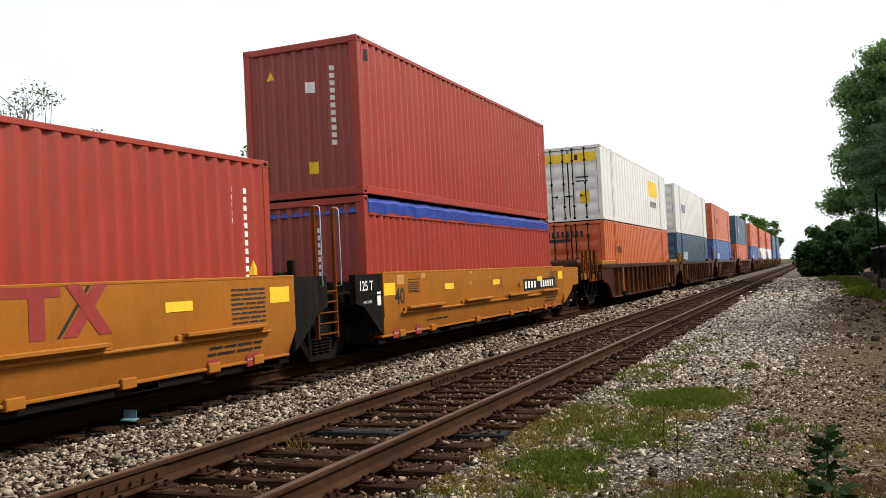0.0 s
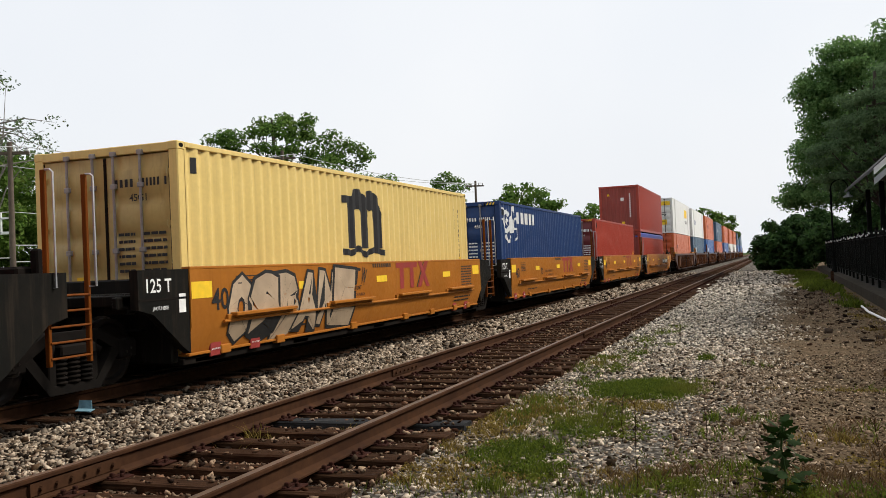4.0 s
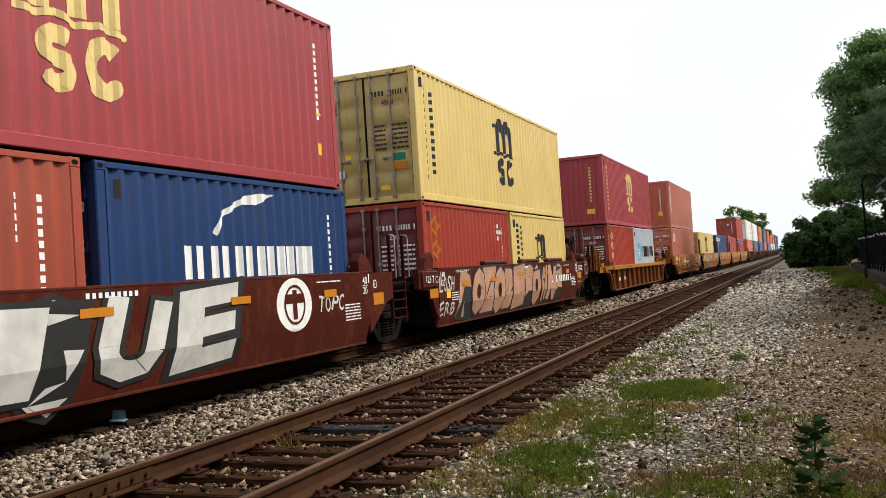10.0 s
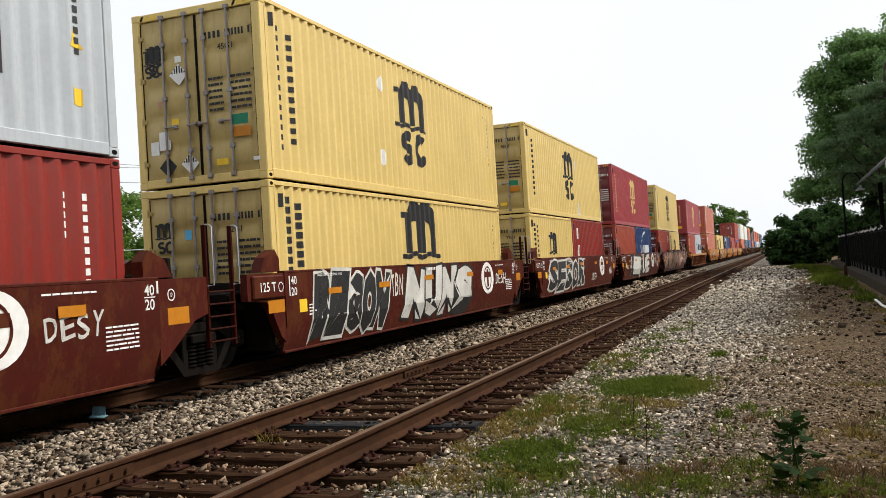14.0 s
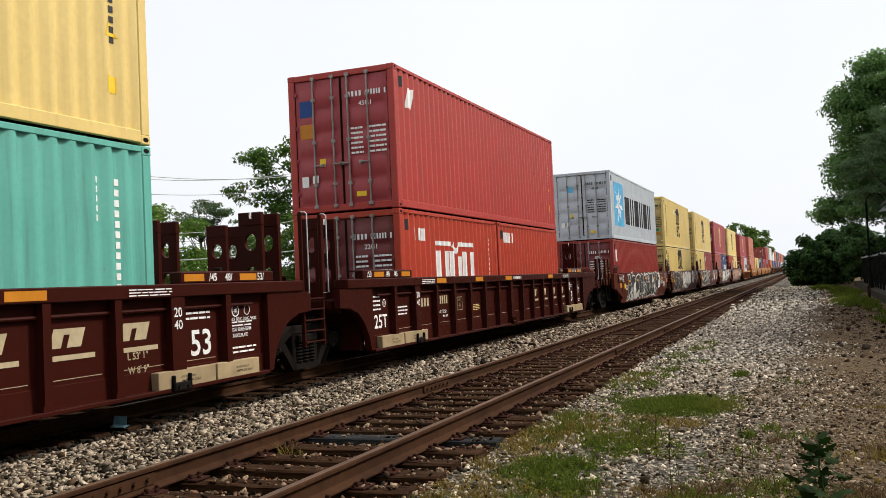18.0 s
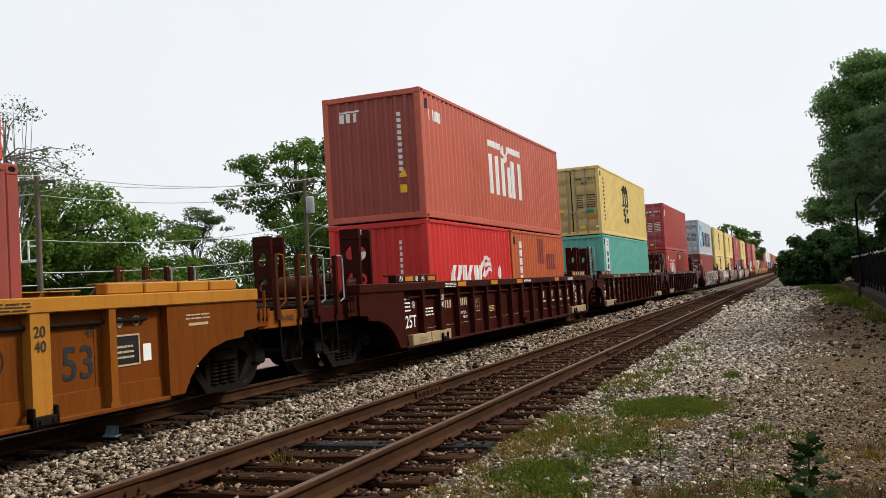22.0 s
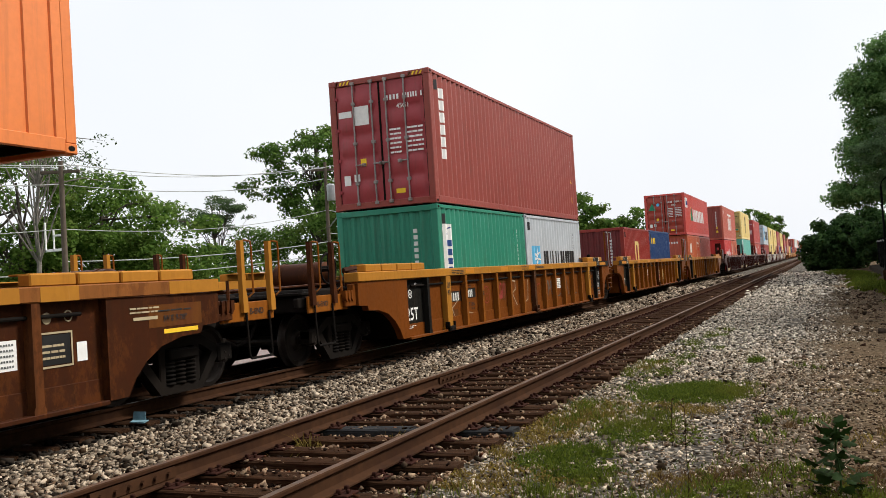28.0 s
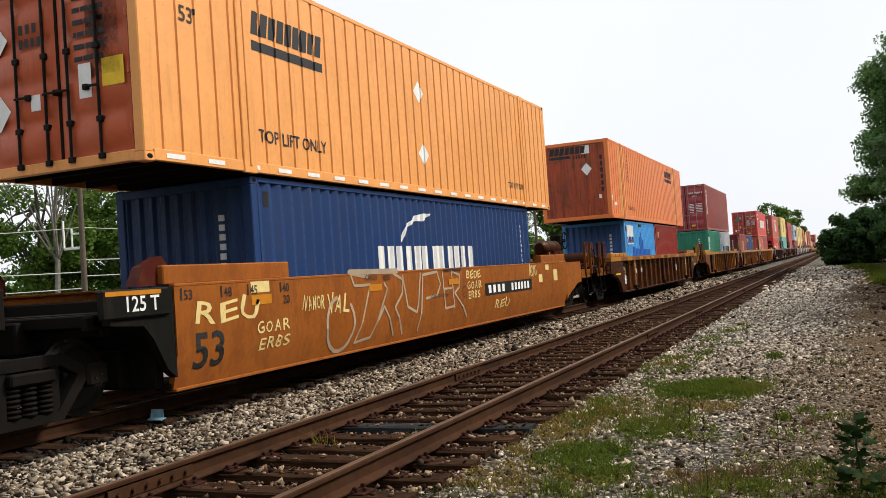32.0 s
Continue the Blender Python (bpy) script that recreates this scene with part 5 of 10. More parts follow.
                part("brake_beam", shared(("brake_beam",), lambda: Geo().box(-1.2, 1.2, -0.06, 0.06, 1.24, 1.32, 0.01).box(-0.5, -0.2, -0.2, 0.2, 1.1, 1.5, 0.03)), GRIME, car, at=(0, e * (hl + 1.3), 0))
            elif kind == "brown":
                part("air_reservoir", shared(("long_reservoir",), lambda: reservoir("y", 0.82, 0.22)), CAR_RUSTY, car, at=(0.6, e * (hl + 1.45), 1.84))
                part("reservoir_stand", shared(("reservoir_stand",), lambda: Geo().box(0.3, 0.9, -0.9, 0.9, 1.3, 1.38, 0.01).box(0.36, 0.42, -0.6, -0.5, 1.36, 1.7).box(0.78, 0.84, -0.6, -0.5, 1.36, 1.7).box(0.36, 0.42, 0.5, 0.6, 1.36, 1.7).box(0.78, 0.84, 0.5, 0.6, 1.36, 1.7)), body, car, at=(0, e * (hl + 1.45), 0))
                part("brake_stand", shared(("brake_stand",), lambda: Geo().box(-0.1, 0.1, -0.16, 0.16, 1.1, 2.2, 0.02).box(-0.16, 0.16, -0.2, 0.2, 1.75, 2.25, 0.05)), GRIME, car, at=(0.62, e * (hl + 2.45), 0))
                part("brake_wheel", shared(("brake_wheel",), hand_wheel), GRIME, car, at=(0.86, e * (hl + 2.5), 2.05))
            elif hl > 7:
                part("air_reservoir", shared(("air_reservoir",), reservoir), CAR_RUSTY, car, at=(0, e * (hl + 1.2), 1.42))
        elif e < 0:
            truck(car, truck_near)
            part("truck_rigging", shared(("truck_rigging",), lambda: Geo().box(-0.62, 0.62, -0.42, 0.42, 0.2, 0.6, 0.03).box(-0.95, 0.95, -1.75, -1.36, 0.22, 0.66, 0.03).box(-0.95, 0.95, 1.36, 1.75, 0.22, 0.66, 0.03)), GRIME, car, "grimy brake rigging", at=(0, truck_near, 0))
            part("connector_box", shared(("connector_box", kind), lambda: Geo().box(-0.5, 0.5, -0.25, 0.25, 1.0, zt + 0.1, 0.03).box(-0.62, -0.5, -0.05, 0.05, 0.9, zt + 0.3, 0.02).box(0.5, 0.62, -0.05, 0.05, 0.9, zt + 0.3, 0.02)), GRIME, car, at=(0, truck_near, 0))
    if body is CAR_DARK:
        for e in (-1, 1):
            for y in (0.55, 1.0):
                for s in (1, -1):
                    def stanchion():
                        g = Geo()
                        n = 12
                        for zc in (1.55, 2.05):
                            o, i = [], []
                            for k in range(n):
                                a = 2 * math.pi * (k + 0.5) / n
                                c, q = math.cos(a), math.sin(a)
                                m = 1 / max(abs(c), abs(q))
                                o.append((c * m * 0.2, zc + q * m * 0.25))
                                i.append((c * 0.11, zc + q * 0.13))
                            for y0, y1 in ((-0.035, 0.035),):
                                v = [(u, y0, w) for u, w in o] + [(u, y0, w) for u, w in i] + [(u, y1, w) for u, w in o] + [(u, y1, w) for u, w in i]
                                f = []
                                for k in range(n):
                                    j = (k + 1) % n
                                    f += [(k, j, n + j, n + k), (2 * n + k, 3 * n + k, 3 * n + j, 2 * n + j), (k, 2 * n + k, 2 * n + j, j), (n + k, n + j, 3 * n + j, 3 * n + k)]
                                g.add(v, f)
                        g.box(-0.2, 0.2, -0.035, 0.035, 1.0, 1.3).box(-0.2, 0.2, -0.05, 0.05, 2.3, 2.5, 0.01)
                        return g
                    part("stanchion", shared(("stanchion",), stanchion), CAR_DARK, car, "tall pierced steel stanchion", at=(s * 0.95, e * (hl + y), 0))
    # cones and guides at the well's ends
    if kind == "brown":
        for e in (-1, 1):
            for s in (1, -1):
                part("container_guide", shared(("container_guide", e, s), lambda: Geo().prism([(0, 0), (e * 0.55, 0), (e * 0.42, 0.22), (e * 0.12, 0.34), (0, 0.2)], "x", min(s * 1.25, s * 1.42), max(s * 1.25, s * 1.42))), CAR_BROWN, car, at=(0, e * (hl - 0.1), zt + 0.02))
    MOVERS.append((car, o, 0.0))
    return car


MOVERS = []
TRAIN_X = -8.61


# ---- the train, from its head to its tail ----
def stack(o, z, *spec, **kw):
    return container(*spec, o=o, z=z, **kw)


TIER2_HC, TIER2 = 3.165, 2.86

# the five-unit yellow car
CAR1 = [well_car("yellow-orange smooth-sided well car unit with black ends", "smooth", c, 6.2, CAR_YELLOW, ends, CAR_YELLOW, CAR_BLACK, truck_near=tn)
        for c, ends, tn in ((20.55, ("joint", "end"), -7.6), (5.2, ("joint", "joint"), -7.73), (-10.25, ("joint", "joint"), -7.75), (-25.65, ("joint", "joint"), -7.75), (-41.2, ("end", "joint"), None))]
# maroon and brick ends on red boxes: shade put in as darker paint
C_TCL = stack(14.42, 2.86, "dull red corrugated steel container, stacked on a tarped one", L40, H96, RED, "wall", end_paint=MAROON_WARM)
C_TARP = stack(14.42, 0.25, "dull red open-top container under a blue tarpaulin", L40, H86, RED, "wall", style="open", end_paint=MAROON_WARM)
C_TRL = stack(-0.80, 0.25, "dull red corrugated container with closed doors, in a well car", L40, H96, RED, "door", end_paint=MAROON_SHADED)
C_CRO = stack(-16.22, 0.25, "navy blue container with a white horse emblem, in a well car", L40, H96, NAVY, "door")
C_MSA = stack(-31.55, 0.25, "cream-yellow container with a black arched emblem, in a well car", L40, H96, YELLOW, "door", end_paint=YELLOW_SHADED)
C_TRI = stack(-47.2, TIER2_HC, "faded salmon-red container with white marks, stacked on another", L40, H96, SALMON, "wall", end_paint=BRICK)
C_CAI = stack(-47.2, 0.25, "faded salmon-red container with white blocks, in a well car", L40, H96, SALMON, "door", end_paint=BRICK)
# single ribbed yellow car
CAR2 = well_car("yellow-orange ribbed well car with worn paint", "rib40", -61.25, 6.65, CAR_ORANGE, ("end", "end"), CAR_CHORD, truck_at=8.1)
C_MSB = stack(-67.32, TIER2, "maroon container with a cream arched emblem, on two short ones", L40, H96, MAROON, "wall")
C_GOL = stack(-67.09, 0.25, "short red container with yellow marks, in a well car", L20, H86, RED, "door", end_paint=MAROON_SHADED)
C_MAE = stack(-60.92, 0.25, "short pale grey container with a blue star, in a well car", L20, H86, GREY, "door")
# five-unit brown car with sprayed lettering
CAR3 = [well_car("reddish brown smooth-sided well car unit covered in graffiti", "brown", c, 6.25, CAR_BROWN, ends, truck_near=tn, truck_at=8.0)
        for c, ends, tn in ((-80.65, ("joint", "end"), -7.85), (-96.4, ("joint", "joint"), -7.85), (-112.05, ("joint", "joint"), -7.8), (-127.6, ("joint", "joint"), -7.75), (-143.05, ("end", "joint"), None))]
C_MSC1 = stack(-86.75, TIER2, "cream-yellow container with a black arched emblem, on two short ones", L40, H96, YELLOW, "door", end_paint=YELLOW_SHADED)
C_GOL2 = stack(-86.75, 0.25, "short dark red container with yellow blocks, in a well car", L20, H86, RED, "door", end_paint=MAROON_SHADED)
C_MSY2 = stack(-80.50, 0.25, "short cream-yellow container with a black emblem, in a well car", L20, H86, YELLOW, "door", end_paint=YELLOW_SHADED)
C_MSC2 = stack(-102.55, TIER2, "maroon container with a cream arched emblem, on two short ones", L40, H96, MAROON, "door", end_paint=MAROON_SHADED)
C_RB20 = stack(-102.55, 0.25, "short rust-red container, in a well car", L20, H86, RED_RUST, "door", end_paint=MAROON_SHADED)
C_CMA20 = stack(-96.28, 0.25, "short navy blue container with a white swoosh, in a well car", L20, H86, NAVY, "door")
C_MSC3 = stack(-118.15, TIER2, "cream-yellow container with a black emblem, scuffed, on two short ones", L40, H96, YELLOW, "door", end_paint=YELLOW_SHADED)
C_MSY3 = stack(-118.15, 0.25, "short cream-yellow container with a black emblem, in a well car", L20, H86, YELLOW, "door", end_paint=YELLOW_SHADED)
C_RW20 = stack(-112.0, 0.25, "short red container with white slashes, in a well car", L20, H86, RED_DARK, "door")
C_MSC4 = stack(-133.60, TIER2, "cream-yellow container with a black arched emblem, on a like one", L40, H96, YELLOW, "door", end_paint=YELLOW_SHADED)
C_MSY4 = stack(-133.60, 0.25, "cream-yellow container with a black emblem, in a well car", L40, H86, YELLOW, "door", end_paint=YELLOW_SHADED)
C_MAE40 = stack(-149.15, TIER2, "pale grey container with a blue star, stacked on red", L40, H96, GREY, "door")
C_KRED = stack(-149.15, 0.25, "dull red container with dents, in a well car", L40, H86, RED_DARK, "door", end_paint=MAROON_SHADED)
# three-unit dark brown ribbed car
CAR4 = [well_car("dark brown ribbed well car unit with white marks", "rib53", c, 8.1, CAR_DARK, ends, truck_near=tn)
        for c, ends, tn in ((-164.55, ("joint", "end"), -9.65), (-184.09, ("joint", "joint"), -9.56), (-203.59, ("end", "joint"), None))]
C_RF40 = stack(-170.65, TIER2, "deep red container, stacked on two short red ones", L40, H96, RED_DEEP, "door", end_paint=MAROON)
C_HMM20 = stack(-170.65, 0.25, "short red container with a big white emblem, in a well car", L20, H86, RED_VIVID, "door", end_paint=MAROON_SHADED)
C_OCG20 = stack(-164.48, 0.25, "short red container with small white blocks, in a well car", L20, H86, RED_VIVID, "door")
C_MSC5 = stack(-190.15, TIER2_HC, "cream-yellow container with a black arched emblem, on a teal one", L40, H96, YELLOW, "door", end_paint=YELLOW_SHADED)
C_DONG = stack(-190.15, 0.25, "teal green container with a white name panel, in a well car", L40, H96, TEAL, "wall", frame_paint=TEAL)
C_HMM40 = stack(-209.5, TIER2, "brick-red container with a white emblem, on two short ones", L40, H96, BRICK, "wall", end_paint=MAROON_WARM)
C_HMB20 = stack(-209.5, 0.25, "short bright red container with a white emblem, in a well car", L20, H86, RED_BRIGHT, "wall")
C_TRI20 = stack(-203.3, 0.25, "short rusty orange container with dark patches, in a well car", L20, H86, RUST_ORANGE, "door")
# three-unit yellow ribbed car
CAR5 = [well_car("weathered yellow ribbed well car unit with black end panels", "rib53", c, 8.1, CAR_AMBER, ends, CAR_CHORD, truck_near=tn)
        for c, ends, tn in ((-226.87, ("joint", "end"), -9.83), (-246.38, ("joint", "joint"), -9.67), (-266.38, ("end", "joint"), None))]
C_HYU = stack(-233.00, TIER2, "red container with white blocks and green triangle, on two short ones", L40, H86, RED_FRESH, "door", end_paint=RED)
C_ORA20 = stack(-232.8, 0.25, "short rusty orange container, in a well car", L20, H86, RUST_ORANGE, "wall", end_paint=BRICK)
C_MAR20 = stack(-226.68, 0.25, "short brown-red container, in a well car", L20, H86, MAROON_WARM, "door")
C_RED20 = stack(-252.4, 0.25, "short dark red container with a cream emblem, in a well car", L20, H86, RED_DARK, "wall", end_paint=MAROON_SHADED)
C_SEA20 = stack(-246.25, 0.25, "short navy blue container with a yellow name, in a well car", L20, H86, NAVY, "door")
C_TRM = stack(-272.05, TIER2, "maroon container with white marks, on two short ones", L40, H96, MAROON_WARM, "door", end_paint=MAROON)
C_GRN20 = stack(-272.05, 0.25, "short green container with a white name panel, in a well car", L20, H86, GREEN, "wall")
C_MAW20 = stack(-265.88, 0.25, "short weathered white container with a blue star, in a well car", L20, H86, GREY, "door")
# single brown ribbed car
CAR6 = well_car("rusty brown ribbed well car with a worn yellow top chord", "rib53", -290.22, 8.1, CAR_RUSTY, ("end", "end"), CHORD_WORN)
C_SCH1 = stack(-298.3, TIER2, "long orange container with yellow lift posts, on two short ones", L53, H96, ORANGE_RED, "wall", style="dom", end_paint=ORANGE_SHADED_STAINED)
# darker blue end: shade below the long container put into the paint
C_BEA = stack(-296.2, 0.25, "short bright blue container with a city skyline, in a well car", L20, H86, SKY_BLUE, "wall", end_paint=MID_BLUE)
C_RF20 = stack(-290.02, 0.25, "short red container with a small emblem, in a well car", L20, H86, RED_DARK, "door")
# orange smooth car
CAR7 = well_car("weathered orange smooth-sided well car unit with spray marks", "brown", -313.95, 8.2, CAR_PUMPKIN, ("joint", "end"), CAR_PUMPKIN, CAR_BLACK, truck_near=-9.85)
C_SCH2 = stack(-322.20, TIER2, "long orange container with closed doors, stacked on a navy one", L53, H96, ORANGE, "door", style="dom", end_paint=ORANGE_SHADED)
C_CMA40 = stack(-320.05, 0.25, "navy blue container with a white swoosh, under a long one", L40, H86, NAVY, "wall")

# the head of the train, far down the line
HEAD = [(34.13, WHITE, ORANGE_OLD, 0), (53.9, WHITE, STEEL_BLUE, 0), (74.6, ORANGE_OLD, MID_BLUE, 0), (98.0, STEEL_BLUE, ORANGE_OLD, 1), (121.0, ORANGE_OLD, MID_BLUE, 1), (142.5, ORANGE_OLD, WHITE, 0),
        (164.0, ORANGE_OLD, WHITE, 0), (187.0, STEEL_BLUE, MID_BLUE, 1), (208.0, STEEL_BLUE, MID_BLUE, 1)]
HEAD_BOX = []
for i, (o, hi, lo, _) in enumerate(HEAD):
    well_car("rusty brown ribbed well car, far along the train", "rib53", o + 8.08, 8.1, CAR_RUSTY, ("end", "end") if i == 0 else ("joint", "joint"), CAR_RUSTY, truck_near=-9.8)
    names = {WHITE: "white", ORANGE_OLD: "orange", STEEL_BLUE: "dark blue", MID_BLUE: "blue"}
    a = stack(o, 3.165, f"long {names[hi]} container, stacked on a long {names[lo]} one", L53, H96, hi, "door", style="smooth" if hi is WHITE else "dom")
    b = stack(o, 0.25, f"long {names[lo]} container, in a well car", L53, H96, lo, "door", style="smooth" if lo is WHITE else "dom", end_paint=ORANGE_SHADED if lo is ORANGE_OLD else None)
    HEAD_BOX.append((a, b))


# ---- paint and lettering on the containers ----
def side_paint(C, polys, material, name="marking", label=""):
    """Paint on a container's near side; heights are above the rails."""
    top, prof, eprof, hl = C
    z = top.matrix_basis.translation.z
    return marking(name, [[(u, v - z) for u, v in p] for p in polys], material, top, "side", top["half"] - 0.008, prof, label)


def end_paint(C, polys, material, name="marking", door=True, label=""):
    """Paint on a container's -y end; heights are above its own floor."""
    top, prof, eprof, hl = C
    if door:
        return marking(name, polys, material, top, "end", -hl + 0.004, None, label)
    return marking(name, polys, material, top, "end", -(hl - 0.03), eprof, label)


def id_marks(C, material, H, door=True, seed=0):
    """The small number column and rows that every container carries, as plain bars."""
    top, prof, eprof, hl = C
    z = top.matrix_basis.translation.z
    side_paint(C, column(hl - 0.62, z + H - 1.75, 0.075, 1.35, 11), material)
    side_paint(C, column(hl - 0.95, z + H - 0.95, 0.06, 0.55, 5), material)
    side_paint(C, rect(-hl + 0.34, z + H - 0.42, 0.09, 0.22), DECAL_CHAR)
    if door:
        end_paint(C, bars(0.18, H - 0.58, 0.34, 0.11, 4) + bars(0.58, H - 0.58, 0.36, 0.11, 6) + bars(1.0, H - 0.58, 0.06, 0.11, 1), material)
        end_paint(C, word("45G1" if H > 2.7 else "22G1", 0.42, H - 0.78, 0.10), material)
        end_paint(C, lines(0.22, 1.15, 0.28, 0.6, 6, seed) + lines(0.62, 1.15, 0.4, 0.6, 6, seed + 1), material)
        end_paint(C, rect(-0.95, 0.55, 0.16, 0.22) + rect(-0.7, 0.62, 0.14, 0.16), DECAL_WHITE)
        end_paint(C, rect(-0.52, 0.95, 0.14, 0.16) + rect(0.3, 0.28, 0.22, 0.1), DECAL_YELLOW)
    else:
        end_paint(C, column(0.62, H - 1.95, 0.08, 1.5, 11), material, door=False)


def caution(C, material, H, u=None):
    top, prof, eprof, hl = C
    z = top.matrix_basis.translation.z
    u = hl - 0.7 if u is None else u
    side_paint(C, rect(u, z + 0.55, 0.17, 0.2), DECAL_YELLOW, label="yellow warning label")
    side_paint(C, [[(u - 0.02, z + H * 0.42), (u + 0.2, z + H * 0.42), (u + 0.06, z + H * 0.42 + 0.22)]], DECAL_YELLOW)


def tick(C, H):
    """Hazard stripes over the doors' corners."""
    for x in (-1.05, 0.72):
        end_paint(C, [p for i in range(4) for p in slab(x + i * 0.09, H - 0.115, 0.045, 0.075, 0.04)], DECAL_YELLOW)


def arched(C, ink, H):
    """Arched emblem with curls and two columns of blocks, as on the yellow and maroon containers."""
    top, prof, eprof, hl = C
    z = top.matrix_basis.translation.z
    k = H / H96
    side_paint(C, emblem_arches(-0.68, z + 1.46 * k, 1.4, 0.86 * k), ink, "emblem", "plain arched emblem")
    side_paint(C, emblem_curls(-0.58, z + 0.74 * k, 1.4, 0.66 * k), ink, "emblem", "plain curled emblem")
    side_paint(C, column(-hl + 0.50, z + 0.5, 0.11, 2.1 * k, 13, 0.45), ink)
    side_paint(C, column(-hl + 0.86, z + 0.62, 0.11, 1.9 * k, 11, 0.45), ink)


def arched_short(C, ink):
    side_paint(C, emblem_arches(-0.45, 1.5, 0.94, 0.68), ink, "emblem", "plain arched emblem")
    side_paint(C, column(-2.45, 1.35, 0.13, 1.25, 8, 0.42) + column(-2.1, 1.45, 0.11, 1.1, 7, 0.45), ink)


def starred(C, u0, u1, v0, v1, lu0, lu1, lv0, lv1, ink):
    """Light blue square with a white star, then a row of block letters' worth of bars."""
    side_paint(C, rect(u0, v0, u1 - u0, v1 - v0), DECAL_SKY, "emblem", "light blue square")
    top, prof, eprof, hl = C
    z = top.matrix_basis.translation.z
    marking("star", [[(a, b - z) for a, b in p] for p in star((u0 + u1) / 2, (v0 + v1) / 2, min(u1 - u0, v1 - v0) * 0.46)], DECAL_WHITE, top, "side", top["half"] - 0.008, prof, "white star", proud=0.007)
    blocks(C, lu0, lv0, lu1 - lu0, lv1 - lv0, 6, ink)


def blocks(C, u, v, w, h, n, ink, lean=0.0):
    """A name as n pairs of plain heavy bars."""
    step, out = w / n, []
    for i in range(n):
        x, b = u + i * step, step * 0.80
        out += slab(x, v, b * 0.42, h, lean) + slab(x + b * 0.56, v, b * 0.42, h, lean)
    side_paint(C, out, ink, "name_mark", "plain bars in place of a name")


def swoosh(C, u, v, w, h):
    pts = [(u, v), (u + w * 0.12, v + h * 0.45), (u + w * 0.4, v + h * 0.75), (u + w * 0.75, v + h * 0.88)]
    side_paint(C, stroke(pts, h * 0.13) + [[(u + w * 0.35, v + h * 0.7), (u + w * 0.7, v + h * 0.72), (u + w, v + h), (u + w * 0.75, v + h), (u + w * 0.45, v + h * 0.9)]], DECAL_WHITE, "swoosh", "white swoosh")


def roofed(C, u, v, w, h):
    """White emblem of three heavy blocks under a notched bar."""
    out = [[(u, v + h * 0.88), (u + w * 0.40, v + h * 0.88), (u + w * 0.40, v + h), (u, v + h)], [(u + w * 0.40, v + h * 0.86), (u + w * 0.52, v + h * 0.66), (u + w * 0.56, v + h * 0.74), (u + w * 0.44, v + h)],
           [(u + w * 0.52, v + h * 0.66), (u + w * 0.62, v + h * 0.88), (u + w * 0.60, v + h), (u + w * 0.50, v + h * 0.78)], rect(u + w * 0.6, v + h * 0.88, w * 0.4, h * 0.12)[0]]
    s = w * 0.10
    for k in (0.0, 0.2, 0.36, 0.55, 0.70, 0.90):
        out += rect(u + w * k, v, s, h * (0.74 if k not in (0.55,) else 0.6))
    side_paint(C, out, DECAL_WHITE, "emblem", "white block emblem")


# five-unit car
id_marks(C_TCL, DECAL_WHITE, H96, False)
end_paint(C_TCL, rect(0.1, 1.95, 0.2, 0.2), DECAL_WHITE, door=False)
end_paint(C_TCL, rect(0.12, 0.45, 0.2, 0.22) + [[(-0.75, 2.28), (-0.55, 2.28), (-0.65, 2.48)]], DECAL_YELLOW, door=False, label="yellow warning labels")
end_paint(C_TARP, column(0.2, 0.9, 0.08, 1.2, 9), DECAL_WHITE, door=False)
id_marks(C_TRL, DECAL_WHITE, H96)
caution(C_TRL, DECAL_YELLOW, H96, 5.55)
tick(C_TRL, H96)
end_paint(C_TRL, rect(-0.98, 1.55, 0.42, 0.5), DECAL_WHITE, label="white placard")
id_marks(C_CRO, DECAL_WHITE, H96, True, 4)
tick(C_CRO, H96)
horse = stroke(arc(-5.35, 2.55, 0.30, 40, 330, 12), 0.13) + stroke(arc(-5.30, 2.55, 0.12, 0, 250, 8), 0.06) + [[(-5.1, 2.2), (-4.6, 2.22), (-4.55, 2.6), (-4.85, 2.75), (-5.1, 2.6)]] + stroke([(-4.8, 2.6), (-4.72, 2.95), (-4.55, 2.98), (-4.45, 2.8)], 0.16) \
    + stroke([(-4.62, 2.55), (-4.3, 2.68), (-4.15, 2.5)], 0.07) + stroke([(-4.65, 2.35), (-4.25, 2.35), (-4.2, 2.1), (-4.35, 2.02)], 0.07) + stroke([(-5.5, 2.85), (-5.75, 2.95)], 0.06) + stroke([(-5.62, 2.6), (-5.85, 2.62)], 0.06) + stroke(arc(-5.2, 2.25, 0.3, 200, 330, 8), 0.1)
side_paint(C_CRO, horse, DECAL_WHITE, "emblem", "white winged-horse emblem")
blocks(C_CRO, -4.1, 2.52, 2.15, 0.36, 6, DECAL_WHITE)
id_marks(C_MSA, DECAL_CHAR, H96, True, 5)
caution(C_MSA, DECAL_YELLOW, H96)
side_paint(C_MSA, emblem_arches(-0.95, 1.55, 1.55, 1.15), DECAL_CHAR, "emblem", "plain arched emblem")
id_marks(C_TRI, DECAL_WHITE, H96, False)
side_paint(C_TRI, column(-5.62, 4.15, 0.28, 1.62, 6, 0.18), DECAL_WHITE, "name_mark")
end_paint(C_TRI, rect(0.5, 0.75, 0.26, 0.28), DECAL_YELLOW, door=False)
end_paint(C_TRI, rect(-0.1, 0.45, 0.22, 0.75) + rect(-0.75, 2.2, 0.3, 0.5), BRICK, door=False, label="darker worn patches")
id_marks(C_CAI, DECAL_WHITE, H96, True, 6)
tick(C_CAI, H96)
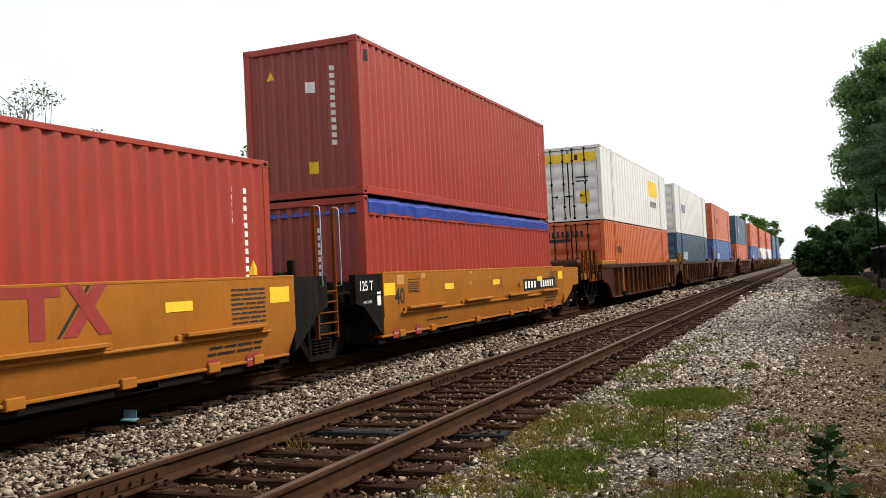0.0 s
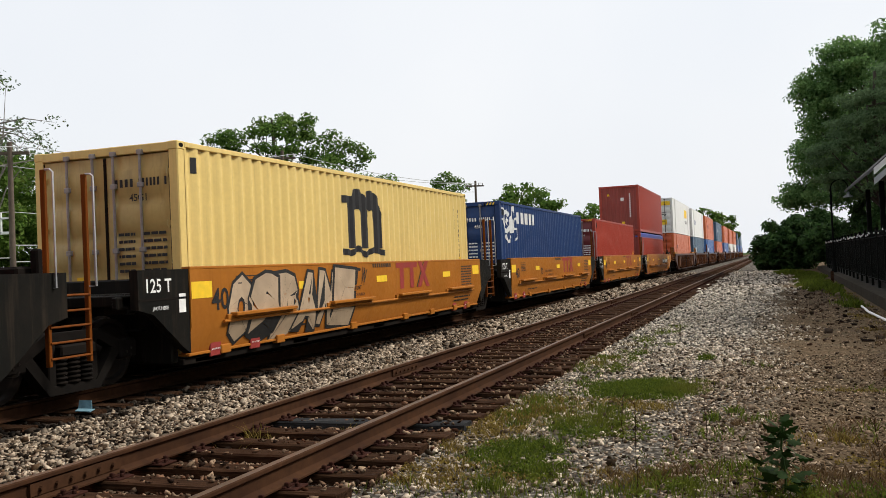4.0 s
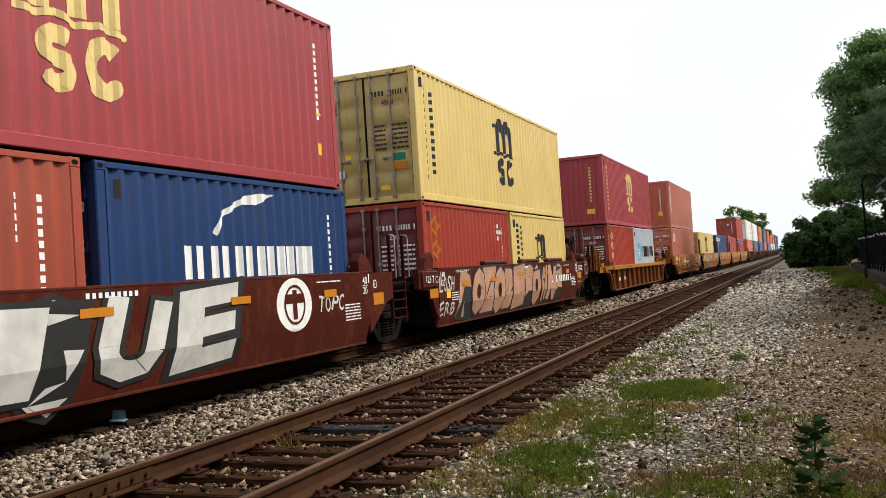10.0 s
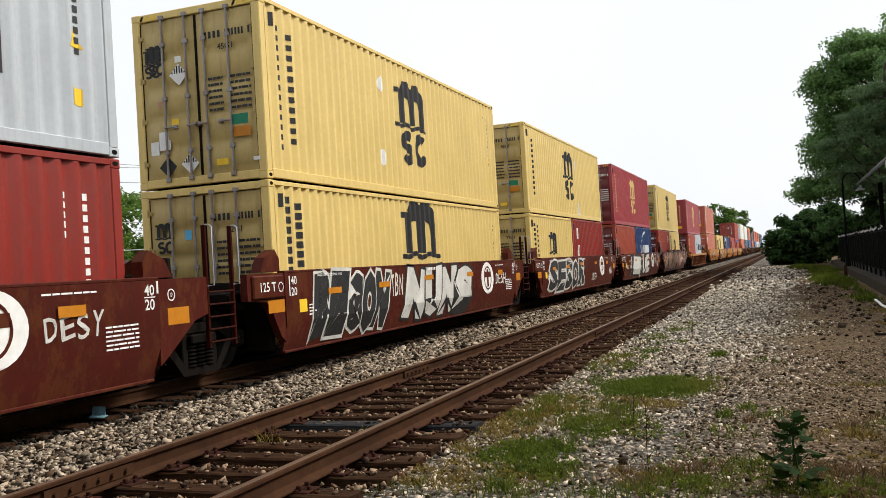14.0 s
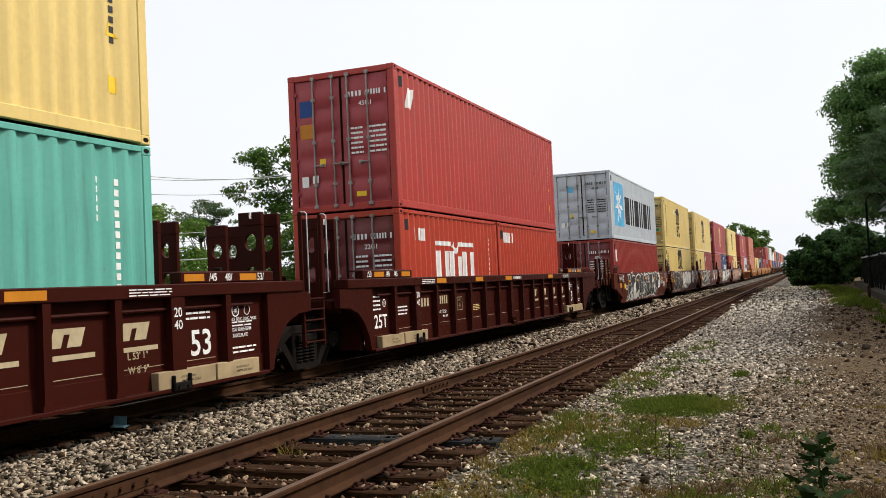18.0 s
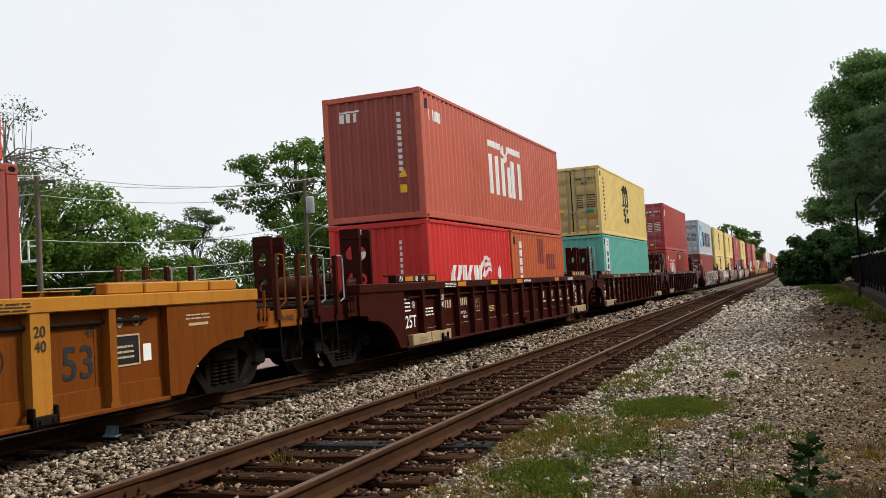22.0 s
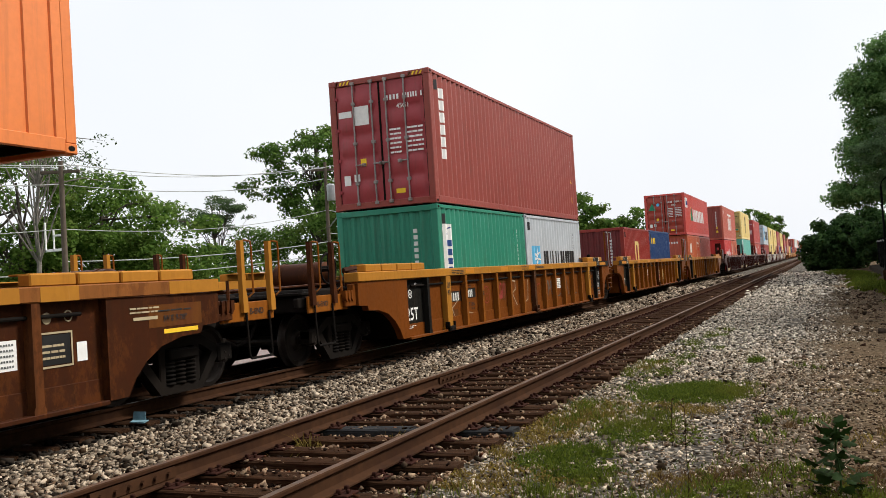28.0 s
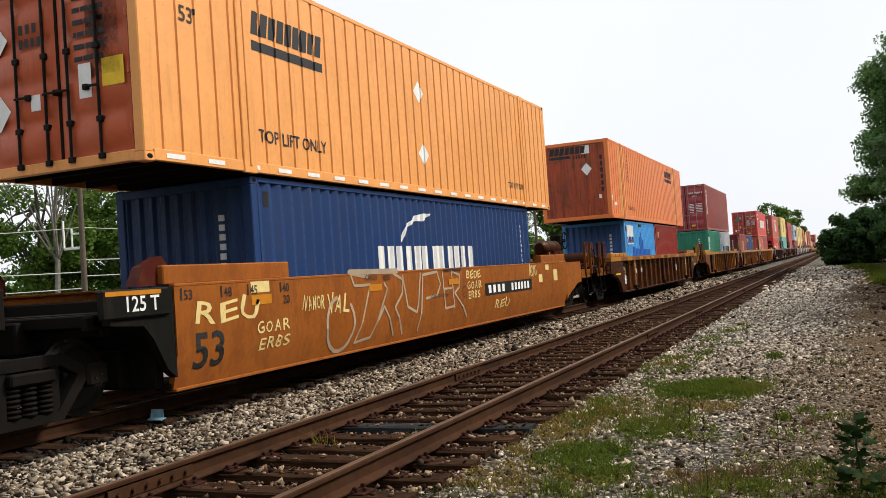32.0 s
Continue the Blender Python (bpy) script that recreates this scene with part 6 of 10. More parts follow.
blocks(C_CAI, -5.42, 2.28, 0.98, 0.5, 3, DECAL_WHITE)
end_paint(C_CAI, disc(-0.42, 2.25, 0.1) + bars(-0.98, 1.55, 0.42, 0.32, 3), DECAL_WHITE)
# single ribbed car
id_marks(C_MSB, DECAL_CREAM, H96, False)
arched(C_MSB, DECAL_CREAM, H96)
end_paint(C_MSB, rect(0.45, 0.45, 0.35, 0.2), DECAL_YELLOW, door=False)
caution(C_MSB, DECAL_YELLOW, H96)
id_marks(C_GOL, DECAL_WHITE, H86, True, 7)
for k in range(3):
    side_paint(C_GOL, ring(-2.2, 2.38 - k * 0.42, 0.18, 0.10, 14), DECAL_CREAM)
end_paint(C_GOL, disc(-0.6, 1.95, 0.09), DECAL_WHITE)
end_paint(C_GOL, rect(-1.0, 1.05, 0.32, 0.4), DECAL_GREEN)
starred(C_MAE, -2.08, -1.18, 1.24, 2.08, -0.95, 2.75, 1.42, 1.95, DECAL_BLACK)
id_marks(C_MAE, DECAL_CHAR, H86, True, 8)
# graffiti car's boxes
for C, ink in ((C_MSC1, DECAL_CHAR), (C_MSC2, DECAL_CREAM), (C_MSC3, DECAL_CHAR), (C_MSC4, DECAL_CHAR), (C_MSC5, DECAL_CHAR)):
    arched(C, ink, H96)
    id_marks(C, DECAL_WHITE if ink is DECAL_CREAM else DECAL_CHAR, H96, True, 9)
    caution(C, DECAL_YELLOW, H96)
    tick(C, H96)
    if ink is DECAL_CHAR:
        end_paint(C, emblem_arches(-0.98, 2.02, 0.28, 0.26) + emblem_curls(-0.98, 1.82, 0.28, 0.2), DECAL_CHAR)
        end_paint(C, rect(0.62, 0.9, 0.3, 0.16), DECAL_GREEN)
        end_paint(C, rect(0.62, 0.7, 0.34, 0.16), DECAL_ORANGE)
side_paint(C_GOL2, [p for k in range(2) for p in ring(-2.3, 2.32 - k * 0.52, 0.25, 0.16, 4)] + rect(-2.55, 0.95, 0.1, 0.35), DECAL_ORANGE)
side_paint(C_GOL2, bars(1.85, 2.36, 0.4, 0.11, 3) + bars(1.85, 2.2, 0.6, 0.11, 5) + bars(1.85, 2.04, 0.4, 0.11, 3), DECAL_WHITE)
id_marks(C_GOL2, DECAL_WHITE, H86, True, 10)
arched_short(C_MSY2, DECAL_CHAR)
arched_short(C_MSY3, DECAL_CHAR)
id_marks(C_MSY3, DECAL_CHAR, H86, True, 11)
id_marks(C_MSY2, DECAL_CHAR, H86, True, 12)
id_marks(C_RB20, DECAL_WHITE, H86, True, 13)
swoosh(C_CMA20, -0.78, 2.02, 1.5, 0.62)
blocks(C_CMA20, -1.5, 1.42, 3.4, 0.44, 6, DECAL_WHITE)
id_marks(C_CMA20, DECAL_WHITE, H86, True, 14)
side_paint(C_RW20, slab(-2.2, 2.08, 0.3, 0.42, 0.06) + slab(-2.16, 1.42, 0.26, 0.42, 0.08), DECAL_WHITE)
id_marks(C_RW20, DECAL_WHITE, H86, True, 15)
for x, zz in ((1.3, 4.85), (1.5, 3.2)):
    side_paint(C_MSC3, disc(x, zz, 0.12) + [p for k in range(4) for p in stroke([(x - 0.08 + k * 0.06, zz), (x - 0.12 + k * 0.08, zz + 0.3 - 0.05 * abs(k - 1.5))], 0.05)], DECAL_WHITE, label="white scuff")
side_paint(C_MSC3, rect(1.42, 2.92, 0.36, 0.2), DECAL_WHITE)
side_paint(C_MSC4, disc(-1.6, 3.6, 0.17, 12, 0.6) + disc(-1.55, 5.1, 0.17, 4, 1.0), DECAL_WHITE)
end_paint(C_RB20, rect(-0.28, 1.62, 0.32, 0.34), RED_BRIGHT, "notice", label="bright red label")
end_paint(C_RB20, bars(-0.22, 1.76, 0.22, 0.12, 3) + disc(-0.62, 1.9, 0.09), DECAL_WHITE)


def placard(C, u, v, r, dark=False):
    """A diamond placard, white with stripes or all dark."""
    end_paint(C, [[(u - r, v), (u, v - r), (u + r, v), (u, v + r)]], DECAL_CHAR if dark else DECAL_WHITE, "placard", label="dark diamond placard" if dark else "white diamond placard with black stripes")
    if not dark:
        marking("marking", [[(u + k * r - 0.012, v + 0.02), (u + k * r + 0.012, v + 0.02), (u + k * r + 0.012, v + r * (0.94 - abs(k))), (u + k * r - 0.012, v + r * (0.94 - abs(k)))] for k in (-0.66, -0.4, -0.14, 0.14, 0.4, 0.66)], DECAL_BLACK, C[0], "end", -C[3] + 0.004, None, proud=0.008)


def arched_door(C, H):
    end_paint(C, emblem_arches(-0.93, H - 0.82, 0.3, 0.25) + emblem_curls(-0.91, H - 1.04, 0.3, 0.19), DECAL_BLACK, "emblem", label="small plain arched emblem")


for C in (C_MSC4, C_MSC5):
    arched_door(C, H96)
    end_paint(C, rect(-0.78, 0.62, 0.19, 0.3) + rect(0.98, 0.3, 0.12, 0.06), DECAL_WHITE, "notice")
    end_paint(C, [[(-0.8, 1.42), (-0.73, 1.28), (-0.66, 1.42)]], DECAL_PEACH)
arched_door(C_MSY4, H86)
end_paint(C_MSY4, rect(-0.38, H86 - 0.85, 0.13, 0.16), DECAL_SKY)
placard(C_MSC4, -0.34, 1.82, 0.18)
end_paint(C_MSC4, rect(-0.4, 2.02, 0.12, 0.1), DECAL_WHITE)
placard(C_MSC4, -0.63, 0.34, 0.17, True)
placard(C_MSC4, -0.2, 0.36, 0.17)
side_paint(C_MSY4, emblem_arches(-0.72, 1.5, 1.8, 1.02), DECAL_CHAR, "emblem", "plain arched emblem")
side_paint(C_MSY4, column(-5.6, 1.35, 0.16, 1.3, 8, 0.3) + column(-5.25, 1.45, 0.15, 1.1, 7, 0.3), DECAL_CHAR)
id_marks(C_MSY4, DECAL_CHAR, H86, True, 16)
starred(C_MAE40, -5.3, -3.2, 3.45, 5.35, -2.75, 4.7, 3.6, 4.85, DECAL_CHAR)
id_marks(C_MAE40, DECAL_CHAR, H96, True, 17)
caution(C_MAE40, DECAL_YELLOW, H96)
end_paint(C_MAE40, rect(-0.62, 2.05, 0.24, 0.24), DECAL_SKY)
id_marks(C_KRED, DECAL_WHITE, H86, True, 18)
side_paint(C_KRED, rect(-5.5, 1.9, 0.3, 0.5), DECAL_WHITE)
# dark brown car's boxes
id_marks(C_RF40, DECAL_WHITE, H96, True, 19)
caution(C_RF40, DECAL_YELLOW, H96)
side_paint(C_RF40, slab(-5.5, 4.95, 0.3, 0.42, 0.1), DECAL_WHITE)
end_paint(C_RF40, rect(-0.95, 2.0, 0.3, 0.34), DECAL_NAVY)
end_paint(C_RF40, rect(-0.95, 1.55, 0.3, 0.3), DECAL_ORANGE)
roofed(C_HMM20, -1.15, 1.42, 2.35, 0.82)
side_paint(C_HMM20, bars(-2.3, 2.22, 0.62, 0.26, 3), DECAL_WHITE)
id_marks(C_HMM20, DECAL_WHITE, H86, True, 20)
side_paint(C_OCG20, bars(-2.45, 2.32, 0.95, 0.27, 3), DECAL_WHITE)
id_marks(C_OCG20, DECAL_WHITE, H86, True, 21)
side_paint(C_DONG, rect(-5.52, 1.35, 0.66, 1.65), DECAL_WHITE, "name_panel", "white name panel")
panel = C_DONG[0]
marking("name_mark", [[(a, b - 0.25) for a, b in p] for p in column(-5.36, 1.42, 0.34, 1.1, 4, 0.3) + stroke([(-5.4, 2.65), (-5.2, 2.85), (-5.05, 2.9), (-5.15, 2.72), (-5.3, 2.62)], 0.035)], DECAL_NAVY, panel, "side", panel["half"] - 0.008, C_DONG[1], proud=0.007)
id_marks(C_DONG, DECAL_WHITE, H96, False)
end_paint(C_DONG, [[(-0.3, 1.45), (-0.02, 1.45), (-0.16, 1.75)]], DECAL_YELLOW, door=False)
roofed(C_HMM40, -1.5, 3.75, 3.0, 1.45)
side_paint(C_HMM40, bars(-5.6, 5.1, 0.8, 0.24, 4), DECAL_WHITE)
end_paint(C_HMM40, bars(-0.8, 2.3, 0.5, 0.2, 3) + rect(-0.8, 2.52, 0.5, 0.04), DECAL_WHITE, door=False)
end_paint(C_HMM40, rect(0.62, 0.6, 0.16, 0.18) + [[(0.6, 0.95), (0.8, 0.95), (0.7, 1.15)]], DECAL_YELLOW, door=False)
id_marks(C_HMM40, DECAL_WHITE, H96, False)
caution(C_HMM40, DECAL_YELLOW, H96)
blocks(C_HMB20, -1.68, 1.36, 2.3, 0.46, 3, DECAL_WHITE, 0.14)
side_paint(C_HMB20, stroke(arc(0.95, 1.6, 0.42, 170, 60, 8), 0.1) + stroke(arc(1.05, 1.45, 0.42, 170, 60, 8), 0.1) + stroke(arc(1.15, 1.3, 0.42, 170, 60, 8), 0.1), DECAL_WHITE)
side_paint(C_HMB20, disc(2.0, 1.62, 0.2, 4, 0.6), DECAL_WHITE)
end_paint(C_HMB20, rect(-0.7, 1.75, 0.5, 0.22), DECAL_WHITE, door=False)
end_paint(C_HMB20, column(0.5, 0.9, 0.08, 1.3, 10), DECAL_WHITE, door=False)
side_paint(C_TRI20, column(-2.28, 1.35, 0.26, 1.22, 5, 0.2), DECAL_WHITE)
side_paint(C_TRI20, rect(-0.2, 1.88, 0.72, 0.77) + rect(0.85, 1.7, 0.98, 0.5), MAROON_WARM, label="darker repaired patches")
id_marks(C_TRI20, DECAL_WHITE, H86, True, 22)
# yellow ribbed car's boxes
side_paint(C_HYU, [[(-3.72, 3.86), (-3.55, 3.82), (-3.12, 4.85)]], DECAL_CREAM, "emblem", "cream edge of a triangle")
side_paint(C_HYU, [[(-3.5, 3.82), (-2.45, 3.78), (-2.72, 4.25), (-3.08, 4.85)]], DECAL_GREEN, "emblem", "green triangle")
blocks(C_HYU, -2.2, 3.78, 5.7, 0.78, 7, DECAL_WHITE)
side_paint(C_HYU, rect(-5.75, 4.55, 1.1, 0.62), DECAL_WHITE, "name_panel", "white name panel")
panel = C_HYU[0]
marking("name_mark", [[(a, b - 2.86) for a, b in p] for p in bars(-5.65, 4.72, 0.9, 0.24, 4, 0.2, 0.05)], DECAL_NAVY, panel, "side", panel["half"] - 0.008, C_HYU[1], proud=0.007)
id_marks(C_HYU, DECAL_WHITE, H86, True, 23)
end_paint(C_HYU, [[(-0.98, 1.62), (-0.52, 1.62), (-0.75, 2.06)]], DECAL_GREEN)
end_paint(C_HYU, disc(-0.4, 1.95, 0.1), DECAL_SKY)
caution(C_HYU, DECAL_YELLOW, H86)
side_paint(C_ORA20, bars(1.6, 2.3, 0.9, 0.13, 9) + bars(1.75, 2.12, 0.4, 0.13, 3) + rect(1.22, 1.35, 0.09, 1.35), DECAL_WHITE)
side_paint(C_ORA20, slab(-1.9, 1.75, 0.16, 0.6, 0.1) + slab(-1.6, 1.75, 0.14, 0.55, 0.0) + slab(-1.35, 1.75, 0.12, 0.58, 0.0), DECAL_WHITE)
side_paint(C_ORA20, rect(2.2, 1.85, 0.2, 0.24), RED_BRIGHT)
end_paint(C_ORA20, bars(-0.6, 2.1, 1.3, 0.12, 8), DECAL_WHITE, door=False)
id_marks(C_MAR20, DECAL_WHITE, H86, True, 24)
side_paint(C_RED20, rect(-0.9, 1.25, 1.2, 0.2) + rect(-0.7, 1.45, 0.25, 0.75) + rect(0.0, 1.45, 0.25, 0.75) + rect(-0.6, 2.1, 0.75, 0.16), DECAL_CREAM, "emblem")
id_marks(C_RED20, DECAL_WHITE, H86, False)
blocks(C_SEA20, -2.5, 2.2, 1.05, 0.28, 5, DECAL_YELLOW)
id_marks(C_SEA20, DECAL_WHITE, H86, True, 25)
side_paint(C_TRM, column(-5.55, 3.85, 0.3, 1.6, 6, 0.18), DECAL_WHITE, "name_mark")
id_marks(C_TRM, DECAL_WHITE, H96, True, 26)
caution(C_TRM, DECAL_YELLOW, H96)
tick(C_TRM, H96)
end_paint(C_TRM, rect(-0.62, 1.85, 0.36, 0.42) + rect(-1.0, 2.05, 0.32, 0.14), DECAL_WHITE, label="white placards")
side_paint(C_GRN20, rect(-2.7, 1.3, 0.5, 1.12), DECAL_WHITE, "name_panel", "white name panel")
panel = C_GRN20[0]
marking("name_mark", [[(a, b - 0.25) for a, b in p] for p in column(-2.58, 1.35, 0.26, 0.78, 4, 0.3) + stroke([(-2.58, 2.18), (-2.45, 2.32), (-2.35, 2.35)], 0.03)], DECAL_NAVY, panel, "side", panel["half"] - 0.008, C_GRN20[1], proud=0.007)
id_marks(C_GRN20, DECAL_WHITE, H86, False)
starred(C_MAW20, -2.42, -1.6, 1.3, 1.98, -1.3, 2.2, 1.4, 1.84, DECAL_BLACK)
id_marks(C_MAW20, DECAL_CHAR, H86, True, 27)
# brown ribbed car's boxes
side_paint(C_SCH1, bars(3.4, 5.12, 1.75, 0.3, 9, 0.2, 0.06) + rect(3.4, 4.9, 1.75, 0.14), DECAL_CHAR, "name_mark")
side_paint(C_SCH1, word("TOP LIFT ONLY", -5.3, 3.25, 0.14), DECAL_CHAR)
side_paint(C_SCH1, column(-5.05, 4.35, 0.1, 1.1, 7), DECAL_CHAR)
side_paint(C_SCH1, rect(-7.6, 3.35, 0.4, 0.12) + rect(-7.95, 3.5, 0.14, 0.2), DECAL_WHITE)
end_paint(C_SCH1, bars(-0.92, 2.45, 1.55, 0.26, 8, 0.18, 0.05) + rect(-0.92, 2.3, 0.8, 0.1) + bars(-0.02, 2.26, 0.5, 0.13, 5), DECAL_CHAR, door=False)
end_paint(C_SCH1, [[(0.25, 1.85), (0.45, 1.62), (0.65, 1.85), (0.45, 2.08)], *rect(0.3, 2.42, 0.3, 0.3), *rect(0.85, 0.75, 0.1, 0.14)], DECAL_WHITE, door=False, label="white placards")
end_paint(C_SCH1, column(0.95, 1.0, 0.1, 1.4, 6), DECAL_CHAR, door=False)
for sy in (-1, 1):
    for dx in (-0.24, 0.24):
        side_paint(C_SCH1, rect(sy * (L40 / 2 - 0.09) + dx - 0.06, 2.95, 0.12, 2.7), DECAL_CREAM, label="cream-painted post strip")
side_paint(C_BEA, rect(-2.58, 1.92, 1.28, 0.74), DECAL_WHITE, "name_panel", "white name panel")
panel = C_BEA[0]
marking("name_mark", [[(a, b - 0.25) for a, b in p] for p in bars(-2.5, 1.98, 1.1, 0.24, 6, 0.25)], DECAL_NAVY, panel, "side", panel["half"] - 0.008, C_BEA[1], proud=0.007)
side_paint(C_BEA, rect(-1.75, 1.2, 0.55, 0.62) + rect(-1.2, 1.2, 0.95, 0.55) + rect(-0.25, 1.2, 0.5, 1.02) + rect(-0.1, 2.2, 0.2, 0.2) + rect(0.25, 1.2, 0.35, 0.9) + rect(0.6, 1.2, 1.2, 0.52), DECAL_COBALT, "skyline", "darker blue city skyline")
side_paint(C_BEA, rect(-0.4, 2.62, 0.75, 0.12), DECAL_CHAR)
id_marks(C_BEA, DECAL_WHITE, H86, False)
side_paint(C_RF20, rect(-2.32, 2.12, 0.46, 0.44), DECAL_NAVY, "emblem")
panel = C_RF20[0]
marking("emblem", [[(a, b - 0.25) for a, b in p] for p in slab(-2.24, 2.2, 0.14, 0.28, 0.1)], DECAL_YELLOW, panel, "side", panel["half"] - 0.008, C_RF20[1], proud=0.007)
id_marks(C_RF20, DECAL_WHITE, H86, True, 28)
# orange smooth car's boxes
side_paint(C_SCH2, word("53'", -7.32, 4.68, 0.22), DECAL_CHAR)
side_paint(C_SCH2, bars(-5.8, 4.85, 1.9, 0.34, 9, 0.2, 0.06) + rect(-5.8, 4.62, 1.9, 0.14), DECAL_CHAR, "name_mark")
side_paint(C_SCH2, word("TOP LIFT ONLY", -5.75, 3.32, 0.19) + word("TOP LIFT ONLY", 4.7, 3.3, 0.14), DECAL_CHAR)
side_paint(C_SCH2, [[(-0.5, 4.88), (-0.27, 4.66), (-0.04, 4.88), (-0.27, 5.1)], [(-0.44, 3.66), (-0.2, 3.44), (0.04, 3.66), (-0.2, 3.88)]], DECAL_WHITE, label="white diamond placards")
marking("reflector", [p for i in range(20) for p in rect(-7.7 + i * 0.79, 0.06, 0.34, 0.06)], DECAL_WHITE, C_SCH2[0], "side", C_SCH2[0]["half"], label="white reflector strips")
end_paint(C_SCH2, bars(-1.15, 2.42, 1.2, 0.2, 8) + bars(-0.6, 1.78, 0.34, 0.12, 3) + bars(-0.6, 1.6, 0.4, 0.12, 4) + lines(0.3, 1.3, 0.5, 0.9, 6, 5), DECAL_CHAR)
end_paint(C_SCH2, rect(-1.15, 2.28, 1.2, 0.1), DECAL_NAVY)
end_paint(C_SCH2, [[(-1.2, 1.75), (-1.0, 1.5), (-0.8, 1.75), (-1.0, 2.0)], [(-1.2, 0.85), (-1.0, 0.6), (-0.8, 0.85), (-1.0, 1.1)], *rect(0.35, 0.85, 0.2, 0.42), *rect(-0.45, 0.8, 0.16, 0.2)], DECAL_WHITE, label="white placards")
end_paint(C_SCH2, rect(0.72, 0.95, 0.34, 0.34), DECAL_YELLOW)
end_paint(C_SCH2, rect(0.5, 1.1, 0.5, 0.95), SOOT, label="sooty stain")
swoosh(C_CMA40, -1.4, 1.95, 1.35, 0.55)
blocks(C_CMA40, -2.4, 1.36, 4.6, 0.5, 6, DECAL_WHITE)
id_marks(C_CMA40, DECAL_WHITE, H86, False, 29)
# far boxes
a, b = HEAD_BOX[0]
end_paint(a, rect(-1.1, 2.28, 2.2, 0.34), DECAL_YELLOW, "name_panel", label="yellow name panel")
top = a[0]
marking("name_mark", bars(-0.8, 2.35, 1.3, 0.2, 6), DECAL_BLACK, top, "end", -a[3] + 0.007)
side_paint(a, rect(2.6, 4.75, 2.6, 0.75), DECAL_YELLOW, "name_panel", "yellow name panel")
side_paint(a, bars(2.9, 4.2, 1.9, 0.3, 7), DECAL_CHAR)
end_paint(b, bars(-0.95, 2.3, 1.5, 0.24, 8) + rect(-0.95, 2.14, 0.9, 0.1), DECAL_CHAR)
side_paint(b, bars(-5.9, 1.9, 1.1, 0.26, 6), DECAL_CHAR)
end_paint(a, lines(0.3, 1.5, 0.5, 0.3, 2, 3), DECAL_CHAR)
end_paint(a, rect(0.42, 0.7, 0.38, 0.42), DECAL_YELLOW)
for i, (a, b) in enumerate(HEAD_BOX[1:], 1):
    for C, hi in ((a, True), (b, False)):
        z = 3.165 if hi else 0.25
        pale = HEAD[i][1 if hi else 2]
        ink = DECAL_NAVY if pale is WHITE else (DECAL_CHAR if pale is ORANGE_OLD else DECAL_WHITE)
        side_paint(C, bars(-5.6 + i * 0.3, z + 1.3, 1.8, 0.5, 5), ink)

# ---- paint and lettering on the cars ----
SMOOTH_KNEE, BROWN_KNEE = (0.66, 0.3, 0.12), (0.6, 0.17, 0.12)


def car_paint(car, polys, material, name="marking", knee=None, x=1.56, proud=0.004, label=""):
    return marking(name, polys, material, car, "side", x, None, label, proud, knee)


BOARD = plain("black_sign_board", (0.012, 0.012, 0.012), 0.5, 0.2, 9, 0.05)
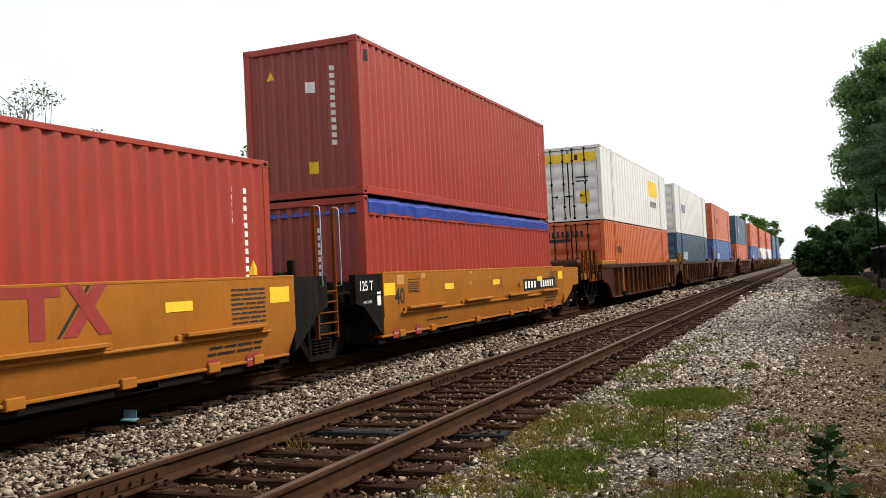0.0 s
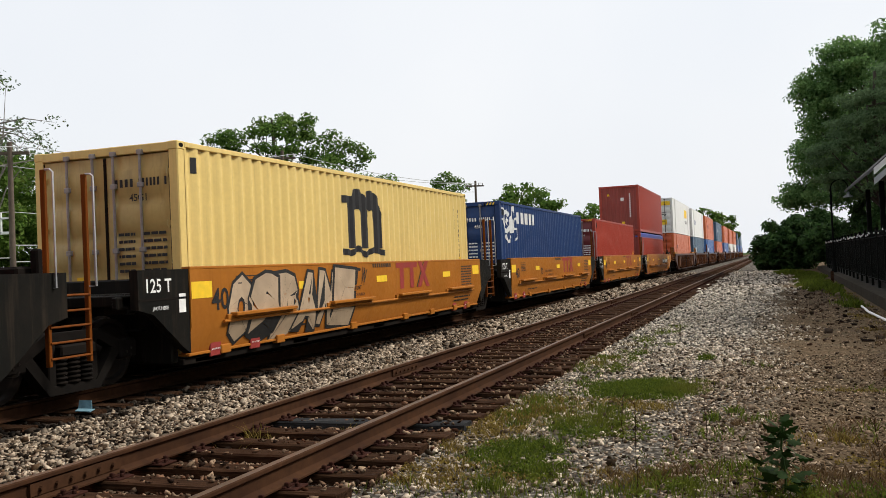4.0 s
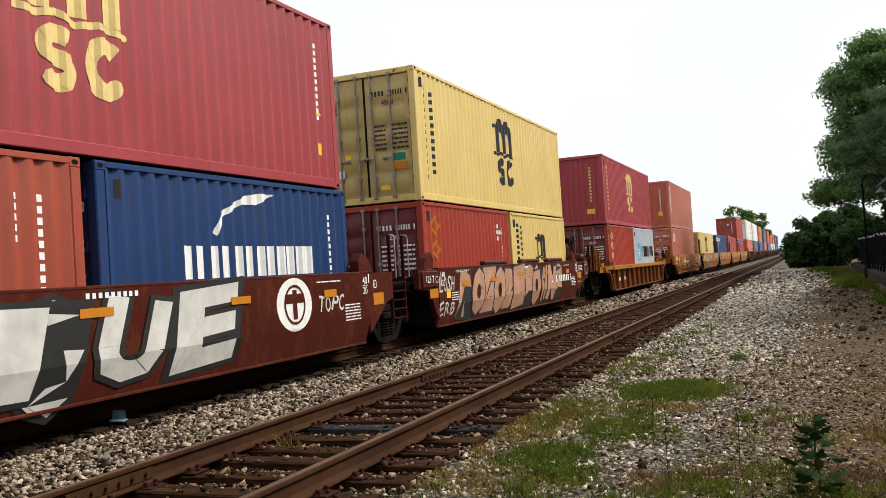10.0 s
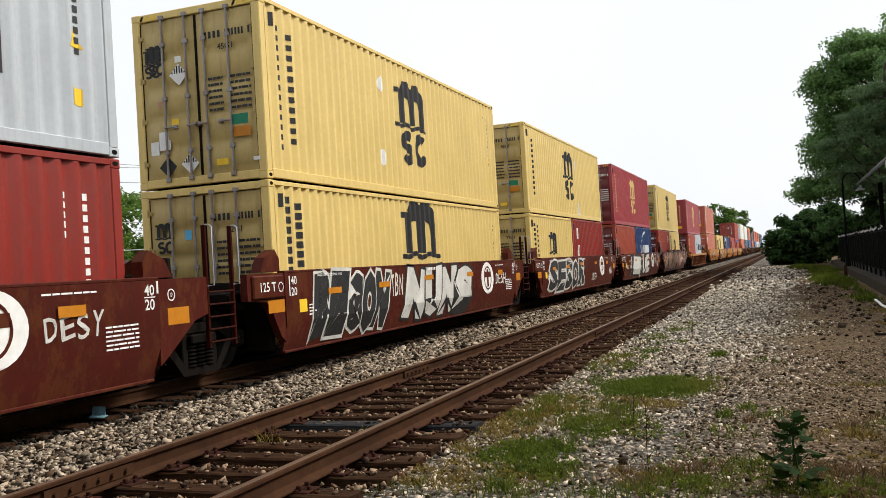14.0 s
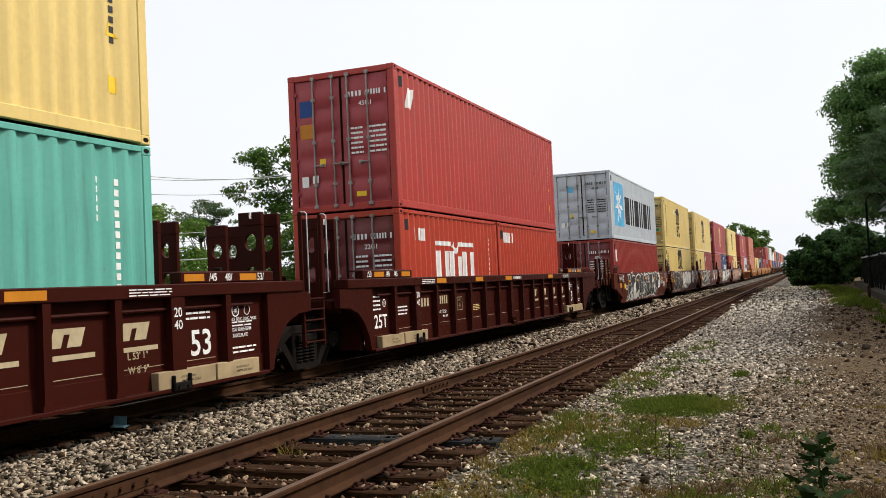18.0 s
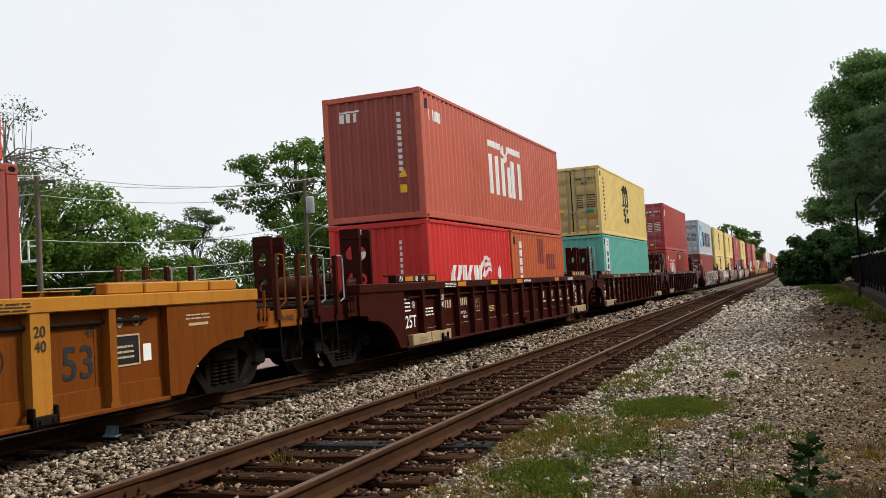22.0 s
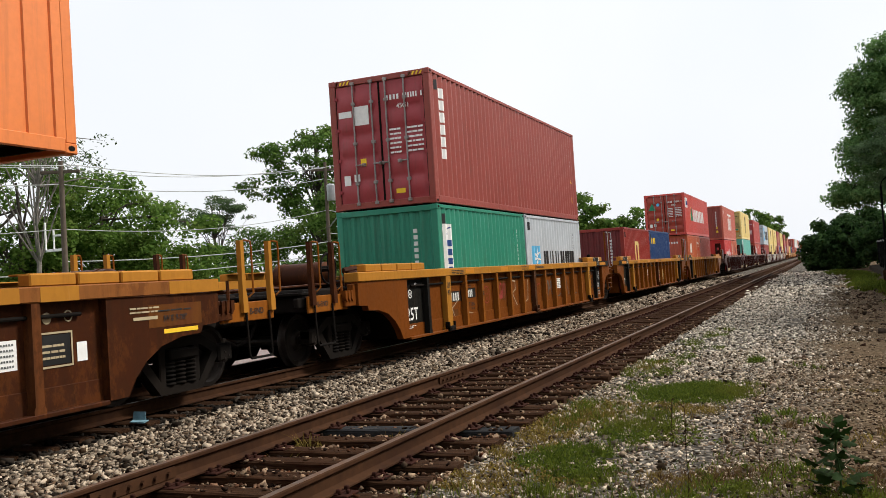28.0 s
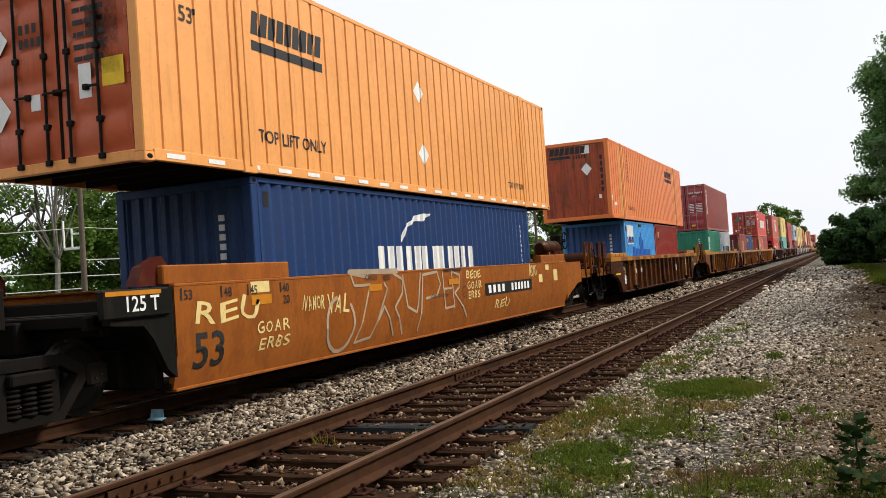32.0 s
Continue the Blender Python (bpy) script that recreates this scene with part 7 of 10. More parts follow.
for i, car in enumerate(CAR1):
    k, last = SMOOTH_KNEE, i == 4
    u = -6.2
    if not last:
        car_paint(car, word("125 T", -7.05, 1.13, 0.17, 0.95), DECAL_WHITE, x=1.54)
        car_paint(car, rect(-6.42, 0.86, 0.14, 0.24), DECAL_WHITE, x=1.54)
        car_paint(car, word("JACK HERE", -6.95, 0.9, 0.06), DECAL_WHITE, x=1.54)
        car_paint(car, rect(-7.2, 1.03, 1.0, 0.03), GRIME, x=1.54)
    else:
        part("valve_box", Geo().box(1.42, 1.58, -7.9, -7.15, 0.95, 1.38, 0.02), CAR_YELLOW, car)
        car_paint(car, rect(-7.5, 1.1, 0.2, 0.16), DECAL_WHITE, x=1.58)
        car_paint(car, rect(-7.0, 1.1, 0.42, 0.24), DECAL_YELLOW, x=1.54, label="bright yellow reflective patch")
        car_paint(car, rect(-7.02, 0.82, 0.16, 0.22), DECAL_WHITE, "notice", x=1.54)
        for dz, end in ((0.0, -9.0), (0.085, -8.5)):
            part("brake_pipe", Geo().pipe([(1.6, end, 0.95), (1.6, end + 0.25, 0.86), (1.6, -7.1, 0.85 + dz * 0.4), (1.6, -6.6, 0.58 + dz), (1.6, 6.0, 0.59 + dz)], 0.02, 8), CAR_YELLOW, car, "dusty painted brake pipe")
        for v in (-6.3, -4.4, -2.2, 0.0, 2.2, 4.4):
            part("pipe_clamp", shared(("pipe_clamp",), lambda: Geo().box(1.54, 1.625, -0.03, 0.03, 0.54, 0.72, 0.008)), CAR_YELLOW, car, at=(0, v, 0))
    car_paint(car, rect(-6.18, 1.02, 0.46, 0.22) + rect(5.55, 1.06, 0.5, 0.22) + rect(-3.34, 1.04, 0.5, 0.12) + rect(-0.34, 1.05, 0.5, 0.12) + rect(3.35, 1.05, 0.5, 0.12), DECAL_YELLOW, label="bright yellow reflective patches")
    car_paint(car, word("40", -5.74, 0.84, 0.3), DECAL_BLACK)
    car_paint(car, lines(-5.1, 1.06, 0.46, 0.2, 5, i), DECAL_CHAR)
    car_paint(car, [p for q in (rect(-5.14, 1.04, 0.54, 0.012), rect(-5.14, 1.28, 0.54, 0.012), rect(-5.14, 1.04, 0.012, 0.24), rect(-4.61, 1.04, 0.012, 0.25)) for p in q], DECAL_BLACK)
    car_paint(car, lines(4.65, 0.82, 0.8, 0.5, 8, i + 20), DECAL_CHAR)
    car_paint(car, lines(-4.2, 0.45, 1.2, 0.08, 1, i) + lines(4.2, 0.45, 1.2, 0.16, 2, i), DECAL_CHAR, knee=k)
    for uu in (-5.55, -4.55, 4.35, 5.2):
        part("jacking_plate", shared(("jacking_plate",), lambda: Geo().box(1.44, 1.475, -0.13, 0.13, 0.22, 0.42, 0.01)), DECAL_RED, car, "red jacking-point plate", at=(0.0, uu, 0))
        car_paint(car, word("JACKING POINT", uu - 0.11, 0.30, 0.032, 0.9), DECAL_WHITE, x=1.475)
    if i in (0, 1):
        car_paint(car, rect(-5.62, 1.2, 0.3, 0.18) + slab(-4.55, 1.3, 0.2, 0.1, 0.05) + rect(-1.85, 1.33, 0.14, 0.07) + rect(-1.9, 1.1, 0.12, 0.08) + rect(-0.6, 1.22, 0.1, 0.05), DECAL_AMBER_PALE, "paint_patch", label="pale patches of fresh primer")
    if i in (1, 2, 3):
        car_paint(car, word(("E", "D", "C")[i - 1], -2.58, 0.88, 0.22) + word("LD LMT 123,300 PER UNIT", -2.05, 0.93, 0.085, 0.9) + word("20 FT CONTAINER LIMIT 61,500 EACH", -1.95, 0.82, 0.06, 0.9), DECAL_BLACK)
        car_paint(car, bars(-0.5, 1.33, 0.9, 0.07, 9), DECAL_BLACK)
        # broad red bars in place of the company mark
        t, v = DECAL_RED, 0.88
        car_paint(car, rect(0.62, v + 0.42, 1.15, 0.12) + rect(0.82, v, 0.2, 0.44) + rect(1.36, v, 0.2, 0.44) + slab(1.78, v, 0.2, 0.54, 0.45) + slab(2.28, v, 0.2, 0.54, -0.45), t, "company_mark", label="broad dark red bars")
        car_paint(car, slab(1.70, v, 0.05, 0.54, 0.45), DECAL_BLACK)
    else:
        car_paint(car, rect(-3.75 if last else 2.1, 0.82, 3.1, 0.3), BOARD, "number_board", label="black number board")
        u0 = -3.65 if last else 2.2
        car_paint(car, bars(u0, 0.88, 1.1, 0.18, 4) + bars(u0 + 1.45, 0.88, 1.4, 0.18, 6), DECAL_WHITE, proud=0.007)
        car_paint(car, word("B" if last else "A", -0.4 if last else 1.6, 0.9, 0.2), DECAL_BLACK)
        car_paint(car, stroke([(0.1, 0.95), (0.4, 1.15)], 0.05) + stroke([(0.1, 1.15), (0.4, 0.95)], 0.05) + disc(0.25, 1.2, 0.06), DECAL_RED)
# sprayed shapes on the yellow unit
graffiti(CAR1[3], -5.4, 0.36, 4.0, 0.95, 41, DECAL_TAN, DECAL_BLACK, SMOOTH_KNEE)
car_paint(CAR1[3], scrawl(-1.35, 1.0, 0.6, 0.38, 3, 3, 0.06), DECAL_BLACK, "graffiti")

# brown units
GRAF = [[(-5.1, 9.1, 51, DECAL_PEACH, DECAL_CHAR)], [(-4.3, 6.5, 52, DECAL_SILVER, DECAL_BLACK)], [(-5.3, 5.5, 53, DECAL_CHAR, DECAL_SILVER)],
        [(-5.4, 2.9, 54, DECAL_BLACK, DECAL_SILVER), (-1.6, 3.9, 55, DECAL_SILVER, DECAL_BLACK)], [(-4.9, 8.3, 56, DECAL_BLACK, DECAL_SILVER)]]
for i, car in enumerate(CAR3):
    for g_u, g_w, seed, fill, edge in GRAF[i]:
        thin_fill = seed in (52, 53)
        graffiti(car, g_u, 0.26, g_w, 1.06, seed, fill, edge, BROWN_KNEE, 0.25, 0.11 if thin_fill else 0.15, 0.055 if thin_fill else 0.10)
    car_paint(car, word("40", -6.08, 1.18, 0.13) + word("20", -6.08, 1.01, 0.13) + rect(-6.14, 1.01, 0.03, 0.3), DECAL_WHITE)
    car_paint(car, rect(-6.72, 0.78, 0.46, 0.19), DECAL_ORANGE, x=1.54, label="orange reflector")
    car_paint(car, rect(-4.9, 0.98, 0.48, 0.1) + rect(-2.9, 1.0, 0.48, 0.1) + rect(-0.6, 1.06, 0.5, 0.1) + rect(2.1, 1.05, 0.45, 0.1) + rect(4.6, 1.02, 0.4, 0.12), DECAL_ORANGE, proud=0.019, label="orange reflectors")
    car_paint(car, word("LOAD LIMIT 122,200 PER UNIT", -5.25, 1.27, 0.055), DECAL_WHITE, proud=0.014)
    car_paint(car, bars(-0.5, 1.26, 0.85, 0.06, 9), DECAL_WHITE, proud=0.014)
    car_paint(car, rect(-5.85, 0.74, 0.24, 0.2), DECAL_YELLOW)
    car_paint(car, lines(-5.55, 0.68, 0.42, 0.2, 4, i), DECAL_WHITE)
    car_paint(car, lines(5.3, 0.6, 0.56, 0.3, 6, i + 3) + lines(4.4, 1.26, 0.8, 0.05, 1, i) + word("40", 5.98, 1.18, 0.13) + word("20", 5.98, 1.01, 0.13) + rect(6.2, 1.2, 0.035, 0.15) + rect(5.97, 1.155, 0.2, 0.012), DECAL_WHITE)
    car_paint(car, ring(6.5, 1.17, 0.075, 0.06) + word("110", 6.45, 1.145, 0.05, 0.8), DECAL_WHITE, x=1.54)
    car_paint(car, rect(6.42, 0.8, 0.42, 0.21), DECAL_ORANGE, x=1.54, label="orange reflector")
    if not i:
        car_paint(car, rect(6.2, 0.8, 0.17, 0.2), DECAL_YELLOW, "notice", x=1.54, label="small yellow notice")
        car_paint(car, lines(6.2, 1.06, 0.2, 0.03, 1, 2) + lines(6.62, 1.06, 0.45, 0.2, 4, 6) + lines(6.35, 0.68, 0.35, 0.06, 1, 8), DECAL_WHITE, x=1.54)
        part("end_box", Geo().box(1.5, 1.585, 7.15, 7.75, 0.84, 1.36, 0.02), CAR_BROWN, car)
        car_paint(car, rect(7.24, 0.93, 0.42, 0.014) + rect(7.24, 1.24, 0.42, 0.014) + rect(7.24, 0.93, 0.014, 0.32) + rect(7.65, 0.93, 0.014, 0.32) + lines(7.32, 1.29, 0.3, 0.03, 1, 1), DECAL_SILVER, x=1.585)
    part("end_box", shared(("end_box",), lambda: Geo().box(1.5, 1.585, -7.15, -6.3, 1.0, 1.34, 0.02)), CAR_BROWN, car)
    car_paint(car, word("125 T", -6.98, 1.1, 0.14) if i else word("125 T", -6.98, 1.1, 0.14), DECAL_WHITE, x=1.585)
    car_paint(car, ring(-6.42, 1.16, 0.075, 0.06), DECAL_WHITE, x=1.585)
    if i == 0:
        car_paint(car, bars(2.55, 0.78, 1.0, 0.2, 4) + bars(3.7, 0.78, 1.3, 0.2, 6) + word("B", 5.1, 0.78, 0.2), DECAL_WHITE, proud=0.015)
        car_paint(car, scrawl(-6.25, 0.85, 0.9, 0.4, 61, 3, 0.035) + scrawl(-6.3, 0.34, 0.95, 0.36, 62, 3, 0.035), DECAL_SILVER, "graffiti", BROWN_KNEE)
        for y in (-2.2, 0.9, 3.6):
            part("loading_guide", shared(("loading_guide",), lambda: Geo().box(1.36, 1.52, -0.9, 0.9, 0, 0.12, 0.04)), CAR_BROWN, car, at=(0, y, 1.395))
    else:
        # white roundel
        car_paint(car, disc(3.72, 0.96, 0.4, 28, 1.25), DECAL_WHITE, "roundel", BROWN_KNEE, label="white round emblem")
        car_paint(car, ring(3.72, 0.96, 0.30, 0.26), CAR_BROWN, "roundel", BROWN_KNEE, proud=0.008)
        car_paint(car, rect(3.45, 0.98, 0.54, 0.14) + rect(3.66, 0.74, 0.12, 0.44), CAR_BROWN, "roundel", BROWN_KNEE, proud=0.008)
        car_paint(car, scrawl(4.4 if i in (1, 3, 4) else 1.6, 0.75 if i != 2 else 0.4, 0.9, 0.34, 70 + i, 4, 0.035), DECAL_SILVER, "graffiti", BROWN_KNEE)
    if i == 1:
        car_paint(car, word("2015", -4.72, 0.68, 0.18), DECAL_SILVER, "graffiti", BROWN_KNEE, proud=0.015)
    if i == 3:
        car_paint(car, scrawl(-2.35, 0.75, 0.6, 0.55, 77, 3, 0.03), DECAL_SILVER, "graffiti", BROWN_KNEE)
    if i == 4:
        car_paint(car, rect(-0.45, 0.84, 1.75, 0.14), CAR_BROWN, proud=0.014)
        car_paint(car, word("LD LMT 122,200 PER UNIT", -0.4, 0.87, 0.085), DECAL_WHITE, proud=0.018)

# ribbed cars; paint sits on the sheet between the ribs or on the ribs' faces
def chord_marks(car, zt, ink, chord=1.57):
    for u in (-5.15, -2.8, -0.56, 3.55):
        car_paint(car, rect(u, zt - 0.13, 0.52, 0.1), DECAL_ORANGE, x=chord, label="orange reflector")
    car_paint(car, bars(0.12, zt - 0.11, 0.7, 0.06, 9) + lines(5.25, zt - 0.13, 0.75, 0.1, 3, 3) + lines(-5.95, zt - 0.13, 0.7, 0.1, 3, 5), ink, x=chord)


def plate_notice(car, u, v, r, ink, back=None):
    if back:
        car_paint(car, rect(u - 1.25 * r, v - 1.2 * r, 2.5 * r, 2.4 * r), back, "notice", x=1.44, proud=0.005, label="faded amber notice")
    car_paint(car, ring(u, v, r, r * 0.91) + word("PLATE", u - 0.55 * r, v - 0.05 * r, 0.3 * r, 0.8) + word("H", u - 0.15 * r, v - 0.62 * r, 0.42 * r), ink, "notice", x=1.44, proud=0.009)


def test_panel(car, u, v):
    """A white sheet with rows of fine print."""
    car_paint(car, rect(u, v, 0.58, 0.29), DECAL_WHITE, "test_panel", x=1.44, label="white inspection panel with rows of fine print")
    car_paint(car, [q for k in range(5) for q in bars(u + 0.03, v + 0.03 + k * 0.052, 0.52, 0.02, 16)], DECAL_GREYG, x=1.44, proud=0.008)


def rib_figures(car, ink, v=0.9):
    for u in (-6.12, 6.12):
        car_paint(car, word("20", u - 0.09, v + 0.15, 0.115) + word("40", u - 0.09, v, 0.115), ink, x=1.556)


def badge(u, v, r):
    return ring(u, v, r, r * 0.8) + star(u, v, r * 0.62)


for i, car in enumerate(CAR4):
    chord_marks(car, 1.45, DECAL_WHITE)
    car_paint(car, bars(-5.9, 0.86, 0.62, 0.17, 4) + bars(-4.98, 0.88, 0.72, 0.17, 6), DECAL_BUFF, x=1.44, label="plain bars in place of the number")
    car_paint(car, word("LD LMT 117500", -4.96, 0.68, 0.07, 0.9) + word("PER UNIT", -4.6, 0.59, 0.05), DECAL_WHITE, x=1.44)
    for k in range(4):
        u = 2.16 + k * 1.02
        car_paint(car, slab(u, 0.82, 0.16, 0.2, 0.07) + slab(u + 0.24, 0.82, 0.2, 0.2, 0.07) + slab(u + 0.18, 0.955, 0.16, 0.065, 0.02) + rect(u - 0.02, 0.69, 0.66, 0.055), DECAL_BUFF, "company_mark", x=1.44)
    car_paint(car, word("L 53' 1\"", 5.34, 0.6, 0.085) + word("W 8' 9\"", 5.34, 0.44, 0.085), DECAL_BUFF, x=1.44)
    car_paint(car, word("53", 6.48, 0.54, 0.33), DECAL_WHITE, x=1.44)
    car_paint(car, lines(6.4, 1.0, 0.5, 0.2, 3, i) + lines(7.3, 0.86, 0.55, 0.09, 2, i + 4) + lines(7.3, 0.5, 0.62, 0.12, 2, i + 5) + badge(7.45, 1.07, 0.085) + ring(7.72, 1.07, 0.07, 0.058), DECAL_WHITE, x=1.44)
    car_paint(car, word("2 INCH TREAD COND. SHOES", 7.28, 0.93, 0.045, 0.8) + word("SPECIAL BRAKE BEAM", 7.28, 0.79, 0.05, 0.8) + word("SEE BADGE PLATE", 7.28, 0.71, 0.05, 0.8), DECAL_WHITE, x=1.44)
    for u in (5.72, 6.86, -7.81, -6.82):
        part("jacking_panel", shared(("jacking_panel", u in (5.72, -6.82)), lambda: Geo().box(1.44, 1.558, 0, 1.1 if u in (5.72, -6.82) else 0.95, 0.205, 0.415, 0.006)), JACK_CREAM, car, "worn cream jacking panel", at=(0, u, 0))
        car_paint(car, word("JACK IN THIS AREA", u + 0.4, 0.31, 0.032) + word("EMPTY CAR ONLY", u + 0.42, 0.26, 0.032), DECAL_BLACK, x=1.558)
    car_paint(car, word("25T", -7.88, 0.55, 0.25), DECAL_WHITE, x=1.44)
    car_paint(car, lines(-7.9, 0.88, 0.3, 0.3, 4, i + 2) + badge(-7.45, 1.0, 0.07) + lines(-6.9, 0.75, 0.5, 0.2, 3, i), DECAL_WHITE, x=1.44)
    rib_figures(car, DECAL_WHITE)
    car_paint(car, lines(-2.72, 0.66, 0.46, 0.15, 4, 2), DECAL_CREAM, x=1.44)
    car_paint(car, rect(-3.72, 0.7, 0.3, 0.012) + rect(-3.72, 0.98, 0.3, 0.012) + rect(-3.72, 0.7, 0.012, 0.29) + rect(-3.42, 0.7, 0.012, 0.29) + word("PLATE", -3.68, 0.9, 0.05, 0.8) + word("H", -3.61, 0.76, 0.09), DECAL_BUFF, x=1.44)
    car_paint(car, word("BCA"[i], 0.3, 0.75, 0.18), DECAL_WHITE, x=1.44)
    for k in range(-7, 7):
        car_paint(car, slab(k * 1.02 + 0.12, 0.49, 0.74, 0.008, 0.0), DECAL_TAN, "scuff", x=1.44, label="thin pale scuff line")
    for e in (-1, 1):
        for u, t in ((6.82, "/45"), (7.16, "48/"), (7.92, "53/")) if e > 0 else ((-8.2, "/53"), (-7.45, "/48"), (-7.1, "/45")):
            car_paint(car, word(t, u, 1.475, 0.1, 0.95), DECAL_WHITE, x=1.50)
        for u in (6.32, 7.5) if e > 0 else (-7.92, -6.75):
            car_paint(car, rect(u, 1.478, 0.4, 0.09), DECAL_ORANGE, x=1.50, label="orange reflector")
        car_paint(car, word("IBC", e * 8.65 - 0.12, 2.4, 0.1), DECAL_WHITE, x=0.99)
for i, car in enumerate(CAR5):
    chord_marks(car, 1.45, DECAL_BLACK)
    car_paint(car, word("NON-INTERCHANGE CAR", -1.2, 1.38, 0.045, 0.85) + word("SEE EQUIPMENT REGISTER", -1.2, 1.315, 0.045, 0.85) + rect(-0.012, 1.295, 0.024, 0.15), DECAL_BLACK, x=1.57)
    test_panel(car, 2.3 if i == 2 else -2.86, 0.72)
    car_paint(car, rect(-8.08, 0.26, 0.9, 1.0) + (rect(7.18, 0.26, 0.9, 1.0) if i else []), CAR_BLACK, "end_panel", x=1.44, label="black end panel")
    car_paint(car, word("53", 6.5, 0.56, 0.36) + word("45", 6.84, 1.0, 0.11), DECAL_BLACK, x=1.44)
    rib_figures(car, DECAL_BLACK)
    car_paint(car, word("25T", -8.0, 0.5, 0.24) + badge(-7.8, 1.0, 0.085) + word("48", -7.6, 1.12, 0.09) + lines(-8.0, 0.32, 0.4, 0.1, 3, i), DECAL_WHITE, x=1.44, proud=0.008)
    if i:
        car_paint(car, badge(7.5, 0.9, 0.085) + ring(7.85, 0.92, 0.075, 0.06) + word("110", 7.79, 0.89, 0.06, 0.7) + word("48", 7.32, 1.0, 0.1) + word("53", 7.84, 1.02, 0.1) + word("SPECIAL BRAKE BEAM", 7.38, 0.66, 0.055, 0.72) + word("SEE BADGE PLATE", 7.44, 0.58, 0.055, 0.72) + lines(7.4, 0.32, 0.6, 0.15, 3, i), DECAL_WHITE, x=1.44, proud=0.008)
        car_paint(car, rect(7.42, 0.50, 0.5, 0.05), DECAL_AMBER, x=1.44, proud=0.008)
    for e in ((1,), (-1, 1), (-1,))[2 - i]:
        # the chord's end next to a shared truck is black with an orange strip
        part("chord_end", Geo().box(1.571, 1.575, min(e * 7.2, e * 9.05), max(e * 7.2, e * 9.05), 1.288, 1.452), CAR_BLACK, car, "black-painted end of the chord")
        car_paint(car, rect(e * 8.1 - 0.45, 1.32, 0.9, 0.1), DECAL_ORANGE, x=1.575, label="orange reflector")
        car_paint(car, rect(e * 7.4 - 0.02, 1.32, 0.04, 0.12), DECAL_WHITE, x=1.575)
        part("guide_band", Geo().box(1.501, 1.504, e * 7.45 - 0.42, e * 7.45 + 0.42, 1.455, 1.597), CAR_BLACK, car, "black band on the raised guide")
        car_paint(car, rect(e * 7.45 - 0.28, 1.47, 0.04, 0.12) + rect(e * 7.45 + 0.36, 1.47, 0.04, 0.12), DECAL_WHITE, x=1.504)
for i, car in ((0, CAR5[0]), (1, CAR5[1])):
    car_paint(car, word("IL 53' 1-3/4\"", -5.92, 0.62, 0.075, 0.85) + word("IW 8' 9-7/8\"", -5.92, 0.47, 0.075, 0.85), DECAL_BLACK, x=1.44)
    car_paint(car, rect(3.2, 0.78, 0.78, 0.19) + rect(4.18, 0.78, 0.5, 0.19), BOARD, "number_board", x=1.44, label="black number board")
    car_paint(car, bars(3.26, 0.81, 0.6, 0.13, 4) + bars(4.2, 0.81, 0.42, 0.13, 4), DECAL_WHITE, x=1.44, proud=0.007)
    car_paint(car, word("LD LMT 118100", 4.2, 0.66, 0.06, 0.6), DECAL_BLACK, x=1.44)
    if not i:
        plate_notice(car, 5.6, 0.85, 0.16, DECAL_BLACK)
    car_paint(car, word("NWG 33", 1.16, 0.72, 0.14), DECAL_BLACK, x=1.44)
    car_paint(car, lines(-2.6, 0.42, 0.3, 0.06, 2, i), DECAL_BLACK, x=1.44)
    car_paint(car, scrawl(-6.95, 0.8, 0.5, 0.3, 83 + i, 3, 0.018), DECAL_CREAM, "graffiti", x=1.44, label="thin pale scrawl")
car = CAR5[1]
car_paint(car, rect(0.62, 0.42, 0.36, 0.5) + rect(1.1, 0.42, 0.88, 0.5), DECAL_CREAM, "company_panel", x=1.44, label="worn yellow panel")
car_paint(car, rect(0.72, 0.5, 0.1, 0.36) + rect(1.2, 0.78, 0.3, 0.08) + slab(1.4, 0.5, 0.1, 0.36, 0.3) + slab(1.7, 0.5, 0.1, 0.36, -0.3), DECAL_RED, "company_mark", x=1.44, proud=0.008)
car_paint(car, stroke([(5.42, 1.18), (5.3, 1.08), (5.52, 1.0), (5.34, 0.86), (5.5, 0.78), (5.36, 0.66), (5.52, 0.56), (5.4, 0.42), (5.58, 0.32)], 0.011), DECAL_TAN, "graffiti", x=1.44, label="pale zigzag scrawl")
car = CAR5[2]
car_paint(car, rect(-5.98, 0.74, 0.82, 0.22) + rect(-5.02, 0.78, 0.72, 0.21), BOARD, "number_board", x=1.44, label="black number board")
car_paint(car, bars(-5.78, 0.76, 0.5, 0.17, 4) + bars(-4.98, 0.8, 0.52, 0.16, 5), DECAL_SILVER, x=1.44, proud=0.007)
car_paint(car, word("LD LMT 118100", -4.96, 0.6, 0.085, 0.75) + word("PER UNIT", -4.6, 0.52, 0.04) + lines(-4.7, 1.02, 0.12, 0.06, 2, 1), DECAL_BLACK, x=1.44)
car_paint(car, word("B", -4.115, 0.8, 0.1), DECAL_BLACK, x=1.556)
car_paint(car, rect(-5.72, 0.42, 0.32, 0.16) + rect(-2.48, 0.62, 0.3, 0.5), PATCH_AMBER, "paint_patch", x=1.44, label="lighter repainted patch")
plate_notice(car, -3.6, 0.8, 0.2, DECAL_RED)
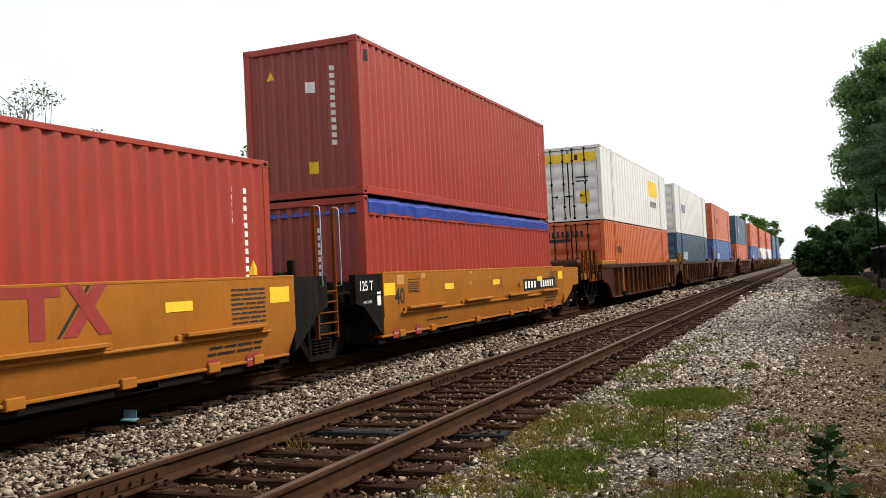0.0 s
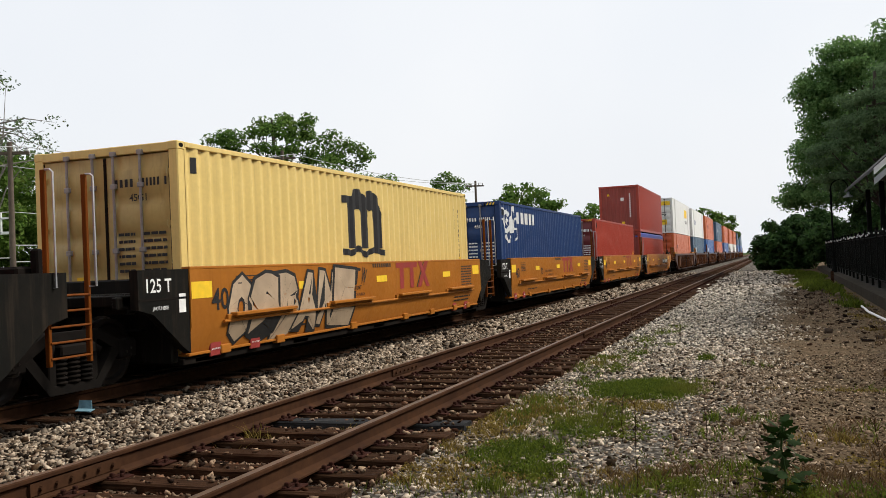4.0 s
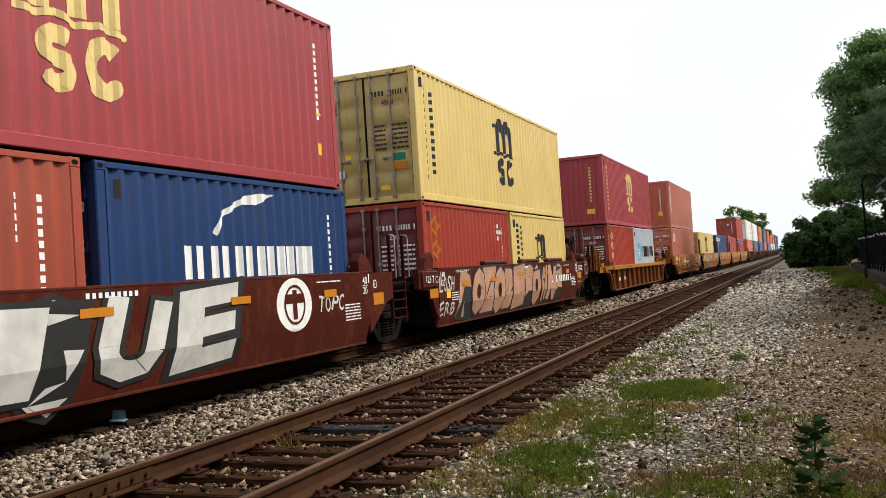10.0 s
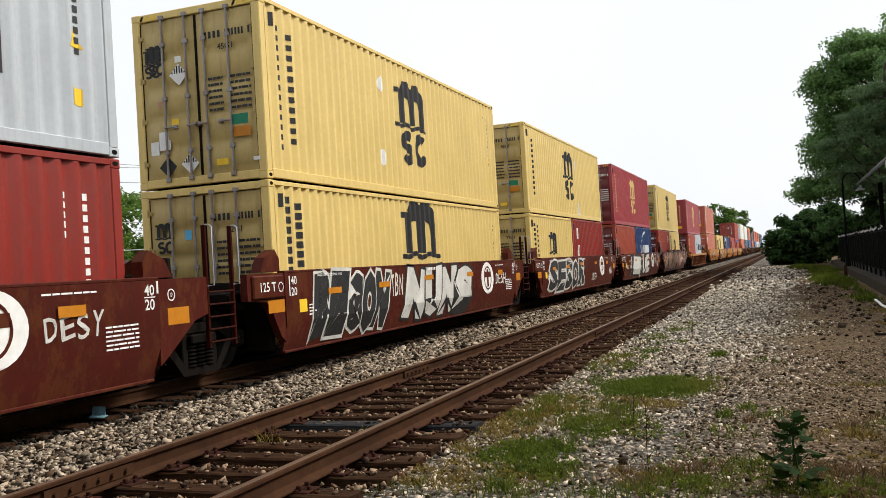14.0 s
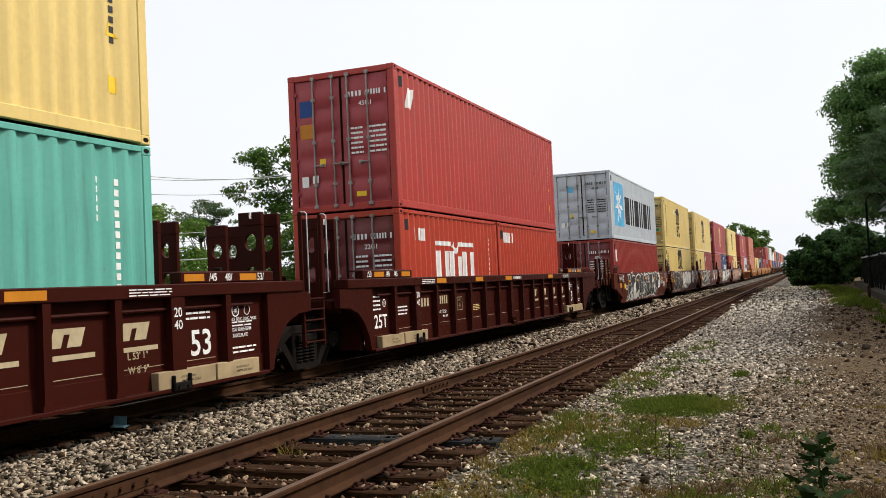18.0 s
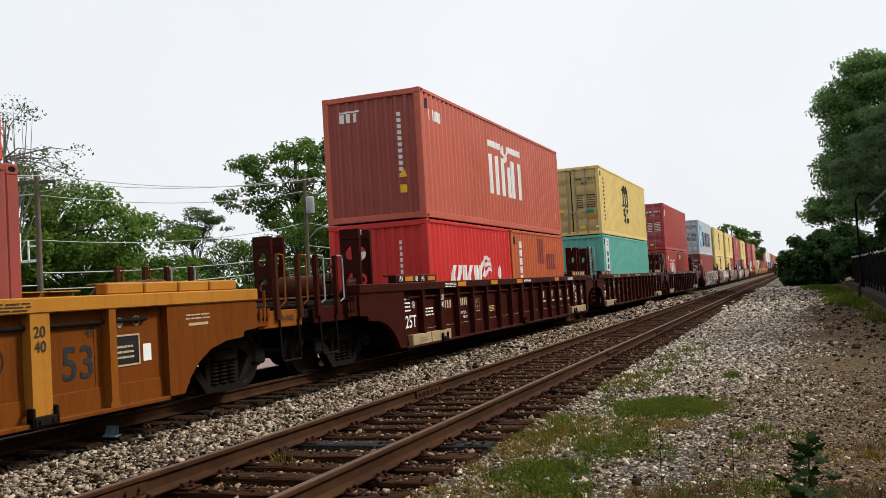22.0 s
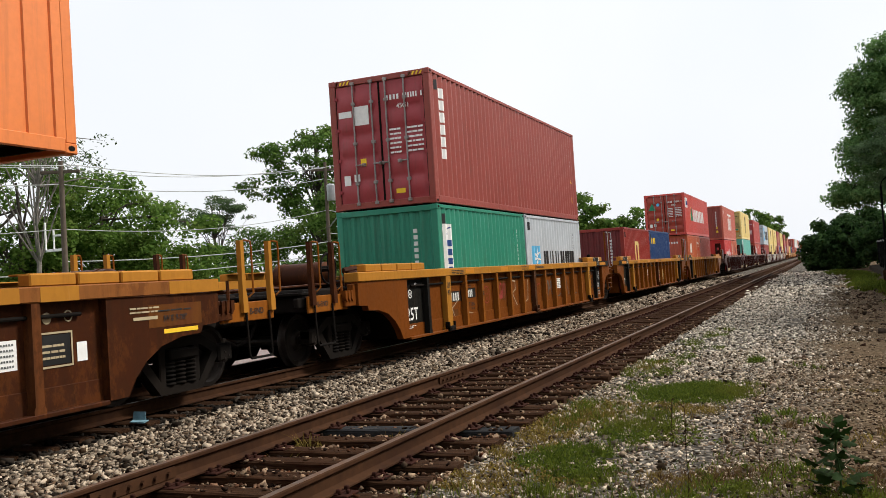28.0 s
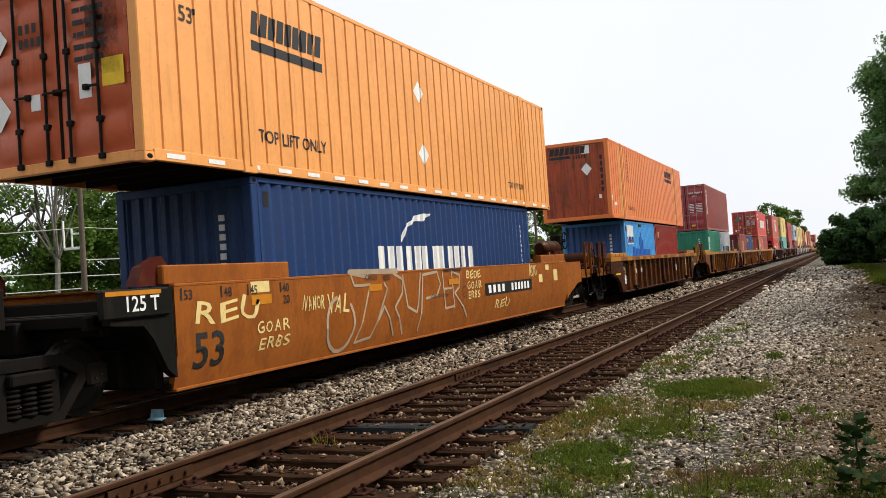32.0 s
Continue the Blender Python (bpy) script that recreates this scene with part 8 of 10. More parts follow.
car_paint(car, scrawl(-2.92, 0.68, 0.72, 0.36, 81, 5, 0.035) + stroke([(-2.94, 0.72), (-2.5, 0.7)], 0.09) + stroke([(0.12, 0.62), (0.2, 1.02), (0.42, 0.98)], 0.03) + stroke([(0.1, 0.82), (0.44, 0.86)], 0.03) + stroke([(0.46, 0.9), (0.74, 0.92)], 0.025), DECAL_RED, "graffiti", x=1.44, label="red sprayed scrawl")
car_paint(car, stroke([(-1.72, 0.4), (-1.75, 1.08), (-1.45, 1.05), (-1.42, 0.85), (-1.7, 0.76), (-1.35, 0.44)], 0.035) + stroke([(-0.9, 1.08), (-0.88, 0.6), (-0.7, 0.48), (-0.42, 0.55), (-0.34, 1.05)], 0.035)
          + stroke([(-6.0, 0.95), (-5.6, 0.42), (-5.75, 0.6), (-5.3, 0.8)], 0.022) + stroke([(-4.92, 0.5), (-4.8, 0.18), (-4.45, 0.42), (-4.92, 0.5)], 0.022), DECAL_TAN, "graffiti", x=1.44, label="pale sprayed letters")
car_paint(car, stroke([(1.2, 0.55), (1.25, 1.05), (1.55, 0.95), (1.25, 0.75)], 0.035) + stroke([(1.55, 0.55), (1.6, 0.95), (1.72, 0.7), (1.85, 0.98), (1.9, 0.6)], 0.03) + stroke(arc(2.62, 0.82, 0.32, 60, 310, 10, 1.2), 0.035) + stroke([(4.3, 1.05), (4.35, 0.5), (4.75, 0.5)], 0.03) + stroke([(3.3, 0.5), (3.5, 1.05), (3.75, 0.5)], 0.03), DECAL_GREYG, "graffiti", x=1.44, label="grey sprayed letters")
car = CAR6
chord_marks(car, 1.45, DECAL_BLACK)
car_paint(car, bars(-5.95, 0.78, 0.62, 0.17, 4) + bars(-4.98, 0.82, 0.7, 0.16, 6), DECAL_WHITE, x=1.44)
car_paint(car, rect(3.2, 0.66, 0.3, 0.3) + rect(3.65, 0.66, 0.3, 0.3) + slab(4.25, 0.66, 0.16, 0.3, 0.2), DECAL_WHITE, "company_mark", x=1.44)
car_paint(car, rect(-7.5, 0.46, 0.2, 0.3), DECAL_WHITE, x=1.44)
test_panel(car, 6.42, 0.66)
car_paint(car, rect(8.75, 0.92, 0.95, 0.26), PATCH_AMBER, "paint_patch", x=1.54)
car_paint(car, word("IW 8' 9-7/8\"", 9.0, 0.98, 0.075, 0.85) + lines(8.9, 1.1, 0.6, 0.04, 1, 2), DECAL_BLACK, x=1.54, proud=0.008)
car_paint(car, rect(9.0, 0.84, 0.62, 0.05) + rect(-9.3, 0.82, 0.7, 0.05), DECAL_YELLOW, x=1.54)
rib_figures(car, DECAL_CREAM)
car_paint(car, word("45", -6.8, 0.95, 0.1) + word("48", -7.55, 0.95, 0.1), DECAL_CREAM, x=1.44)
car_paint(car, scrawl(-7.9, 0.6, 0.6, 0.5, 90, 3, 0.02), DECAL_TAN, "graffiti", x=1.44)
for u0, u1 in ((-3.9, -3.2), (-0.62, 0.0), (1.1, 1.62), (3.2, 3.75), (6.45, 6.95), (7.2, 7.7), (9.1, 10.03), (-10.03, -8.5), (-7.4, -6.6)):
    part("paint_patch", Geo().box(1.569, 1.573, u0, u1, 1.295, 1.445), CAR_CHORD, car, "yellow paint left on the chord")
for u0, u1 in ((1.12, 1.95), (5.2, 5.95)):
    part("paint_patch", Geo().box(1.441, 1.444, u0, u1, 0.48, 1.2), PATCH_AMBER, car, "amber-faded side panel")
plate_notice(car, -2.6, 0.79, 0.17, DECAL_BLACK, DECAL_AMBER)
car_paint(car, word("NWF13", 1.3, 0.76, 0.13) + word("53", 5.38, 0.7, 0.34), DECAL_CHAR, x=1.44, proud=0.008)
car_paint(car, rect(5.4, 0.36, 0.42, 0.08), DECAL_ORANGE, x=1.44)
# end boards between the corner posts
for car, u in ((CAR6, 11.03), (CAR6, -11.03), (CAR5[0], 11.03), (CAR5[2], -11.03)):
    car_paint(car, word("B-END", u - 0.16, 0.95, 0.08), DECAL_BLACK, x=1.44)
car_paint(CAR7, word("A-END", 10.9, 0.95, 0.08), DECAL_BLACK, x=1.44)
# notices on the end panels
for car in (CAR6, CAR5[0]):
    car_paint(car, rect(7.25, 0.66, 0.42, 0.3), BOARD, "notice", x=1.44, proud=0.006, label="black notice in a white frame")
    car_paint(car, rect(7.22, 0.63, 0.48, 0.02) + rect(7.22, 0.97, 0.48, 0.02) + rect(7.22, 0.63, 0.02, 0.36) + rect(7.68, 0.63, 0.02, 0.36) + lines(7.3, 0.72, 0.3, 0.18, 3, 4), DECAL_BUFF, x=1.44, proud=0.01)
    car_paint(car, rect(7.76, 0.66, 0.14, 0.2), DECAL_WHITE, "notice", x=1.44, proud=0.006)
    car_paint(car, disc(7.38, 1.13, 0.06) + ring(7.66, 1.14, 0.06, 0.045), DECAL_BUFF, x=1.44, proud=0.006)
    car_paint(car, lines(8.45, 1.1, 0.5, 0.09, 2, 7) + rect(8.5, 1.02, 0.4, 0.035), DECAL_BUFF, x=1.54)
car = CAR7
k7 = BROWN_KNEE
car_paint(car, word("53", -7.9, 0.36, 0.44, 1.05), DECAL_BLACK, knee=k7)
part("end_box", Geo().box(1.5, 1.585, -9.35, -8.3, 1.05, 1.37, 0.02), CAR_BLACK, car)
car_paint(car, word("125 T", -9.0, 1.12, 0.17), DECAL_WHITE, x=1.585)
car_paint(car, rect(-9.3, 1.3, 0.85, 0.05), DECAL_ORANGE, x=1.585)
for s, u in (("53", -8.1), ("48", -7.35), ("45", -6.8), ("40", -6.05), ("20", -6.05)):
    car_paint(car, word(s, u + 0.06, 1.2 if s != "20" else 1.04, 0.12) + rect(u, 1.2, 0.03, 0.14), DECAL_BLACK)
car_paint(car, rect(-6.72, 1.06, 0.46, 0.13), DECAL_ORANGE)
car_paint(car, rect(-6.72, 1.22, 0.42, 0.16) + rect(5.6, 0.9, 0.3, 0.2) + rect(6.9, 0.9, 0.35, 0.3) + rect(6.2, 1.2, 0.3, 0.14), DECAL_CREAM)
car_paint(car, rect(1.75, 0.75, 3.25, 0.27), BOARD, "number_board", label="black number board")
car_paint(car, bars(1.95, 0.8, 1.15, 0.17, 4) + bars(3.45, 0.8, 1.4, 0.17, 6), DECAL_WHITE, proud=0.008)
car_paint(car, stroke([(-3.5, 1.34), (-4.12, 1.42), (-2.45, 1.40)], 0.09) + stroke([(-4.1, 1.42), (-3.98, 1.2), (-3.45, 1.2), (-3.96, 0.3), (-3.45, 0.34), (-3.3, 0.55), (-2.85, 1.1), (-2.95, 1.2)], 0.045)
          + stroke([(-3.3, 0.55), (-3.0, 0.82), (-2.6, 0.3)], 0.045) + stroke([(-2.6, 1.36), (-2.25, 1.25), (-2.3, 1.0), (-2.6, 0.78), (-2.25, 0.3)], 0.05) + stroke([(-2.24, 1.32), (-2.1, 0.75), (-1.76, 0.64), (-1.65, 0.8), (-1.5, 1.32)], 0.05)
          + stroke([(-1.62, 0.28), (-1.4, 1.3), (-0.75, 1.34), (-0.62, 1.1), (-0.8, 0.9), (-1.3, 0.86)], 0.05) + stroke([(-0.5, 1.33), (-0.45, 0.62), (0.0, 0.64)], 0.045) + stroke([(-0.48, 1.0), (-0.1, 1.0)], 0.04)
          + stroke([(0.0, 0.6), (-0.05, 1.33), (0.35, 1.25), (0.3, 1.0), (0.05, 0.9), (0.74, 0.38)], 0.045) + stroke(arc(-4.45, 0.64, 0.42, 100, 400, 14, 1.0), 0.06), DECAL_TAN, "graffiti", k7, label="broad pale sprayed outline letters")
car_paint(car, scrawl(-5.5, 0.88, 0.6, 0.26, 91, 5, 0.035) + scrawl(-4.85, 0.78, 0.72, 0.36, 95, 3, 0.035) + scrawl(0.7, 1.14, 0.85, 0.2, 92, 4, 0.03) + scrawl(0.72, 0.92, 0.85, 0.2, 93, 4, 0.03) + scrawl(0.75, 0.72, 0.7, 0.2, 94, 4, 0.03)
          + scrawl(2.35, 0.42, 0.95, 0.24, 98, 4, 0.03) + scrawl(4.85, 1.08, 0.6, 0.28, 97, 4, 0.03) + scrawl(-6.65, 0.66, 0.8, 0.2, 93, 4, 0.03) + scrawl(-6.6, 0.44, 0.75, 0.2, 94, 4, 0.03) + scrawl(-7.85, 0.86, 1.3, 0.34, 98, 3, 0.04), DECAL_CREAM, "graffiti", k7, label="pale sprayed scrawl")
car_paint(car, word("GWG33", -3.62, 1.27, 0.085) + bars(-0.44, 1.33, 0.9, 0.055, 9) + word("LD LMT 117,100 PER UNIT", -1.1, 0.84, 0.075, 0.85) + ring(0.57, 0.9, 0.12, 0.105) + word("H", 0.55, 0.84, 0.06) + lines(-3.0, 1.26, 0.3, 0.1, 3, 2), DECAL_CHAR, proud=0.012)
car_paint(car, rect(-3.5, 1.09, 0.45, 0.11) + rect(-0.22, 1.07, 0.5, 0.11), DECAL_ORANGE, proud=0.010)
part("raised_guide", Geo().box(1.36, 1.50, -1.3, 1.3, 1.39, 1.62, 0.015), CAR_PUMPKIN, car, at=(0, -7.0, 0))
part("raised_guide", Geo().box(1.36, 1.50, -1.1, 1.1, 1.39, 1.6, 0.015), CAR_PUMPKIN, car, at=(0, 7.2, 0))
car = CAR2
car_paint(car, rect(-5.6, 0.44, 0.88, 0.2) + rect(-4.56, 0.44, 1.05, 0.2), BOARD, "number_board", x=1.44)
car_paint(car, bars(-5.4, 0.46, 0.55, 0.15, 3) + bars(-4.42, 0.46, 0.8, 0.15, 6), DECAL_WHITE, x=1.44, proud=0.008)
car_paint(car, word("40", -0.8, 0.5, 0.28), DECAL_BLACK, x=1.44)
car_paint(car, word("75,000 LBS. MAX. GROSS WT. FOR 20 FT. CONTAINERS", -4.12, 1.0, 0.055, 0.85), DECAL_BLACK, x=1.57)
car_paint(car, ring(5.9, 1.02, 0.085, 0.07) + word("110", 5.83, 0.985, 0.06), DECAL_BLACK, x=1.57)
car_paint(car, lines(5.34, 0.4, 0.5, 0.22, 4, 9) + word("L-61-5", 6.02, 0.495, 0.075) + word("NWF10F", 5.99, 0.37, 0.1), DECAL_CHAR, x=1.44)
car_paint(car, rect(1.83, 0.52, 0.3, 0.06) + rect(1.95, 0.47, 0.08, 0.3) + slab(2.25, 0.47, 0.08, 0.3, 0.25) + slab(2.5, 0.47, 0.08, 0.3, -0.25), DECAL_RED, x=1.44, label="faded red bars")


# ---- ground and tracks ----
NEAR_X = -4.048                     # centre of the empty track
RAIL_HALF = 0.7525
TIE_TOP = -0.185
np_rng = np.random.default_rng(7)


def ground_z(x, y):
    """Height of the ground sheet; 0 is the top of the rails."""
    pts = [(-400, -0.4), (-14, -0.34), (-11.3, -0.33), (-10.6, -0.3), (-9.6, -0.235), (-7.4, -0.235), (-6.9, -0.20), (-5.9, -0.19), (-5.4, -0.23), (-5.0, -0.27), (-3.1, -0.27), (-2.7, -0.255), (-2.0, -0.29), (-1.0, -0.305), (2.3, -0.31), (3.2, -0.33), (400, -0.4)]
    z = np.interp(x, [p[0] for p in pts], [p[1] for p in pts])
    # the edge of an old packed slab that crosses the gravel
    z = z + 0.05 * np.clip((10.96 - y) / 0.06, 0, 1) * np.clip((x + 0.9) / 0.3, 0, 1) * (np.asarray(x) < 3)
    return z + 0.012 * np.sin(x * 2.3 + y * 1.1) * np.cos(y * 0.83) * (np.abs(x + 1) < 3)


def ground_material():
    m, nt, b = nodes_of("gravel_and_dirt")
    geo = nt.nodes.new("ShaderNodeNewGeometry").outputs["Position"]
    sep = nt.nodes.new("ShaderNodeSeparateXYZ")
    nt.links.new(geo, sep.inputs[0])
    vec = where(nt, world_space=True)
    n1, n2, n3 = noise_tex(nt, vec, 0.55, 4), noise_tex(nt, vec, 9.0, 6, 0.7), noise_tex(nt, vec, 2.2, 5, 0.65)
    vor = nt.nodes.new("ShaderNodeTexVoronoi")
    vor.inputs["Scale"].default_value = 17.0
    nt.links.new(vec, vor.inputs["Vector"])
    grey = nt.nodes.new("ShaderNodeRGBToBW")
    nt.links.new(vor.outputs["Color"], grey.inputs[0])
    stone = blend(nt, grey.outputs[0], (0.03, 0.026, 0.021), (0.36, 0.325, 0.275))
    stone = blend(nt, ramp(nt, vor.outputs["Distance"], 0.25, 0.6, 0, 0.85), stone, (0.03, 0.026, 0.021))
    dirt = blend(nt, ramp(nt, n2, 0.3, 0.7), (0.046, 0.032, 0.018), (0.15, 0.103, 0.062))
    dirt = blend(nt, ramp(nt, n3, 0.5, 0.7, 0, 0.6), dirt, (0.075, 0.066, 0.038))
    grass = blend(nt, ramp(nt, n2, 0.3, 0.7), (0.03, 0.05, 0.012), (0.07, 0.10, 0.03))
    # wobbling border between stone, dirt and grass across the line
    wob = nt.nodes.new("ShaderNodeMath")
    wob.operation = "MULTIPLY_ADD"
    wob.inputs[1].default_value, wob.inputs[2].default_value = 1.4, -0.7
    nt.links.new(n1, wob.inputs[0])
    xs = nt.nodes.new("ShaderNodeMath")
    nt.links.new(sep.outputs[0], xs.inputs[0])
    nt.links.new(wob.outputs[0], xs.inputs[1])
    far = nt.nodes.new("ShaderNodeMath")
    far.operation = "MULTIPLY_ADD"
    far.inputs[1].default_value, far.inputs[2].default_value = -0.02, 0.2
    nt.links.new(sep.outputs[1], far.inputs[0])
    x2 = nt.nodes.new("ShaderNodeMath")
    nt.links.new(xs.outputs[0], x2.inputs[0])
    nt.links.new(far.outputs[0], x2.inputs[1])
    c = blend(nt, ramp(nt, x2.outputs[0], -0.9, 0.1), stone, dirt)
    c = blend(nt, ramp(nt, xs.outputs[0], -9.8, -10.6), c, dirt)
    c = blend(nt, ramp(nt, xs.outputs[0], -14.5, -16.0), c, grass)
    c = blend(nt, ramp(nt, xs.outputs[0], 9.0, 12.0), c, grass)
    nt.links.new(c, b.inputs["Base Color"])
    b.inputs["Roughness"].default_value = 0.95
    b.inputs["Specular IOR Level"].default_value = 0.05
    hgt = nt.nodes.new("ShaderNodeMath")
    nt.links.new(vor.outputs["Distance"], hgt.inputs[0])
    hgt.operation = "MULTIPLY"
    hgt.inputs[1].default_value = -1.0
    bumped(nt, b, hgt.outputs[0], 0.9, 0.04)
    return m


def build_ground():
    xs = sorted(set([-2500, -900, -300, -120, -60, -40, -25, -18, -14, -12.5, -11.3, -10.6, -10, -9.6, -8.6, -7.4, -6.9, -6.4, -5.9, -5.4, -5.0, -4.5, -3.6, -3.1, -2.7] + [-2.4 + 0.3 * i for i in range(16)] + [2.4, 3.2, 5, 9, 15, 30, 80, 300, 900, 2500]))
    ys = sorted(set([-2500, -600, -100, -30, -10, 0, 3, 10.9, 10.96, 11.0] + [4 + 0.4 * i for i in range(60)] + [28 + 2 * i for i in range(20)] + [70, 80, 95, 120, 160, 220, 320, 500, 900, 1700, 4000]))
    X, Y = np.meshgrid(xs, ys, indexing="ij")
    Z = ground_z(X, Y)
    v = np.stack([X, Y, Z], -1).reshape(-1, 3)
    n = len(ys)
    f = [(i * n + j, (i + 1) * n + j, (i + 1) * n + j + 1, i * n + j + 1) for i in range(len(xs) - 1) for j in range(n - 1)]
    tagged(part("ground", raw_mesh("ground", v, f, True), ground_material()), "gravel, dirt and sparse grass beside the tracks", "ground", kind="structure")


build_ground()


def stone_material(name, dark, light, warm, full=0.88):
    m, nt, b = nodes_of(name)
    isl = nt.nodes.new("ShaderNodeNewGeometry").outputs["Random Per Island"]
    vec = where(nt, world_space=True)
    n = noise_tex(nt, vec, 40.0, 4)
    c = blend(nt, ramp(nt, isl, 0.2, full), dark, light)
    hop = nt.nodes.new("ShaderNodeMath")
    hop.operation = "MULTIPLY"
    hop.inputs[1].default_value = 7.31
    nt.links.new(isl, hop.inputs[0])
    fr = nt.nodes.new("ShaderNodeMath")
    fr.operation = "FRACT"
    nt.links.new(hop.outputs[0], fr.inputs[0])
    c = blend(nt, ramp(nt, fr.outputs[0], 0.55, 0.95, 0, 0.7), c, warm)
    c = blend(nt, ramp(nt, n, 0.35, 0.75, 0, 0.4), c, scaled(dark, 0.8))
    nt.links.new(c, b.inputs["Base Color"])
    b.inputs["Roughness"].default_value = 0.95
    b.inputs["Specular IOR Level"].default_value = 0.05
    return m


STONE = stone_material("crushed_stone", (0.014, 0.010, 0.007), (0.54, 0.44, 0.33), (0.13, 0.08, 0.045))
STONE_NEAR = stone_material("dusty_crushed_stone", (0.028, 0.020, 0.012), (0.70, 0.59, 0.455), (0.16, 0.10, 0.055), 0.85)
STONE_TRACK = stone_material("rust_dusted_stone", (0.016, 0.009, 0.006), (0.35, 0.245, 0.16), (0.13, 0.05, 0.024))
STONE_PALE = stone_material("clean_pale_stone", (0.036, 0.030, 0.023), (0.80, 0.72, 0.60), (0.28, 0.22, 0.155), 0.65)
# Near-black tones put the train's shade into the stone colour.
STONE_SHADED = stone_material("shade_black_stone", (0.006, 0.005, 0.004), (0.05, 0.04, 0.032), (0.03, 0.02, 0.013))
STONE_RUSTY = stone_material("rust_stained_stone", (0.010, 0.006, 0.004), (0.15, 0.11, 0.078), (0.055, 0.026, 0.014))
STONE_GRIT = stone_material("dusty_grit", (0.034, 0.023, 0.014), (0.40, 0.30, 0.205), (0.14, 0.088, 0.05))


CHIP_V = np.array([(x, y, z) for x in (-0.85, 0.85) for y in (-0.85, 0.85) for z in (-0.85, 0.85)])
CHIP_F = np.array([(0, 1, 3), (0, 3, 2), (4, 6, 7), (4, 7, 5), (0, 4, 5), (0, 5, 1), (2, 3, 7), (2, 7, 6), (0, 2, 6), (0, 6, 4), (1, 5, 7), (1, 7, 3)])


def stones(name, label, x0, x1, y0, y1, per_m2, size, material, z_off=0.0, keep=None):
    n = int((x1 - x0) * (y1 - y0) * per_m2)
    x, y = np_rng.uniform(x0, x1, n), np_rng.uniform(y0, y1, n)
    if keep is not None:
        k = keep(x, y)
        x, y = x[k], y[k]
        n = len(x)
    r = size * 0.5 * np_rng.lognormal(0, 0.3, n)
    s = np_rng.uniform(0.5, 1.45, (n, 1, 3)) * r[:, None, None]
    s[:, :, 2] *= 0.66
    v = CHIP_V[None] * np_rng.uniform(0.25, 1.25, (n, 8, 3)) * s
    a, t = np_rng.uniform(0, 6.283, n), np_rng.uniform(-0.75, 0.75, n)
    ct, st = np.cos(t)[:, None], np.sin(t)[:, None]
    vy, vz = v[..., 1] * ct - v[..., 2] * st, v[..., 1] * st + v[..., 2] * ct
    ca, sa = np.cos(a)[:, None], np.sin(a)[:, None]
    vx, vy = v[..., 0] * ca - vy * sa, v[..., 0] * sa + vy * ca
    z = ground_z(x, y) + z_off + r * np_rng.uniform(-0.25, 0.75, n)
    v = np.stack([vx + x[:, None], vy + y[:, None], vz + z[:, None]], -1).reshape(-1, 3)
    f = (CHIP_F[None] + (np.arange(n) * 8)[:, None, None]).reshape(-1, 3)
    return tagged(part(name, raw_mesh(name, v, f), material), label, "stones", kind="stuff")


def rail_profile():
    w = [(-0.070, -0.17), (0.070, -0.17), (0.070, -0.158), (0.020, -0.142), (0.010, -0.13), (0.009, -0.052), (0.018, -0.042), (0.036, -0.034), (0.0365, -0.012), (0.030, -0.003), (0.016, -0.0005)]
    return w + [(-x, z) for x, z in reversed(w[2:])]


def rail(x, label, head):
    r = tagged(part("rail", Geo().prism(rail_profile(), "y", -40, 1500), RAIL_RUST, at=(x, 0, 0)), label, "rail", kind="structure")
    part("rail_head", Geo().prism([(-0.029, -0.0022), (-0.016, 0.0012), (0.016, 0.0012), (0.029, -0.0022)], "y", -40, 1500), head, r, "worn running surface")
    return r


NEAR_RAILS = [rail(NEAR_X - RAIL_HALF, "rusty brown steel rail on wooden ties", RAIL_HEAD), rail(NEAR_X + RAIL_HALF, "rusty brown steel rail on wooden ties", RAIL_HEAD)]
for side in (-1, 1):
    rail(TRAIN_X + side * RAIL_HALF, "dark rail with a polished head, under the train", RAIL_BRIGHT)


def tie_mesh(seed):
    rng = random.Random(seed)
    g = Geo()
    ys, n = [-0.115, 0.115], 9
    top, bot = [], []
    v, f = [], []
    for i in range(n):
        x = -1.295 + 2.59 * i / (n - 1)
        j = [rng.uniform(-0.008, 0.008) for _ in range(6)]
        v += [(x, -0.115 + j[0], -0.16), (x, -0.113 + j[1], -0.012 + j[4] * 0.5), (x, -0.095 + j[1], j[4]), (x, 0.0 + j[2], -0.004 + j[5]), (x, 0.095 + j[3], j[5] * 0.7), (x, 0.113 + j[3], -0.012), (x, 0.115 + j[0], -0.16)]
    for i in range(n - 1):
        for k in range(6):
            a = i * 7 + k
            f.append((a, a + 1, a + 8, a + 7))
    f += [tuple(range(7)), tuple(range((n - 1) * 7 + 6, (n - 1) * 7 - 1, -1))]
    return g.add(v, f)


def tie_plate():
    g = Geo()
    g.box(-0.18, 0.18, -0.095, 0.095, -0.004, 0.012, 0.004)
    for s in (-1, 1):
        g.box(s * 0.085 - 0.014, s * 0.085 + 0.014, -0.09, 0.09, 0.01, 0.024, 0.004)
        for k in (-0.055, 0.06):
            g.box(s * 0.095 - 0.018, s * 0.095 + 0.018, k - 0.014, k + 0.014, 0.012, 0.05, 0.006)
        g.box(s * 0.145 - 0.012, s * 0.145 + 0.012, -0.02, 0.01, 0.01, 0.038, 0.005)
    return g


TIE_STEP = 0.5
